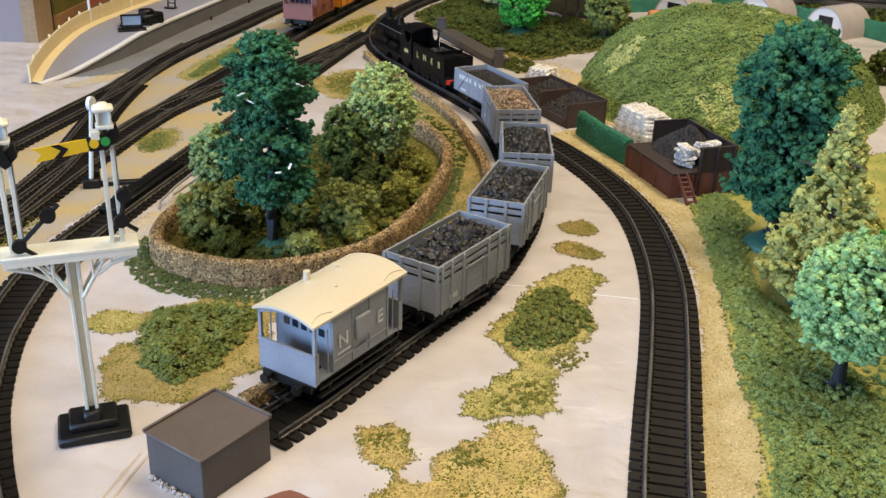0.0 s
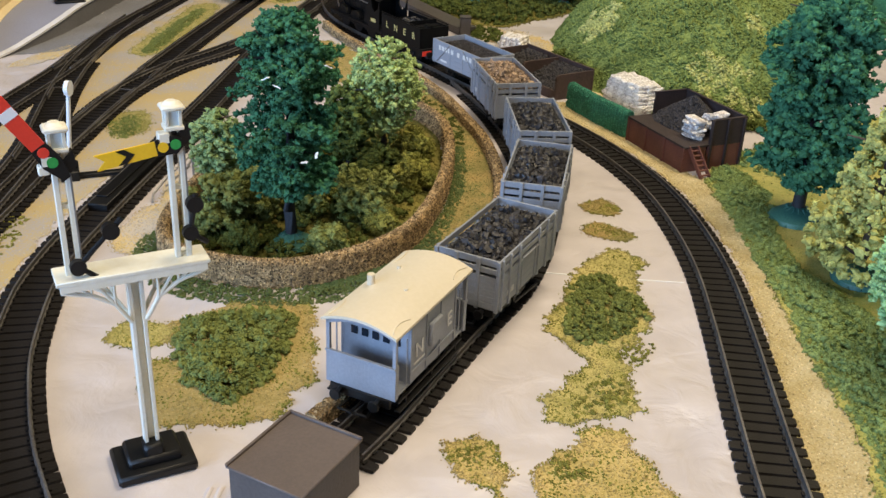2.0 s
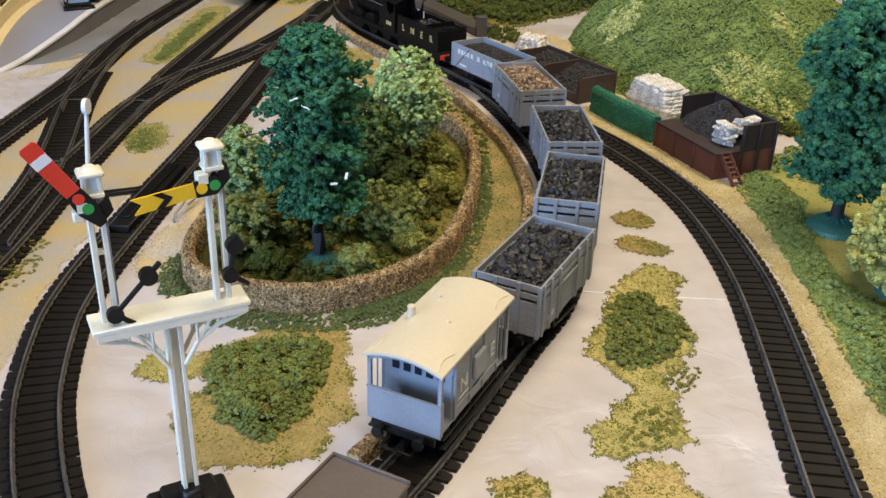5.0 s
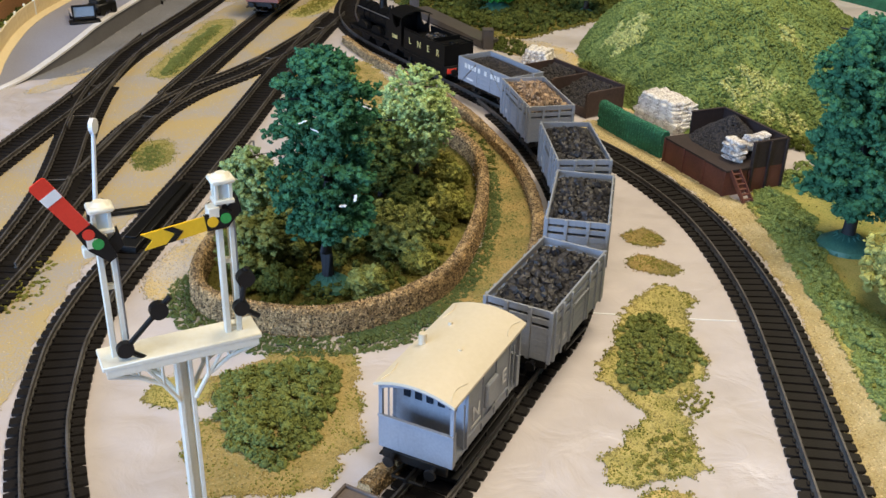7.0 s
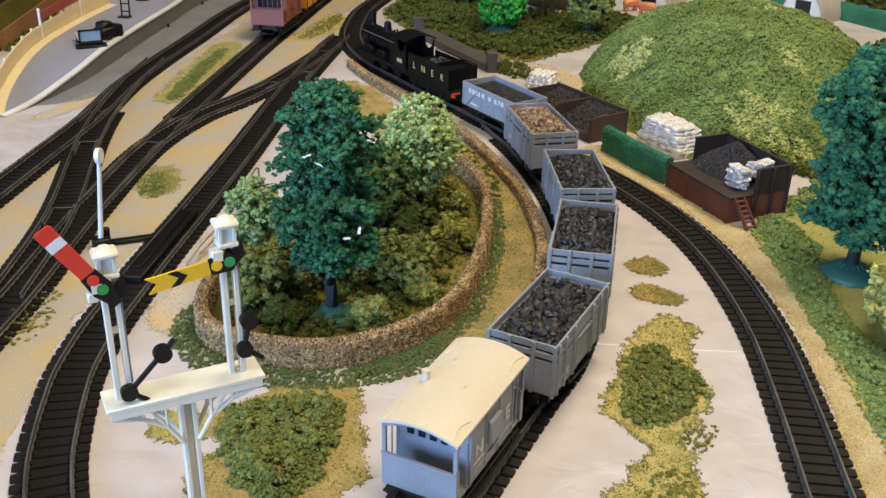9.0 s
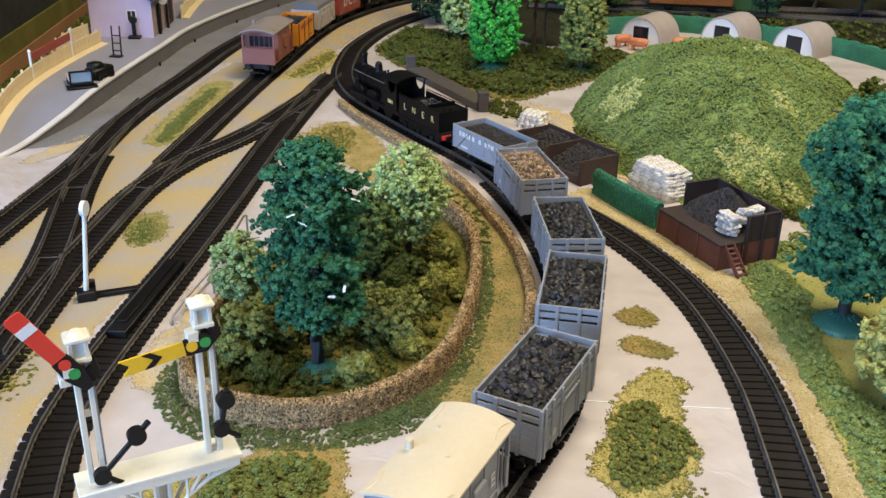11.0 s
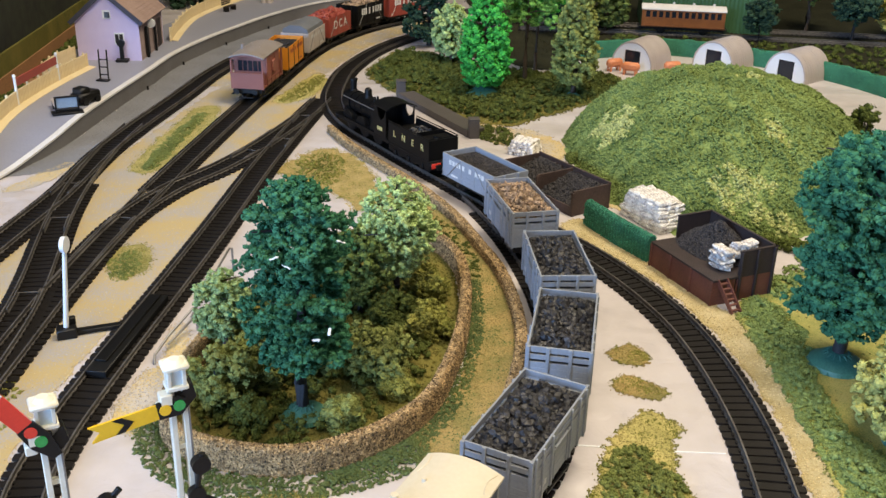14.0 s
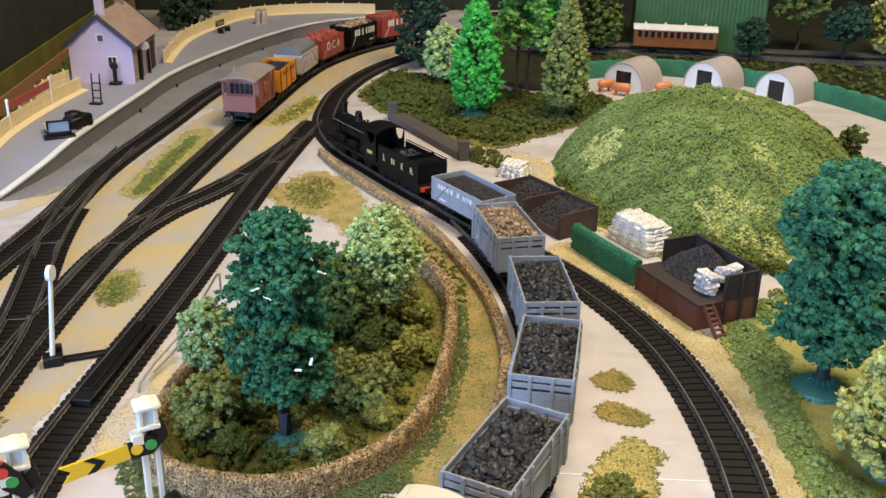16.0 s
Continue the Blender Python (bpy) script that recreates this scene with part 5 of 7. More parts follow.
# ---- bracket signal ----
def bracket_signal(x, y, rz):
    ob = thing("bracket_signal", "white plastic bracket semaphore signal on a black base", "railway signal", x, y, 0, rz)
    boxes("base", BLACK, ob, "black stepped plastic base", ((0, 0, 2.0), (28, 21, 4.0)), ((0, 1, 5.4), (19, 15, 4.0)), ((0, -2, 9.0), (7, 7, 5)), bev=1.0)
    bm = bmesh.new()
    for k in (-1, 1):
        box(bm, (k * 1.9, 0, 43), (1.4, 5.0, 72), bev=0.2)
    box(bm, (0, 0.6, 43), (3.0, 1.0, 72))
    part("post", bm, WHITEPAINT, ob)
    bm = bmesh.new()
    box(bm, (0, 0, 81.5), (49, 12.5, 1.6), bev=0.3)
    deck = part("platform", bm, WHITEPAINT, ob)
    for yy in (-5.6, 5.6):
        boxes("fascia", WHITEPAINT, deck, "", ((0, yy, 79.9), (47, 0.9, 3.2)), bev=0.1)
    for s in (-1, 1):
        for yy in (-4.5, 4.5):
            bm = bmesh.new()
            pts = [(s * 2.5, 62), (s * 7, 70), (s * 14, 75), (s * 23, 78)]
            tube(bm, [(u, yy * (0.6 + 0.13 * k), w) for k, (u, w) in enumerate(pts)], 0.8, 7)
            brk = part("bracket", bm, WHITEPAINT, ob)
            for a, b in ((pts[1], (s * 7, 80)), (pts[1], (s * 13, 80)), (pts[2], (s * 14, 80)), (pts[2], (s * 19, 80))):
                bm = bmesh.new()
                rod(bm, (a[0], yy * 0.8, a[1]), (b[0], yy, b[1]), 0.55, seg=6)
                part("strut", bm, WHITEPAINT, brk)

    def doll(px, height, arm_angle, paint, band, length, fish):
        top = 82 + height
        bm = bmesh.new()
        for k in (-1, 1):
            box(bm, (px + k * 1.8, 0, 82 + (height - 9) / 2), (1.7, 3.2, height - 9), bev=0.2)
        for zz in (0.8, height * 0.45, height - 10.5):
            box(bm, (px, 0.3, 82 + zz), (4.0, 1.6, 1.6))
        post = part("doll_post", bm, WHITEPAINT, ob)
        bm = bmesh.new()
        box(bm, (px, 0, top - 10.2), (6.2, 5.8, 1.4), bev=0.3)
        lamp = part("lamp", bm, WHITEPAINT, post)
        boxes("lamp_core", LAMPGLASS, lamp, "pale blue-white lamp glass", ((px, 0, top - 7.0), (3.5, 3.4, 5.2)))
        for u in (-1, 1):
            for w in (-1, 1):
                boxes("lamp_corner", WHITEPAINT, lamp, "", ((px + u * 2.1, w * 2.0, top - 7.0), (1.1, 1.1, 5.4)), bev=0.15)
        bm = bmesh.new()
        box(bm, (px, 0, top - 3.6), (7.4, 6.8, 1.7), bev=0.6)
        rod(bm, (px, 0, top - 2.7), (px, 0, top - 1.6), 2.9, 1.6, 12)
        part("lamp_cap", bm, WHITEPAINT, lamp)
        boxes("lamp_bracket", WHITEPAINT, post, "", ((px - 3.6, -1.5, top - 12.9), (3.6, 4.0, 3.6)), ((px - 4.8, -1.5, top - 15.8), (3.2, 3.6, 3.0)), bev=0.35)
        zp = top - (15 if fish else 16.5)
        turn = Matrix.Translation((px, -3.0, zp)) @ Matrix.Rotation(radians(arm_angle), 4, "Y") @ Matrix.Scale(0.89, 4) @ Matrix.Translation((-1.2 if fish else -5.2, 0, 0))
        bm = bmesh.new()
        n = length
        if fish:
            pts = [(-6, -2.6), (-n, -2.9), (-n + 3.2, 0), (-n, 2.9), (-6, 2.6)]
        else:
            pts = [(-6, -2.6), (-n + 0.8, -3.0), (-n, -2.2), (-n, 2.2), (-n + 0.8, 3.0), (-6, 2.6)]
        prism(bm, pts, -0.4, 0.4)
        bm.transform(turn)
        arm = part("signal_arm", bm, paint, ob, "yellow fishtailed arm" if fish else "red arm with a white band")
        bm = bmesh.new()
        if fish:
            for k in (-1, 1):
                prism(bm, [(-n + 10.5, 0), (-n + 7.2, k * 2.75), (-n + 10.2, k * 2.7), (-n + 13.5, 0)], -0.55, -0.42)
        else:
            prism(bm, [(-n + 5, -2.9), (-n + 8.4, -2.9), (-n + 8.4, 2.9), (-n + 5, 2.9)], -0.55, -0.42)
        bm.transform(turn)
        part("arm_stripe", bm, band, arm)
        bm = bmesh.new()
        tail = 3.4 if fish else 8.5
        prism(bm, [(-6, -2.9), (1, -3.6), (tail, -1.5), (tail, 1.5), (1, 3.4), (-6, 2.9)], -0.5, 0.5)
        bm.transform(turn)
        spec = part("spectacle", bm, BLACK, arm)
        for cx, m in ((-3.6, YELLOW if fish else RED), (0.9, GREENLENS)):
            bm = bmesh.new()
            rod(bm, (cx, -0.5, 0), (cx, -0.8, 0), 1.9, seg=16)
            bm.transform(turn)
            part("lens", bm, m, arm, "round coloured lens")
        bm = bmesh.new()
        prism(bm, [(px - 1, zp + 1), (px + 4, zp + 6), (px + 5, zp + 1), (px + 2, zp - 2)], -2.4, 1.2)
        part("arm_bearing", bm, BLACK, ob)
        bm = bmesh.new()
        rod(bm, (px + 2.6, -1.6, zp), (px + 2.6, -1.6, 88), 0.35, seg=5)
        part("signal_wire", bm, STEELGREY, ob)
        return post

    doll(-18.0, 53, 57, RED, WHITE, 27, False)
    doll(17.0, 56, -8, YELLOW, BLACK, 27, True)
    for px, pz, dx, dz in ((-17, 86, 11, 11), (19, 92, 2, 10)):
        bm = bmesh.new()
        a, b = Vector((px, -4.0, pz)), Vector((px + dx, -4.0, pz + dz))
        rod(bm, a, b, 0.9, seg=8)
        rod(bm, b + Vector((0, -1.4, 0)), b + Vector((0, 1.4, 0)), 2.8, seg=18)
        rod(bm, b, b + (b - a) * 0.35, 0.9, 1.0, 8)
        rod(bm, a + Vector((0, -1.2, 0)), a + Vector((0, 1.2, 0)), 2.6, seg=14)
        rod(bm, a, a + Vector((5.5, 0, -4.5)), 0.9, seg=8)
        part("balance_weight", bm, BLACK, ob, "black balance lever with a round weight")
    return ob


bracket_signal(-115, 430, 20.5)


# ---- small shed at the end of the siding ----
def buffer_shed(x, y, rz):
    ob = thing("lean_to_shed", "dark grey card shed with a flat brown-grey roof", "shed", x, y, 0, rz)
    boxes("wall", SHEDGREY, ob, "", ((0, 0, 9.8), (30, 35, 19.6)), bev=0.4)
    boxes("roof", SHEDROOF, ob, "flat felted roof with a raised rim", ((0, 0, 20.0), (31.4, 36.4, 1.0)), bev=0.3)
    boxes("rim", SHEDROOF, ob, "", ((-15.2, 0, 20.9), (1.2, 36.6, 1.3)), ((0, 17.8, 20.9), (31.4, 1.2, 1.3)), bev=0.3)
    v, f = lumps(np.column_stack([RNG.uniform(-15, 14, 60), RNG.normal(-18.5, 0.8, 60), RNG.uniform(0, 1.2, 60)]), RNG.uniform(0.5, 1.2, 60), 1, 0.4)
    raw("ballast_edge", v, f, ARKTIN, ob, "loose pale grains along the foot", smooth=False)


buffer_shed(-62.5, 407, -34.7)


# ---- trees ----
def ellipsoid_points(n, centre, radii, shell=0.75):
    d = RNG.normal(size=(n, 3))
    d /= np.linalg.norm(d, axis=1, keepdims=True)
    r = RNG.uniform(shell, 1.0, (n, 1))
    return np.asarray(centre) + d * r * np.asarray(radii)


def grow_trunk(ob, bark, height, r0, r1, limbs, reach, z0, z1, roots=0):
    """A tapered, slightly crooked trunk with its limbs and splayed roots, each a part."""
    n = 6
    line = [(0, 0, 0)] + [(RNG.normal(0, r0 * 0.12), RNG.normal(0, r0 * 0.12), height * (i + 1) / n) for i in range(n)]
    bm = bmesh.new()
    tube(bm, line, [r0 + (r1 - r0) * i / n for i in range(n + 1)], 9)
    stem = part("trunk", bm, bark, ob)
    for i in range(limbs):
        z = z0 + (z1 - z0) * (i + 0.5) / limbs
        a = i * 2.4 + RNG.uniform(-0.3, 0.3)
        l = reach * RNG.uniform(0.6, 1.0)
        bm = bmesh.new()
        tube(bm, [(0, 0, z), (l * 0.5 * math.cos(a), l * 0.5 * math.sin(a), z + l * 0.18), (l * math.cos(a + 0.15), l * math.sin(a + 0.15), z + l * 0.25)], [r0 * 0.35, r0 * 0.22, r0 * 0.1], 6)
        part("limb", bm, bark, stem)
    for i in range(roots):
        a = i * 2 * math.pi / roots
        bm = bmesh.new()
        tube(bm, [(0, 0, r0 * 1.5), (math.cos(a) * r0 * 1.4, math.sin(a) * r0 * 1.4, r0 * 0.7), (math.cos(a) * r0 * 3, math.sin(a) * r0 * 3, 0.4)], [r0 * 0.6, r0 * 0.4, r0 * 0.15], 6)
        part("root", bm, bark, stem)


def tree(kind, x, y, z, height, radius, leaf, bark, label, clear=0.25, pads=50, each=70, r=(0.9, 1.9), base=None, trunk=None, flat=0.55, roots=0):
    """A model tree: tapered trunk, limbs, and a crown of many small clumps."""
    ob = thing(kind, label, "tree", x, y, z, RNG.uniform(0, 360))
    tr = trunk or height * 0.03
    grow_trunk(ob, bark, height * 0.93, tr, tr * 0.35, 12, radius * 0.8, height * clear, height * 0.9, roots)
    z0, pts = height * clear, []
    if kind == "spreading_tree":
        for i in range(pads):
            s = (i + 0.5) / pads
            zc = z0 + (height - z0) * s
            wide = radius * float(np.interp(s, (0, 0.12, 0.35, 0.5, 0.62, 0.8, 0.93, 1.0), (0.55, 0.76, 0.84, 0.66, 0.80, 0.72, 0.45, 0.2)))
            a = i * 2.399 + RNG.uniform(-0.4, 0.4)
            rr = wide * math.sqrt(RNG.uniform(0.12, 1.0))
            pr = radius * RNG.uniform(0.24, 0.40)
            c = (rr * math.cos(a), rr * math.sin(a), zc - pr * flat)
            pts.append(ellipsoid_points(each // 5, c, (pr, pr, pr * flat), 0.3))
    elif kind in ("conifer", "poplar"):
        n = pads * each // 6
        s = RNG.uniform(0, 1, n) ** 1.25
        a = RNG.uniform(0, 2 * math.pi, n)
        prof = np.interp(s, (0, 0.1, 0.2, 0.6, 1.0), (0.75, 1.0, 0.97, 0.48, 0.04)) if kind == "conifer" else np.interp(s, (0, 0.08, 0.25, 0.5, 0.75, 1.0), (0.5, 0.88, 1.0, 0.82, 0.5, 0.1))
        bumpy = 1 + 0.12 * np.sin(a * 7 + s * 40) + 0.1 * np.sin(a * 4 - s * 25)
        rr = radius * prof * bumpy * RNG.uniform(0.72, 1.0, n)
        pts.append(np.column_stack([rr * np.cos(a), rr * np.sin(a), z0 + (height - z0) * s]))
    else:
        cz = (z0 + height) / 2
        hr = (height - z0) / 2
        clump = ellipsoid_points(pads, (0, 0, cz), (radius * 0.86, radius * 0.86, hr * 0.88), 0.86)
        for c in clump:
            pr = radius * RNG.uniform(0.15, 0.24)
            pts.append(ellipsoid_points(each // 7, c, (pr, pr, pr), 0.4))
        pts.append(ellipsoid_points(pads * 2, (0, 0, cz), (radius * 0.7, radius * 0.7, hr * 0.7), 0.3))
    p = np.vstack(pts)
    v, f = fluff(p, RNG.uniform(*r, len(p)) * 2.0, 6, (0.2, 0.42))
    raw("crown", v, f, leaf, ob, smooth=False)
    if base:
        bm = bmesh.new()
        rod(bm, (0, 0, 0), (0, 0, base * 0.16), base, base * 0.94, 20)
        rod(bm, (0, 0, base * 0.16), (0, 0, base * 0.42), base * 0.94, base * 0.55, 20)
        rod(bm, (0, 0, base * 0.42), (0, 0, base * 0.56), base * 0.55, base * 0.2, 20)
        foot = part("base", bm, TEALBASE, ob, "ribbed teal plastic base")
        for k in range(14):
            a = k * 2 * math.pi / 14
            bm = bmesh.new()
            rod(bm, (base * 0.99 * math.cos(a), base * 0.99 * math.sin(a), 0.2), (base * 0.35 * math.cos(a), base * 0.35 * math.sin(a), base * 0.53), base * 0.06, base * 0.03, 5)
            part("rib", bm, TEALBASE, foot)
    return ob


def bush(x, y, z, radius, height, leaf, label, n=2600, r=(0.7, 1.5)):
    ob = thing("bush", label, "bush", x, y, z, RNG.uniform(0, 360))
    cl = ellipsoid_points(26, (0, 0, height * 0.35), (radius * 0.75, radius * 0.75, height * 0.55), 0.4)
    pts = [ellipsoid_points(n // 26 // 6, c, (radius * 0.36,) * 3, 0.4) for c in cl]
    p = np.vstack(pts)
    p = p[p[:, 2] > -1]
    v, f = fluff(p, RNG.uniform(*r, len(p)) * 1.9, 9, (0.16, 0.36))
    raw("foliage", v, f, leaf, ob, smooth=False)
    bm = bmesh.new()
    for k in range(5):
        a = k * 1.256
        rod(bm, (0, 0, 0), (radius * 0.4 * math.cos(a), radius * 0.4 * math.sin(a), height * 0.6), radius * 0.05, radius * 0.02, 5)
    part("stem", bm, BARK, ob)
    return ob


tree("spreading_tree", -70, 609, 2, 127, 28, TEAL, BARK, "tall teal-green spreading model tree with a black trunk", 0.27, 86, 200, (0.6, 1.2), 12, 3.6, 0.5)
tree("round_tree", -15, 728, 3, 83, 25, SAGE, BARKBROWN, "pale green densely leaved round-topped tree", 0.20, 280, 46, (0.55, 1.05))
tree("round_tree", -38, 716, 3, 58, 19, MOSS, BARK, "dark olive bushy tree beside the pale one", 0.08, 110, 46, (0.6, 1.2))
tree("round_tree", -112, 657, 2, 60, 16, SAGEDULL, BARKBROWN, "small pale green bushy tree", 0.3, 130, 46, (0.5, 1.0))
for bx, by, br, bh, leaf, lab in ((-110, 622, 19, 38, BUSHLEAF, "olive foam bush by the stone wall"), (-92, 642, 17, 34, BUSHLEAF, "tall green foam bush under the tall tree"),
                                 (-30, 645, 24, 30, BUSHLEAF, "large olive foam bush"), (-52, 599, 11, 15, BUSHLEAF, "small yellow-green foam bush"),
                                 (0, 688, 16, 17, FLOCK_OLIVE, "low dark foam bush"), (6, 735, 15, 18, FLOCK_OLIVE, "low olive foam bush"), (-97, 604, 12, 14, FLOCK_DARK, "low dark foam bush"),
                                 (-64, 655, 17, 24, FLOCK, "green foam bush behind the trunk"), (-22, 624, 10, 10, FLOCK_OLIVE, "low dark foam bush"), (-114, 684, 13, 30, BUSHLEAF, "olive foam bush by the handrail"),
                                 (-20, 705, 15, 18, FLOCK_DARK, "dark foam bush below the pale tree")):
    bush(bx, by, 3, br, bh, leaf, lab, 4200)
tree("spreading_tree", 226, 637, 1, 136, 36, TEAL, BARK, "tall teal-green spreading model tree on a domed base", 0.22, 90, 200, (0.85, 1.7), 16, 4.0, 0.52)
tree("conifer", 226, 560, 1, 108, 30, YELLOWGREEN, BARKBROWN, "yellow-green cone-shaped model conifer", 0.08, 95, 60, (0.8, 1.8), 14)
tree("round_tree", 207, 475, 1, 76, 27.5, MINT, BARK, "mint-green round leafy tree with splayed black roots", 0.2, 300, 40, (0.6, 1.25), None, 3.2, roots=8)
tree("conifer", 285, 560, 1, 118, 30, BRIGHT, BARKBROWN, "bright green cone-shaped model tree", 0.08, 80, 60, (0.8, 1.8))
tree("poplar", 117, 1226, 1, 138, 27, BRIGHT, BARKBROWN, "bright green tapering model tree on a teal base", 0.10, 140, 50, (1.0, 2.2), 20)
tree("round_tree", 100, 1378, 1, 78, 26, SAGE, BARKBROWN, "pale green bushy far tree", 0.08, 110, 44, (0.9, 1.8))
tree("poplar", 214, 1214, 1, 136, 24, OLIVELEAF, BARKBROWN, "olive-yellow tapering poplar on a teal base", 0.13, 125, 50, (1.0, 2.2), 11)
tree("spreading_tree", 176, 1292, 1, 165, 42, FRESHLEAF, BARKBROWN, "tall bright-leaved tree with a bare brown trunk", 0.45, 44, 80, (1.0, 2.2), trunk=2.8)
tree("spreading_tree", 196, 1330, 1, 160, 40, BRIGHT, BARKBROWN, "tall bright green leafy tree", 0.5, 30, 80, (1.0, 2.2), trunk=2.4)
tree("spreading_tree", 84, 1490, 1, 120, 40, DARKLEAF, BARK, "dark green far tree beside the curved track", 0.15, 50, 70, (1.1, 2.4))


# ---- paper crease ----
bm = bmesh.new()
prism(bm, [(61, 575.4), (106, 566.4), (132, 562.3), (132, 561.5), (106, 565.5), (61, 574.4)], 0.0, 0.25, "z")
tagged(part("paper_joint", bm, WHITE, smooth=False), "thin white joint in the paper", "joint", kind="structure")


for a, b in (((-89.3, 414.6), (-106.6, 333.6)), ((-93.0, 414.5), (-111.2, 333.5))):
    bm = bmesh.new()
    rod(bm, (*a, -0.5), (*b, -0.5), 1.3, 1.3, 12)
    tagged(part("paper_fold", bm, PAPER), "raised fold in the glossy paper", "fold", kind="structure")
hut = thing("small_hut", "red-brown plastic hut with a flat lid", "hut", 0, 0)
bm = bmesh.new()
prism(bm, [(-28, 367.6), (-26, 368.3), (-23.5, 367.4), (-3, 354), (-20, 324), (-58, 347)], 0, 18.6, "z")
part("hut_body", bm, RUST, hut)
bm = bmesh.new()
prism(bm, [(-29, 367.8), (-26, 368.9), (-22.6, 367.6), (-2, 354), (-20, 323), (-59.5, 347)], 18.6, 20.4, "z")
part("lid", bm, RUSTLID, hut)


# ---- coal staithe, bins, stacks and hedge beside the curve ----
def coal_staithe(x, y, rz):
    ob = thing("coal_staithe", "red-brown timber coal staithe with a sooty raised bin", "coal bunker", x, y, 0, rz)
    ob.scale = (0.84, 0.87, 1.22)
    for k in range(3):
        bm = bmesh.new()
        box(bm, (0.6, 12.7 + 25.3 * k, 6.8), (1.2, 24.6, 13.6), bev=0.2)
        part("front_panel", bm, RUST, ob)
    for k in range(4):
        boxes("front_post", RUST, ob, "", ((-0.3, 0.8 + 24.9 * k, 7.0), (1.8, 2.0, 14.0)), bev=0.2)
    boxes("deck", DARKTIMBER, ob, "sooty timber deck", ((12, 38, 14.2), (25.5, 77.5, 1.2)), bev=0.2)
    boxes("near_wall", RUST, ob, "", ((10.5, 0.6, 6.8), (20, 1.2, 13.6)), ((39, 0.6, 7.0), (34, 1.2, 14.0)), bev=0.2)
    boxes("far_wall", RUST, ob, "", ((28, 75.4, 7.0), (56, 1.2, 14.0)), bev=0.2)
    for py in (0.7, 75.3):
        boxes("bin_wall", DARKTIMBER, ob, "", ((39.5, py, 20.6), (33.5, 1.4, 14.5)), bev=0.2)
    boxes("bin_wall", DARKTIMBER, ob, "", ((55.4, 38, 14), (1.4, 76, 27.8)), bev=0.2)
    boxes("bin_floor", DARKTIMBER, ob, "", ((39, 38, 13.8), (33, 73, 1)))
    for px in (24, 39, 54.5):
        boxes("bin_post", DARKTIMBER, ob, "", ((px, -0.7, 13.9), (2.2, 1.5, 27.8)), bev=0.2)
    boxes("bin_rim", DARKTIMBER, ob, "", ((39.5, 0.7, 28.1), (34.5, 2.2, 0.8)), ((55.4, 38, 28.1), (2.2, 77, 0.8)), ((39.5, 75.3, 28.1), (34.5, 2.2, 0.8)), bev=0.15)
    n = 3600
    p = np.column_stack([RNG.uniform(14, 54, n), RNG.uniform(8, 73, n), np.zeros(n)])
    d = np.hypot((p[:, 0] - 42) / 29, (p[:, 1] - 48) / 36)
    p[:, 2] = 14.5 + 16 * np.maximum(0, 1 - d) ** 1.1
    p = p[d < 1]
    v, f = lumps(p, RNG.uniform(0.5, 1.2, len(p)), 1, 0.45)
    raw("coal_heap", v, f, SLACK, ob, "grey-black heap of fine coal", smooth=False)["kind"] = "stuff"
    bm = bmesh.new()
    for k in (0, 1):
        a, b = Vector((4 + 8 * k, 0, 14)), Vector((6 + 8 * k, -17, 0.4))
        box(bm, (0, 0, 0), (1, 1, 1), m=Matrix.Translation((a + b) / 2) @ (b - a).to_track_quat("Y", "Z").to_matrix().to_4x4() @ Matrix.Diagonal((1.0, (b - a).length, 2.6, 1)))
    part("stair_string", bm, RUST, ob)
    for i in range(6):
        t = (i + 0.7) / 6.3
        boxes("step", RUST, ob, "", ((8 + 2 * t, -17 * t, 14 - 13.4 * t), (7.4, 2.2, 0.7)), bev=0.1)


coal_staithe(182, 714, 17.0)


def stack(name, label, category, x, y, z, rz, w, d, h, material, piece, n_layers, per, size):
    """A pile of flat pieces, each its own part."""
    ob = thing(name, label, category, x, y, z, rz)
    bm = bmesh.new()
    box(bm, (0, 0, 0.5), (1, 1, 1), bev=0.22)
    meshes = []
    for k in range(3):
        b2 = bmesh.new()
        box(b2, (0, 0, size[2] / 2), (size[0] * (0.9 + 0.12 * k), size[1], size[2]), bev=size[2] * 0.3)
        for vtx in b2.verts:
            vtx.co += Vector((noise.noise(vtx.co * 0.4 + Vector((k, 0, 0))), noise.noise(vtx.co * 0.5 + Vector((0, k, 3))), noise.noise(vtx.co * 0.5 + Vector((3, k, 0))))) * size[2] * 0.35
        bmesh.ops.scale(b2, vec=(MM, MM, MM), verts=b2.verts)
        me = bpy.data.meshes.new(piece)
        b2.to_mesh(me)
        b2.free()
        me.materials.append(material)
        meshes.append(me)
    bm.free()
    for i in range(n_layers):
        shrink = 1 - 0.28 * (i / max(1, n_layers - 1)) ** 2
        for j in range(per):
            u = (j % max(1, int(w // size[0]))) + 0.5
            r = (j // max(1, int(w // size[0]))) + 0.5
            cols, rows = max(1, int(w // size[0])), max(1, math.ceil(per / max(1, int(w // size[0]))))
            px, py = (u / cols - 0.5) * w * shrink, (r / rows - 0.5) * d * shrink
            s = new(piece, meshes[(i + j) % 3])
            s.parent = ob
            s.matrix_basis = pose((px + RNG.normal(0, 0.4)) * MM, (py + RNG.normal(0, 0.4)) * MM, i * h / n_layers * MM, RNG.normal(0, 3), RNG.normal(0, 3), RNG.normal(0, 7) + (90 if (i % 2 and abs(w - d) < 4) else 0))
    return ob


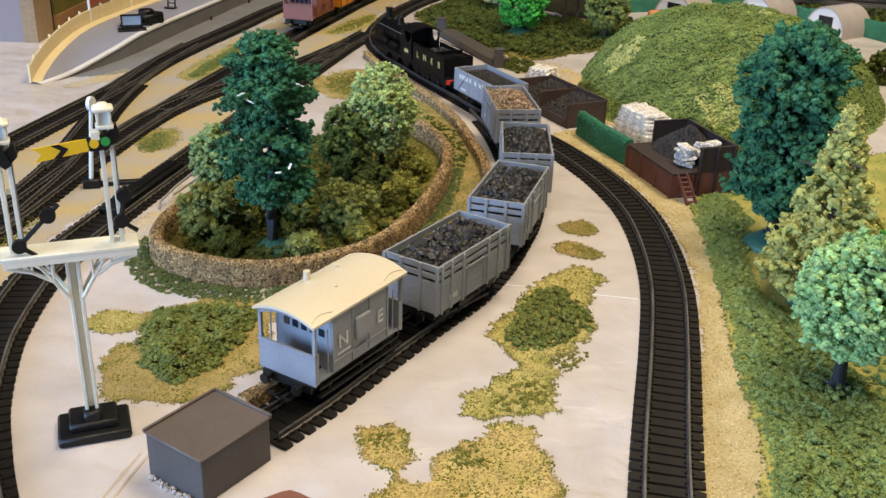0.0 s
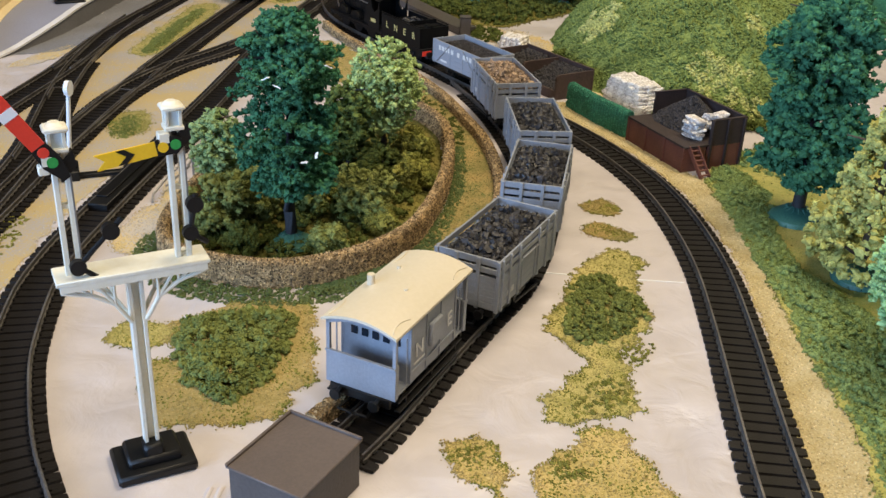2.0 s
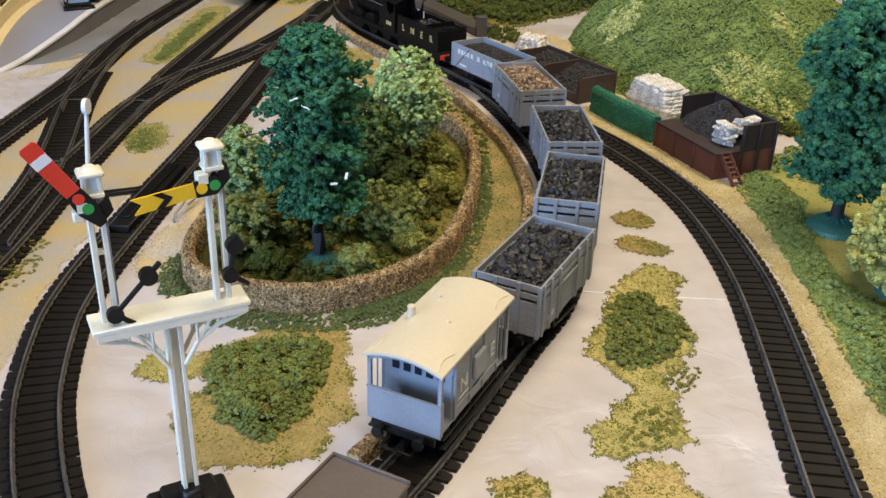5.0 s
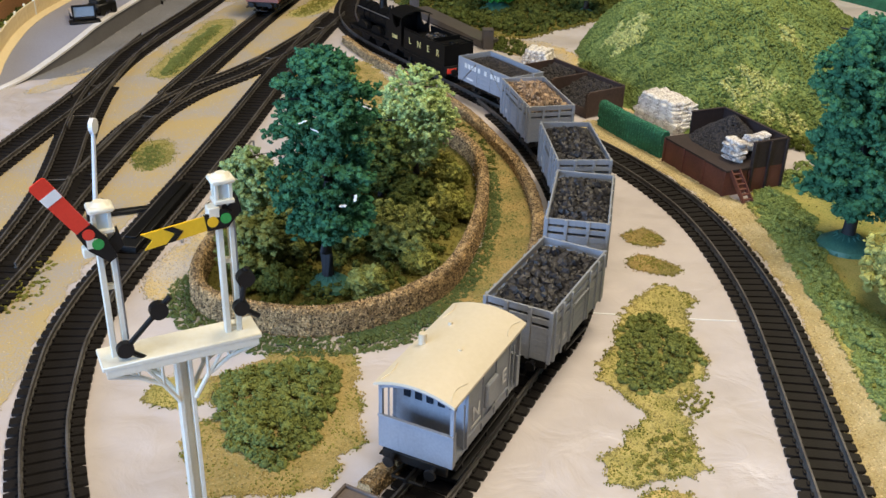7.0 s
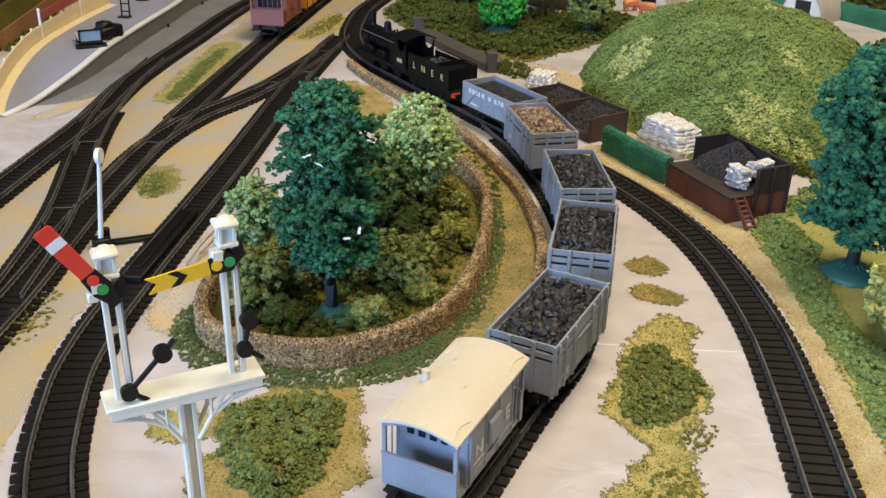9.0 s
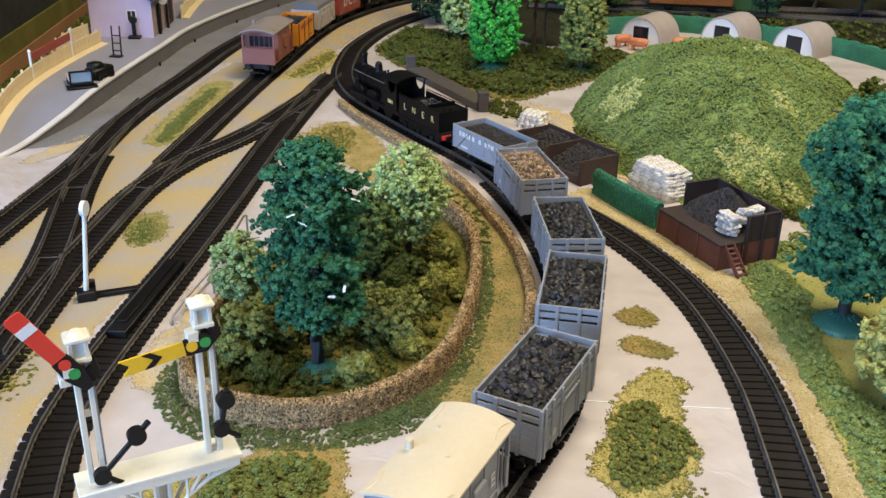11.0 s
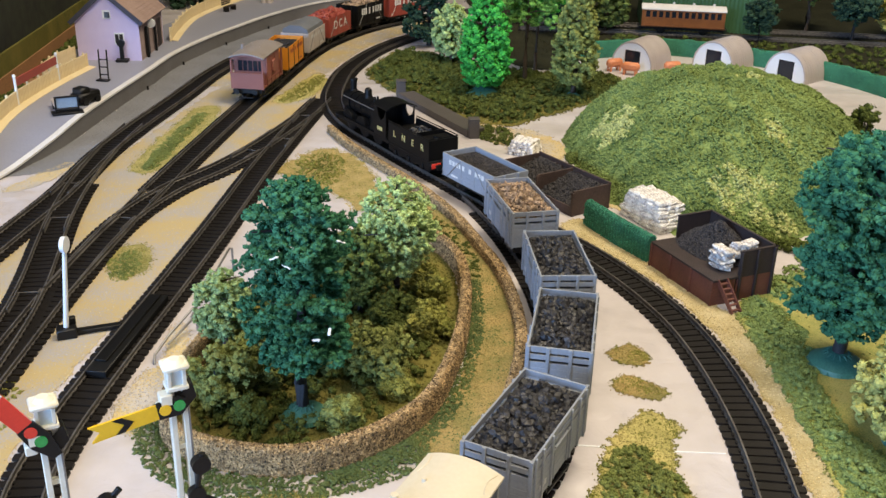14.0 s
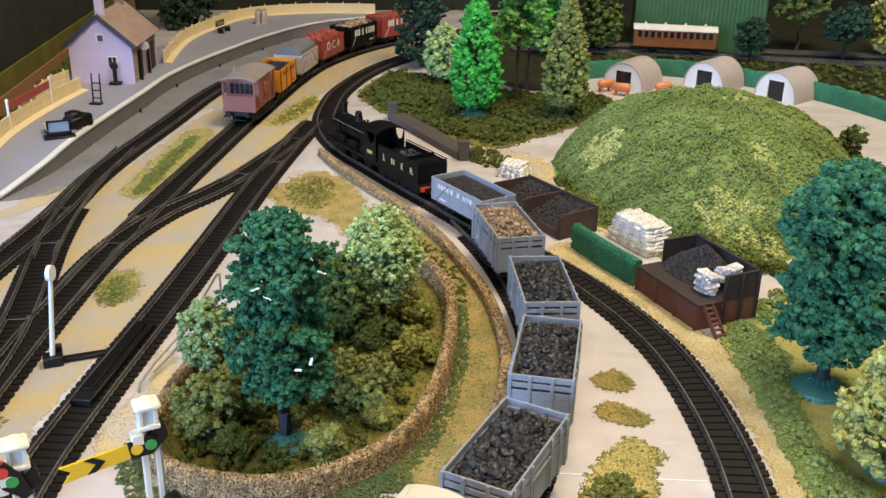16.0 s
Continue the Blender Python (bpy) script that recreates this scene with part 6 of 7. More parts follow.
stack("sack_stack", "large stack of white paper sacks beside the hedge", "sacks", 190, 856, 0, -69, 48, 26, 22, SACK, "sack", 8, 12, (12, 9, 3.0))
stack("sack_stack", "small stack of white sacks on the staithe deck", "sacks", 193, 733, 18.2, 17, 11, 13, 14, SACK, "sack", 6, 2, (9.5, 7, 2.4))
stack("sack_stack", "short row of grey-white sacks inside the bin edge", "sacks", 209, 737, 24.0, 17, 22, 7, 9, SACK, "sack", 5, 2, (9.5, 7, 2.9))
stack("log_stack", "low stack of pale cut logs by the path", "logs", 124, 1026, 0, -35, 26, 22, 13, SACK, "log", 5, 8, (6, 12, 2.8))


def coal_bins(x, y, rz):
    ob = thing("coal_bunker", "sooty two-bay coal bins open to the track", "coal bunker", x, y, 0, rz)
    ob.scale = (1.0, 0.88, 1.08)
    boxes("back_wall", SOOTBROWN, ob, "", ((38, 50, 10), (1.6, 102, 20)), bev=0.2)
    for py in (0, 50, 100):
        boxes("bay_wall", SOOTBROWN, ob, "", ((20, py, 9.5), (37, 1.6, 19)), bev=0.2)
        boxes("bay_post", SOOTBROWN, ob, "", ((1.5, py, 9.0), (2.4, 2.6, 18)), bev=0.2)
    boxes("front_board", SOOTBROWN, ob, "", ((1, 25, 3.5), (1.4, 49, 7)), bev=0.2)
    boxes("front_board", SOOTBROWN, ob, "", ((1, 75, 3.5), (1.4, 49, 7)), bev=0.2)
    for y0 in (25, 75):
        n = 1400
        p = np.column_stack([RNG.uniform(2, 36, n), y0 + RNG.uniform(-23.5, 23.5, n), np.zeros(n)])
        p[:, 2] = 6 + 10 * p[:, 0] / 36 + RNG.uniform(-0.6, 0.8, n)
        v, f = lumps(p, RNG.uniform(0.6, 1.6, n), 1, 0.45)
        raw("coal_heap", v, f, SLACK, ob, "sloping heap of black coal", smooth=False)["kind"] = "stuff"


coal_bins(129, 869, 26)


def hedge(points, thick, high, label, n):
    ob = thing("hedge", label, "hedge", 0, 0)
    q, h = along(points, 3.0)
    a = np.radians(h + 90)
    nn = np.stack([np.cos(a), np.sin(a)], 1)
    prof = [(-thick / 2, 0), (-thick / 2, high * 0.85), (-thick / 4, high), (thick / 4, high), (thick / 2, high * 0.85), (thick / 2, 0)]
    m = len(q)
    wob = np.array([noise.noise(Vector((x * 0.08, y * 0.08, 5))) for x, y in q])
    v = np.concatenate([np.column_stack([q + nn * u, np.full(m, w) + (wob * high * 0.12 if w else 0)]) for u, w in prof])
    f = [[j * m + i, (j + 1) * m + i, (j + 1) * m + i + 1, j * m + i + 1] for i in range(m - 1) for j in range(len(prof) - 1)]
    f += [[j * m for j in range(len(prof))], [j * m + m - 1 for j in range(len(prof))][::-1]]
    raw("hedge_body", v, f, HEDGE, ob)
    i = RNG.integers(0, m, n)
    k = RNG.integers(1, 5, n)
    e = RNG.uniform(0, 1, n)
    p0, p1 = np.array(prof)[k - 1], np.array(prof)[k]
    uw = p0 * (1 - e[:, None]) + p1 * e[:, None]
    v, f = lumps(np.column_stack([q[i] + nn[i] * uw[:, :1], uw[:, 1]]), RNG.uniform(0.4, 0.95, n), 1, 0.4)
    g = raw("leaf_clumps", v, f, HEDGE, ob, smooth=False)
    g["kind"] = "stuff"


hedge([(139, 854), (150, 820), (165, 783)], 7, 19, "clipped dark green hedge beside the curved track", 2600)
hedge([(262, 1402), (330, 1425), (400, 1428), (460, 1392), (500, 1356), (540, 1305), (566, 1250), (586, 1185), (610, 1110)], 9, 21, "long dark green hedge behind the arks", 2600)

# ---- low dock by the far path ----
dock = thing("stone_dock", "low grey loading dock with dark square piers", "loading dock", 0, 0)
bm = bmesh.new()
prism(bm, [(22, 1218), (40, 1226), (96, 1084), (78, 1076)], 0, 7, "z")
part("dock_slab", bm, SHEDGREY, dock)
for px, py in ((26, 1226), (84, 1076)):
    boxes("pier", SHEDGREY, dock, "", ((px, py, 9), (10, 9, 18)), ((px, py, 18.6), (11, 10, 1.4)), bev=0.5)


# ---- platform ----
EDGE = [(-334, 955, 0.6), (-318, 985, 3.5), (-306, 1016, 8.0), (-293, 1055, 13.5), (-284, 1095, 17.5), (-276, 1140, 18), (-262, 1215, 18), (-247, 1290, 18), (-232, 1370, 18), (-206, 1450, 18), (-176, 1522, 18), (-122, 1635, 18), (-57, 1730, 18), (15, 1776, 18), (120, 1806, 18)]
BACK = [(-344, 955, 0.6), (-349, 985, 3.5), (-351, 1016, 8.0), (-351, 1055, 13.5), (-350, 1095, 17.5), (-346, 1150, 18), (-352, 1215, 18), (-356, 1290, 18), (-350, 1390, 18), (-300, 1480, 18), (-262, 1560, 18), (-200, 1740, 18), (-130, 1810, 18), (-40, 1830, 18), (110, 1850, 18)]
plat = thing("platform", "grey station platform with a white edge and ramp", "platform", 0, 0, kind="structure")
e3, b3 = along(EDGE, 10.0)[0], along(BACK, 10.0)[0]
n_ = 120
e3 = np.stack([np.interp(np.linspace(0, 1, n_), np.linspace(0, 1, len(e3)), e3[:, i]) for i in range(3)], 1)
b3 = np.stack([np.interp(np.linspace(0, 1, n_), np.linspace(0, 1, len(b3)), b3[:, i]) for i in range(3)], 1)
tan = np.gradient(e3[:, :2], axis=0)
tan /= np.linalg.norm(tan, axis=1, keepdims=True)
inn = e3.copy()
inn[:, :2] += np.stack([-tan[:, 1], tan[:, 0]], 1) * 5.0


def ribbon(name, rows, material, label=""):
    m = len(rows[0])
    v = np.vstack(rows)
    f = [[j * m + i, j * m + i + 1, (j + 1) * m + i + 1, (j + 1) * m + i] for j in range(len(rows) - 1) for i in range(m - 1)]
    return raw(name, v, f, material, plat, label)


low_e, low_b = e3 * (1, 1, 0), b3 * (1, 1, 0)
ribbon("platform_surface", [inn, b3], PLATGREY, "smooth grey platform surface")
rim = e3 + (0, 0, 0.35)
out = e3.copy()
out[:, :2] -= np.stack([-tan[:, 1], tan[:, 0]], 1) * 1.2
ribbon("white_edge", [out + (0, 0, -1.4), out + (0, 0, 0.35), inn + (0, 0, 0.35), inn], EDGEWHITE, "white painted edging")
ribbon("platform_face", [low_e, e3 + (0, 0, -1.0)], PLATSIDE)
ribbon("platform_back", [b3, low_b], PLATSIDE)
for k in (38, 52, 66, 80):
    boxes("wire_peg", BLACK, plat, "", ((e3[k, 0] + 2.5, e3[k, 1] - 2, 2.2), (2.2, 2.2, 4.4)), bev=0.3)


PALES = {}


def fence(points, high, label, foot=True):
    """A run of cream moulded panel fencing with small post caps."""
    ob = thing("fence", label, "fence", 0, 0)
    q, h = along(points, 26.0)
    q = np.vstack([q, points[-1]])
    for i, (a, b) in enumerate(zip(q, q[1:])):
        a, b = Vector(a), Vector(b)
        d = b - a
        if d.length < 6:
            continue
        side = Vector((-d.y, d.x, 0)).normalized()
        bm = bmesh.new()
        vs = [bm.verts.new(p) for p in (a - side * 0.6, b - side * 0.6, b - side * 0.6 + Vector((0, 0, high)), a - side * 0.6 + Vector((0, 0, high)))]
        f1 = bm.faces.new(vs)
        ex = bmesh.ops.extrude_face_region(bm, geom=[f1])["geom"]
        bmesh.ops.translate(bm, vec=side * 1.2, verts=[g for g in ex if isinstance(g, bmesh.types.BMVert)])
        bmesh.ops.recalc_face_normals(bm, faces=bm.faces)
        part("fence_panel", bm, CREAM, ob)
        n = int(d.length // 3.2)
        for k in range(n):
            p = a + d * ((k + 0.5) / n) - side * 0.9 + Vector((0, 0, high / 2))
            if high not in PALES:
                PALES[high] = boxes("pale", CREAM, ob, "", ((0, 0, 0), (1.9, 0.7, high - 0.6)))
                s = PALES[high]
            else:
                s = new("pale", PALES[high].data)
                s.parent = ob
            s.matrix_basis = pose(p.x * MM, p.y * MM, p.z * MM, 0, 0, math.degrees(math.atan2(d.y, d.x)))
        bm = bmesh.new()
        box(bm, a + Vector((0, 0, (high + 2.5) / 2)), (2.0, 2.0, high + 2.5), bev=0.3)
        part("fence_post", bm, CREAM, ob)
        if foot:
            bm = bmesh.new()
            vs = [bm.verts.new(p) for p in (a + Vector((0, 0, 1.6)) - side, b + Vector((0, 0, 1.6)) - side, b - side * 9 + Vector((0, 0, 0.5)), a - side * 9 + Vector((0, 0, 0.5)))]
            bm.faces.new(vs)
            vs2 = [bm.verts.new(v.co - Vector((0, 0, 0.45))) for v in vs]
            for k in range(4):
                bm.faces.new((vs[k], vs2[k], vs2[(k + 1) % 4], vs[(k + 1) % 4]))
            bmesh.ops.recalc_face_normals(bm, faces=bm.faces)
            part("fence_foot", bm, CREAM, ob, "sloping yellow-cream footing")
    return ob


fence([(-344, 957, 0.6), (-350, 990, 4), (-352, 1020, 8.5), (-352, 1055, 13.5), (-350, 1097, 17.5), (-346, 1150, 18), (-334, 1225, 18), (-317, 1300, 18)], 15, "cream moulded platform fence sweeping down the ramp")
fence([(-352, 1250, 18), (-349, 1300, 18), (-338, 1336, 18)], 15, "short cream fence beside the station house", False)
fence([(-246, 1436, 18), (-244, 1520, 18), (-236, 1600, 18), (-205, 1700, 18), (-170, 1772, 18), (-120, 1806, 18), (-48, 1823, 18), (43, 1818, 18)], 15, "cream platform fence along the far end")


# ---- station house ----
def station_house(x, y, z, rz):
    ob = thing("station_house", "small white gabled station house tinted lilac for window light, with a tiled roof", "building", x, y, z, rz)
    W, D, E, A = 71.0, 104.0, 45.0, 76.0
    gable = [(0, 0), (W, 0), (W, E), (W / 2, A), (0, E)]
    for yy in (0.0, D - 2):
        bm = bmesh.new()
        prism(bm, gable, yy, yy + 2)
        part("gable_wall", bm, PALEWALL, ob, "white rendered gable with lilac window light in its colour")
    for xx, mtl in ((0.0, PALEWALL), (W - 2, BRICKWALL)):
        boxes("side_wall", mtl, ob, "", ((xx + 1, D / 2, E / 2), (2, D - 4.2, E)))
    sl = math.hypot(W / 2 + 5, (A - E) * (W / 2 + 5) / (W / 2))
    ang = math.degrees(math.atan2(A - E, W / 2))
    for s in (-1, 1):
        rows = 12
        for k in range(rows):
            bm = bmesh.new()
            u = (k + 0.5) / rows * sl
            c = Vector((W / 2 + s * u * math.cos(radians(ang)), D / 2, A + 1.5 - u * math.sin(radians(ang)) + 0.4))
            box(bm, c, (1, 1, 1), m=Matrix.Translation(c) @ Matrix.Rotation(radians(s * (ang - 3)), 4, "Y") @ Matrix.Diagonal((sl / rows + 1.0, D + 7, 0.9, 1)))
            part("tile_course", bm, TILE, ob, "pinkish-brown course of roof tiles")
        for yy in (-3.4, D + 3.0):
            a, b = Vector((W / 2, yy, A + 1)), Vector((W / 2 + s * (W / 2 + 5), yy, A + 1 - (A - E) * (W / 2 + 5) / (W / 2)))
            bm = bmesh.new()
            box(bm, (0, 0, 0), (1, 1, 1), m=Matrix.Translation((a + b) / 2) @ Matrix.Rotation(radians(s * ang), 4, "Y") @ Matrix.Diagonal(((b - a).length, 1.4, 5.0, 1)))
            part("bargeboard", bm, SLATE, ob, "dark blue bargeboard")
    boxes("chimney", PALEWALL, ob, "", ((W / 2, 14, A + 7), (9, 9, 24)), ((W / 2, 14, A + 19.6), (11, 11, 2)), bev=0.3)
    boxes("chimney", BRICKWALL, ob, "", ((W / 2, D - 14, A + 7), (9, 9, 22)), bev=0.3)
    win = boxes("window", WHITE, ob, "", ((W / 2 + 1, -0.4, 52), (9, 1.2, 9.5)), bev=0.2)
    boxes("pane", GLASS, win, "", ((W / 2 + 1.8, -0.9, 51.6), (6, 0.8, 6.5)))
    low = boxes("window", WHITE, ob, "", ((W * 0.68, -0.4, 25), (11, 1.2, 13)), bev=0.2)
    for k in (-1, 1):
        boxes("pane", GLASS, low, "", ((W * 0.68 + k * 2.4, -0.9, 25), (4.0, 0.8, 10.5)))
    boxes("door", DARKTIMBER, ob, "", ((W + 0.3, 30, 17), (1.2, 16, 33)), bev=0.2)
    boxes("door", DARKTIMBER, ob, "", ((W + 0.3, 84, 17), (1.2, 16, 33)), bev=0.2)
    for yy in (20, 56):
        boxes("canopy_post", BLACK, ob, "", ((W + 3, yy, 18), (3, 3, 36)), bev=0.3)
    bm = bmesh.new()
    rod(bm, (W, 40, 36), (W + 4, 40, 36), 1.0)
    rod(bm, (W + 4, 36, 36), (W + 4, 39, 36), 5.2, seg=20)
    part("clock", bm, WHITE, ob, "round white platform clock")


station_house(-334, 1334, 18, -5.5)

# ---- things on the platform ----
board = thing("station_nameboard", "maroon nameboard on two white posts", "sign", 0, 0)
for px, py in ((-347, 1136), (-332, 1232)):
    bm = bmesh.new()
    rod(bm, (px, py, 18), (px, py, 47), 1.3, 1.2, 10)
    rod(bm, (px, py, 47), (px, py, 49), 1.8, 0.8, 10)
    part("sign_post", bm, WHITE, board)
bm = bmesh.new()
box(bm, (-339.5, 1184, 41), (1.6, 93, 8), rz=-9, bev=0.3)
part("sign_board", bm, REDBODY, board, "blank maroon board")

cart = thing("luggage_trolley", "grey and black platform trolley with blue end frame", "trolley", -300, 1122, 18, 20)
boxes("bed", ARKTIN, cart, "", ((0, 3, 7), (22, 30, 2)), bev=0.4)
boxes("end_frame", BLACK, cart, "", ((-10, -13, 9), (1.6, 1.6, 15)), ((10, -13, 9), (1.6, 1.6, 15)), ((0, -13, 16), (21.6, 1.6, 1.6)), ((0, -13, 4), (21.6, 1.6, 1.6)), bev=0.2)
boxes("end_board", BLUEGREY, cart, "pale blue board", ((0, -12.6, 10.5), (18.6, 0.8, 9.6)), bev=0.2)
boxes("foot", BLACK, cart, "", ((0, -12, 1), (28, 12, 2)), bev=0.5)
for s in (-1, 1):
    bm = bmesh.new()
    rod(bm, (s * 9, 8, 4), (s * 11, 8, 4), 4, seg=16)
    part("wheel", bm, BLACK, cart)
car = thing("toy_motor", "small black platform tractor beside the trolley", "tractor", -287, 1148, 18, 60)
boxes("body", BLACK, car, "", ((0, 0, 7), (28, 15, 9)), ((-5, 0, 13), (13, 13, 7)), bev=1.8)
for s in (-1, 1):
    for px in (-8, 8):
        bm = bmesh.new()
        rod(bm, (px, s * 6.5, 3.6), (px, s * 8.5, 3.6), 3.6, seg=14)
        part("wheel", bm, BLACK, car)
truck = thing("sack_truck", "upright dark sack truck on the platform", "sack truck", -287, 1237, 18, -15)
for s in (-1, 1):
    bm = bmesh.new()
    rod(bm, (s * 4.5, 0, 1), (s * 4.5, 2, 32), 0.9, 0.8, 8)
    part("rail", bm, BLACK, truck)
for z in (6, 14, 22):
    boxes("rung", BLACK, truck, "", ((0, 0.8, z), (9, 1.0, 1.2)), bev=0.2)
boxes("toe_plate", BLACK, truck, "", ((0, -3, 1), (13, 8, 1.4)), bev=0.3)
scale_ = thing("weighing_machine", "black platform weighing machine by the gable", "weighing machine", -284, 1324, 18, 0)
boxes("base", BLACK, scale_, "", ((0, 0, 1.5), (14, 10, 3)), bev=0.5)
boxes("column", BLACK, scale_, "", ((0, 0, 10), (4, 4, 16)), bev=0.5)
bm = bmesh.new()
rod(bm, (0, -2.0, 21), (0, 2.0, 21), 4.2, seg=16)
part("dial", bm, BLACK, scale_)
seat = thing("platform_bench", "dark brown slatted platform bench", "bench", -190, 1648, 18, 68)
for k in range(3):
    boxes("slat", DARKTIMBER, seat, "", ((0, -2 + 3 * k, 7), (26, 2.2, 1)), ((0, 7, 10 + 3 * k), (26, 1, 2.2)), bev=0.2)
for s in (-1, 1):
    boxes("leg", BLACK, seat, "", ((s * 11, 1, 3.4), (1.6, 9, 6.8)), bev=0.3)
for k in range(4):
    c = thing("milk_churn", "silver-grey milk churn on the platform", "milk churn", -146 + 7.6 * (k % 2) + k, 1716 + 8.5 * (k // 2), 18, 0, "milk churns")
    bm = bmesh.new()
    rod(bm, (0, 0, 0), (0, 0, 16), 3.9, 3.7, 14)
    rod(bm, (0, 0, 16), (0, 0, 20), 3.7, 2.0, 14)
    rod(bm, (0, 0, 20), (0, 0, 22), 2.8, 2.8, 14)
    part("churn_body", bm, ARKTIN, c)


# ---- pig arks ----
def ark(x, y, rz):
    ob = thing("pig_ark", "pale half-round corrugated ark with a dark doorway", "animal shelter", x, y, 0, rz, "arks behind the hill")
    R, Hh, Ln = 28.0, 35.0, 56.0
    a = np.linspace(0, math.pi, 19)
    outer = [(R * math.cos(t), Hh * math.sin(t) ** 0.9 if 0 < t < math.pi else 0) for t in a]
    inner = [(u * 0.95, w * 0.95) for u, w in outer]
    bm = bmesh.new()
    prism(bm, outer + inner[::-1], 0, Ln)
    part("shell", bm, ARKTIN, ob)
    for k in range(10):
        yy = 3 + k * 5.4
        bm = bmesh.new()
        prism(bm, [(u * 1.012, w * 1.012) for u, w in outer] + [(u * 0.96, w * 0.96) for u, w in outer][::-1], yy, yy + 1.6)
        part("rib", bm, ARKTIN, ob)
    bm = bmesh.new()
    dw, dh = 10.5, 24.0
    prism(bm, [p for p in inner if p[0] > dw] + [(dw, 31), (dw, 0)], 1.0, 2.2)
    prism(bm, [p for p in inner if p[0] < -dw][::-1] + [(-dw, 31), (-dw, 0)], 1.0, 2.2)
    prism(bm, [(dw, dh), (dw, 31), (0, 33.2), (-dw, 31), (-dw, dh)], 1.0, 2.2)
    part("front_wall", bm, WHITE, ob, "bluish-white front wall")
    # A near-black panel fills the opening in place of its inner shade.
    boxes("doorway", GLASS, ob, "dark panel painting the shade inside the doorway", ((0, 3.2, 12.4), (21, 1.0, 24.6)))
    bm = bmesh.new()
    prism(bm, inner, Ln - 2, Ln - 1)
    part("rear_wall", bm, ARKTIN, ob)


ark(320, 1346, -44)
ark(424, 1346, -50)
ark(492, 1288, -56)
for px, py, pz, rz in ((298, 1343, 0, 20), (312, 1322, 0, -30), (366, 1326, 0, 10)):
    p_ = thing("toy_figure", "plain orange moulded toy shape on the paper", "toy", px, py, pz, rz)
    bm = bmesh.new()
    box(bm, (0, 0, 10), (22, 10, 10), bev=3.0)
    for sx in (-7, 7):
        for sy in (-3, 3):
            rod(bm, (sx, sy, 0), (sx, sy, 7), 1.4, 1.6, 8)
    part("toy_body", bm, ORANGETOY, p_)


# ---- green shed and teak coach behind the hedge ----
def tin_shed(x, y, rz):
    ob = thing("tin_shed", "large green corrugated tin shed", "shed", x, y, 0, rz)
    bm = bmesh.new()
    W, D, E = 188.0, 130.0, 96.0
    n = 62
    line = [(W * i / n, 0.0 if i % 2 else 1.3) for i in range(n + 1)]
    prism(bm, line + [(W, 3), (0, 3)], 0, E, "z")
    part("front_wall", bm, GREENTIN, ob, "vertically corrugated green front")
    boxes("side_wall", GREENTIN, ob, "", ((W - 1, D / 2 + 2, E / 2), (2, D, E)))
    boxes("side_wall", GREENTIN, ob, "", ((1, D / 2 + 2, E / 2), (2, D, E)))
    boxes("roof", ARKTIN, ob, "pale tin roof", ((W / 2, D / 2, E + 1.5), (W + 8, D + 12, 3)), bev=0.5)


tin_shed(412, 1606, -15.5)


def coach(x, y, rz):
    ob = thing("railway_coach", "varnished teak four-wheeled coach with a white roof", "railway coach", x, y, 0, rz)
    running_gear(ob, 57, 60, 30)
    boxes("body", TEAK, ob, "", ((0, 0, 27), (116, 31, 24)), bev=0.5)
    for s in (-1, 1):
        for k in range(12):
            boxes("window", GLASS, ob, "dark window pane", ((-49.5 + 9 * k, s * 15.5, 33), (5.6, 0.6, 8.5)))
        boxes("waist_panel", TEAK, ob, "", ((0, s * 15.7, 27.6), (116, 0.5, 1.0)), ((0, s * 15.7, 17), (116, 0.5, 1.0)))
    bm = bmesh.new()
    prism(bm, arc(33, 39, 5) + arc(33, 40.2, 5)[::-1], -59, 59, "x")
    part("roof", bm, EDGEWHITE, ob, "arched white roof")
    for k in range(4):
        bm = bmesh.new()
        rod(bm, (-42 + 28 * k, 0, 44), (-42 + 28 * k, 0, 48), 2, 1.6)
        part("roof_vent", bm, EDGEWHITE, ob)


px, py, a = at_track(far_q, far_h, 458, 1548)
coach(px, py, a)
foam("verge_foliage", [(270, 1450), (380, 1470), (480, 1430), (540, 1370), (600, 1270), (660, 1160), (900, 1200), (900, 1420), (700, 1465), (520, 1515), (380, 1550), (270, 1570)], FLOCK_SHADE, "dark flock bank behind the far hedge", 2000, (2.0, 4.5), 5, 6)
tree("round_tree", 556, 1512, 1, 62, 26, DARKLEAF, BARK, "dark blue-green round far tree", 0.15, 90, 18, (1.2, 2.6))
tree("round_tree", 690, 1500, 1, 82, 34, DARKLEAF, BARK, "dark teal ball-shaped far tree", 0.3, 110, 20, (1.3, 2.8))
tree("spreading_tree", 655, 1570, 1, 150, 46, MOSS, BARKBROWN, "tall shaded grey-green far tree", 0.4, 36, 40, (1.8, 3.4))
tree("poplar", 772, 1530, 1, 140, 30, YELLOWGREEN, BARKBROWN, "olive-yellow poplar beside the far track", 0.08, 50, 40, (1.6, 3.2))
tree("round_tree", 770, 1440, 1, 100, 34, SAGE, BARKBROWN, "pale green round far tree", 0.2, 110, 20, (1.3, 2.8))
tree("poplar", 352, 1580, 1, 120, 32, MOSS, BARKBROWN, "dull olive far poplar", 0.1, 50, 40, (1.6, 3.2))
tree("spreading_tree", 290, 1560, 1, 130, 46, DARKLEAF, BARK, "dark shaded far tree", 0.2, 44, 40, (1.8, 3.4))
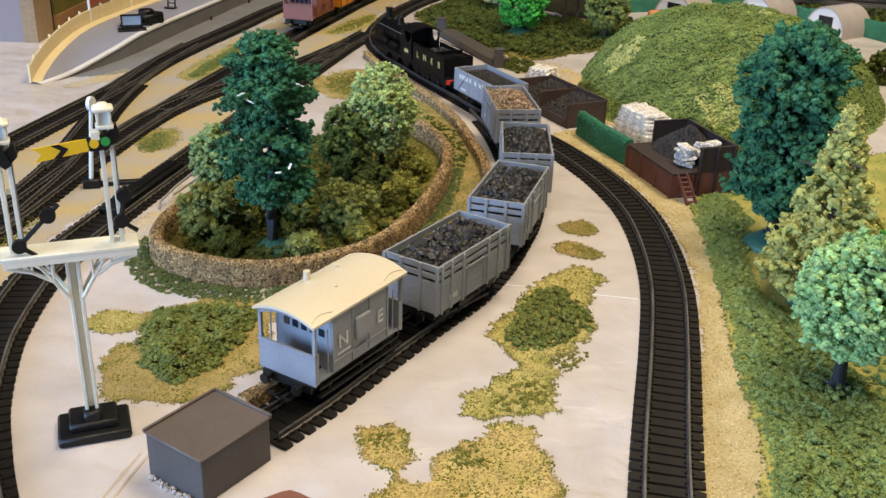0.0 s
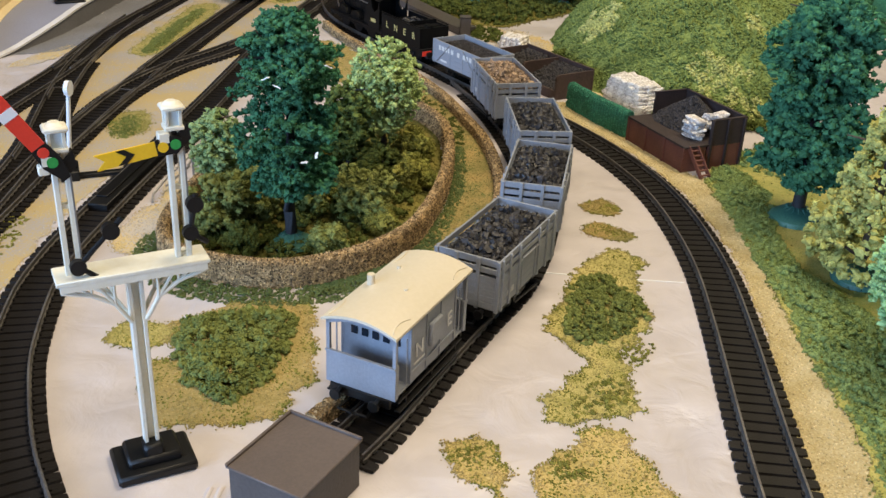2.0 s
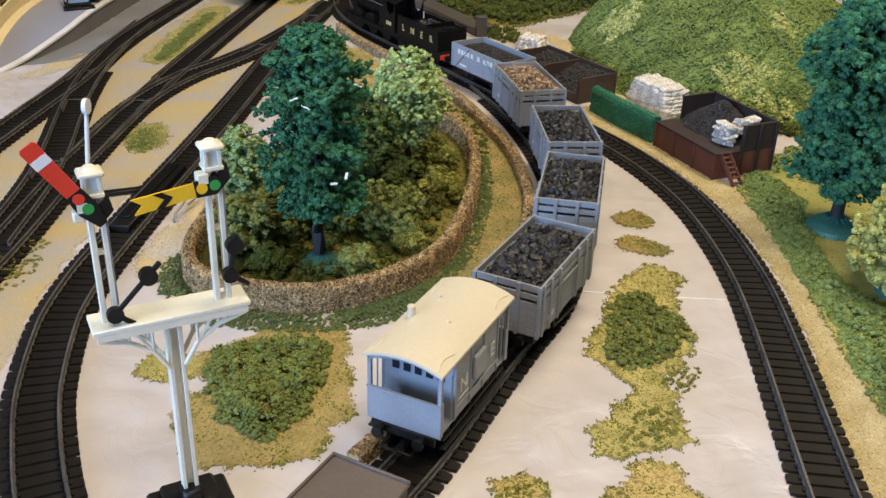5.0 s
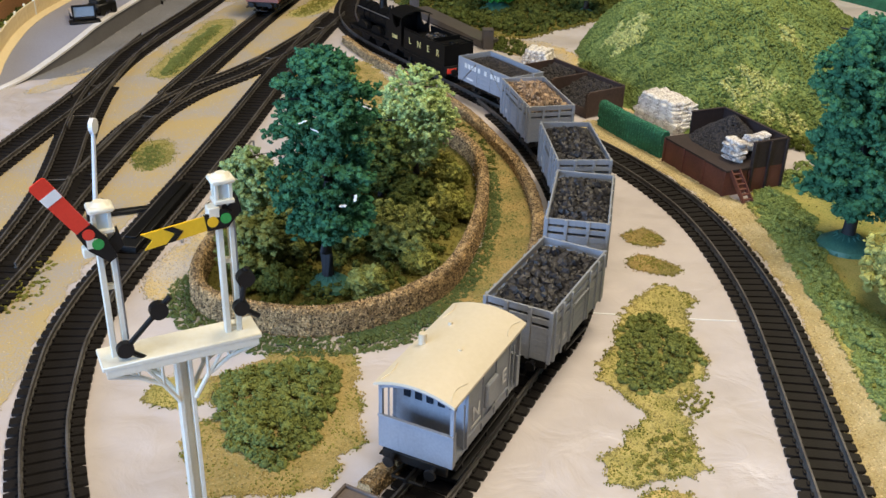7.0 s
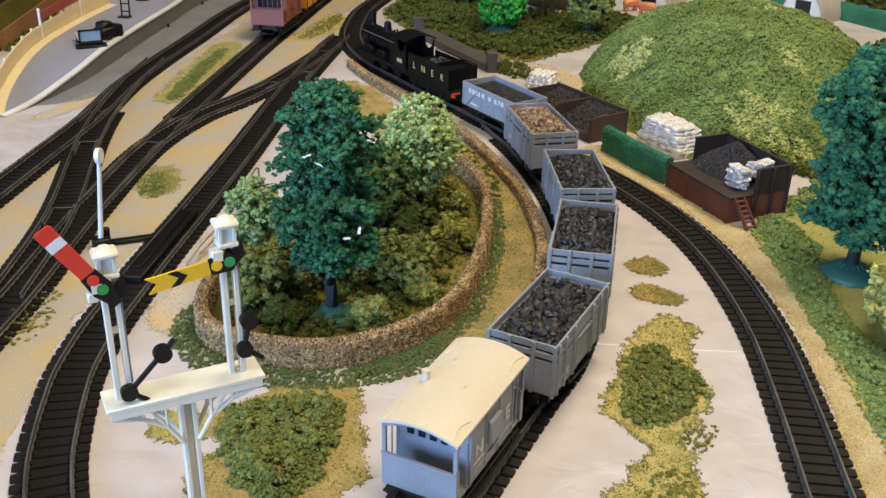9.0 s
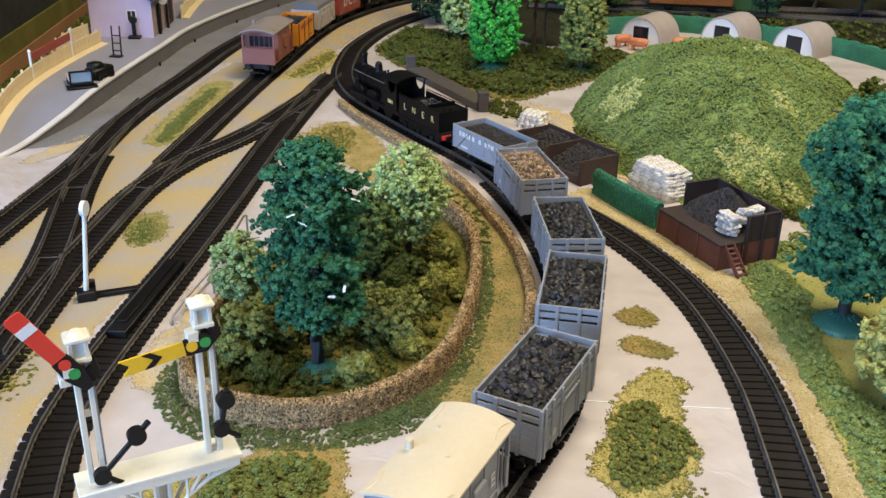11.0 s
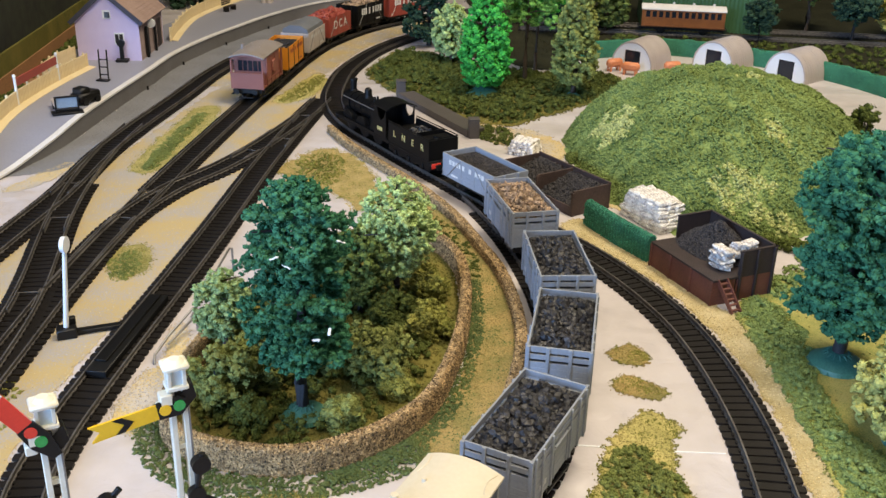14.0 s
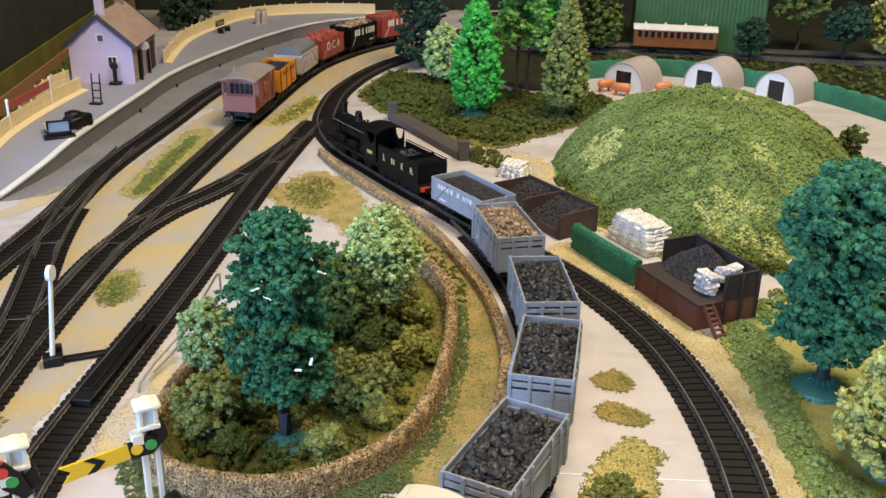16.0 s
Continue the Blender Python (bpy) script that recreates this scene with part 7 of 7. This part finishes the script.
tree("spreading_tree", -260, 1800, 1, 150, 60, DARKLEAF, BARK, "very dark tree behind the platform fence", 0.1, 50, 40, (2.0, 4.0))
bush(466, 1054, 0, 15, 36, FLOCK_SHADE, "dark green pointed bush behind the hill", 1600, (1.0, 2.0))

# ---- shunting disc, sprung box and handrails near the left track ----
disc = thing("ground_disc", "white-posted disc signal on a black base", "railway signal", -206, 704, 0, 15)
boxes("base", BLACK, disc, "", ((0, 0, 3.2), (11, 9, 6.4)), ((3, 4, 6), (5, 4, 9)), bev=0.7)
boxes("base_arm", BLACK, disc, "", ((17, 1, 2.0), (26, 5, 2.4)), bev=0.4)
bm = bmesh.new()
rod(bm, (0, 0, 6), (5.0, 0, 54), 1.5, 1.2, 10)
part("post", bm, WHITE, disc)
bm = bmesh.new()
rod(bm, (4.2, 0.5, 57), (6.4, -0.5, 57), 4.6, seg=22)
part("disc", bm, WHITE, disc)
ramp = thing("uncoupling_ramp", "glossy black plastic ramp between the rails", "uncoupling ramp", -170, 699, 0, -12.5)
boxes("ramp_bed", BLACK, ramp, "", ((0, 0, 3.6), (11.6, 92, 4.0)), bev=0.5)
boxes("ramp_plate", LOCOBLACK, ramp, "", ((-1.5, 4, 6.2), (7, 80, 1.2)), bev=0.3)
rail_ = thing("handrail", "bent grey wire handrail above the wall", "handrail", 0, 0)
for pts in ([(-152, 668, 0), (-152, 672, 4), (-146, 684, 9), (-134, 704, 16), (-133, 706, 15), (-133, 706, 0)], [(-137, 712, 6), (-128, 755, 12), (-121, 790, 15), (-119.5, 793, 14), (-119.5, 793, 0)], [(-146, 682, 5), (-135, 704, 9)]):
    bm = bmesh.new()
    tube(bm, pts, 0.75)
    part("rail_bar", bm, STEELGREY, rail_)
for x, y, z in ((-79, 583, 100), (-74, 580, 97), (-50, 590, 104), (-56, 588, 60), (-62, 586, 57)):
    s_ = thing("paper_scrap", "small white curled scrap caught in the tree", "scrap", x, y, z, RNG.uniform(0, 180))
    s_.rotation_euler = (RNG.uniform(-0.6, 0.6), RNG.uniform(-0.6, 0.6), RNG.uniform(0, 3))
    s_.scale = (0.8, 0.6, 0.8)
    bm = bmesh.new()
    prism(bm, [(-2.6, 0), (-0.8, 0.7), (1.8, 0.4), (2.6, 0.9), (2.4, 0.3), (0.6, -0.1), (-1, 0.1), (-2.4, -0.5)], -1.2, 1.2)
    part("scrap_sheet", bm, WHITE, s_)
tree("round_tree", 262, 392, 1, 90, 28, MINT, BARK, "mint-green tree on a teal base past the bank", 0.4, 60, 20, (0.8, 1.6), 16)

foam("undergrowth", [(-388, 1180), (-387, 1300), (-378, 1420), (-350, 1540), (-310, 1640), (-360, 1640), (-388, 1500), (-394, 1300), (-394, 1180)], FLOCK_SHADE, "dark scrub below the dark backboard", 1200, (2.0, 4.5), 12, 2)
# ---- backdrops ----
# Slab added so that the view past the board's far edge stays dark.
slab("backdrop_1", -620, 1960, -18, 1150, 1990, 700, DARKBACK, "plain dark slab added to fill the background behind the layout", "backdrop")
bm = bmesh.new()
prism(bm, [(-408, 1165), (-398, 1165), (-375, 1960), (-400, 1960)], -18, 520, "z")
tagged(part("backdrop_2", bm, DARKBACK, smooth=False), "dark board behind the station", "backdrop", kind="structure")
for z0, z1, d, mtl, lab in ((-18, 20, 5, BROWNEARTH, "brown board at the foot of the dark backboard"), (20, 42, 3, OLIVEGROUND, "olive painted strip low on the dark backboard")):
    bm = bmesh.new()
    prism(bm, [(-398, 1167), (-398 + d, 1167), (-375 + d, 1958), (-375, 1958)], z0, z1, "z")
    tagged(part("trim", bm, mtl, smooth=False), lab, "board", kind="structure")
slab("wall_inner", -520, 1120, -200, -412, 1165, 330, ROOMWALL, "pale lilac wall beside the platform end", "wall")
slab("trim", -412, 1118, -18, -398, 1163, 330, WOODEDGE, "brown wooden edge of the opening", "trim")
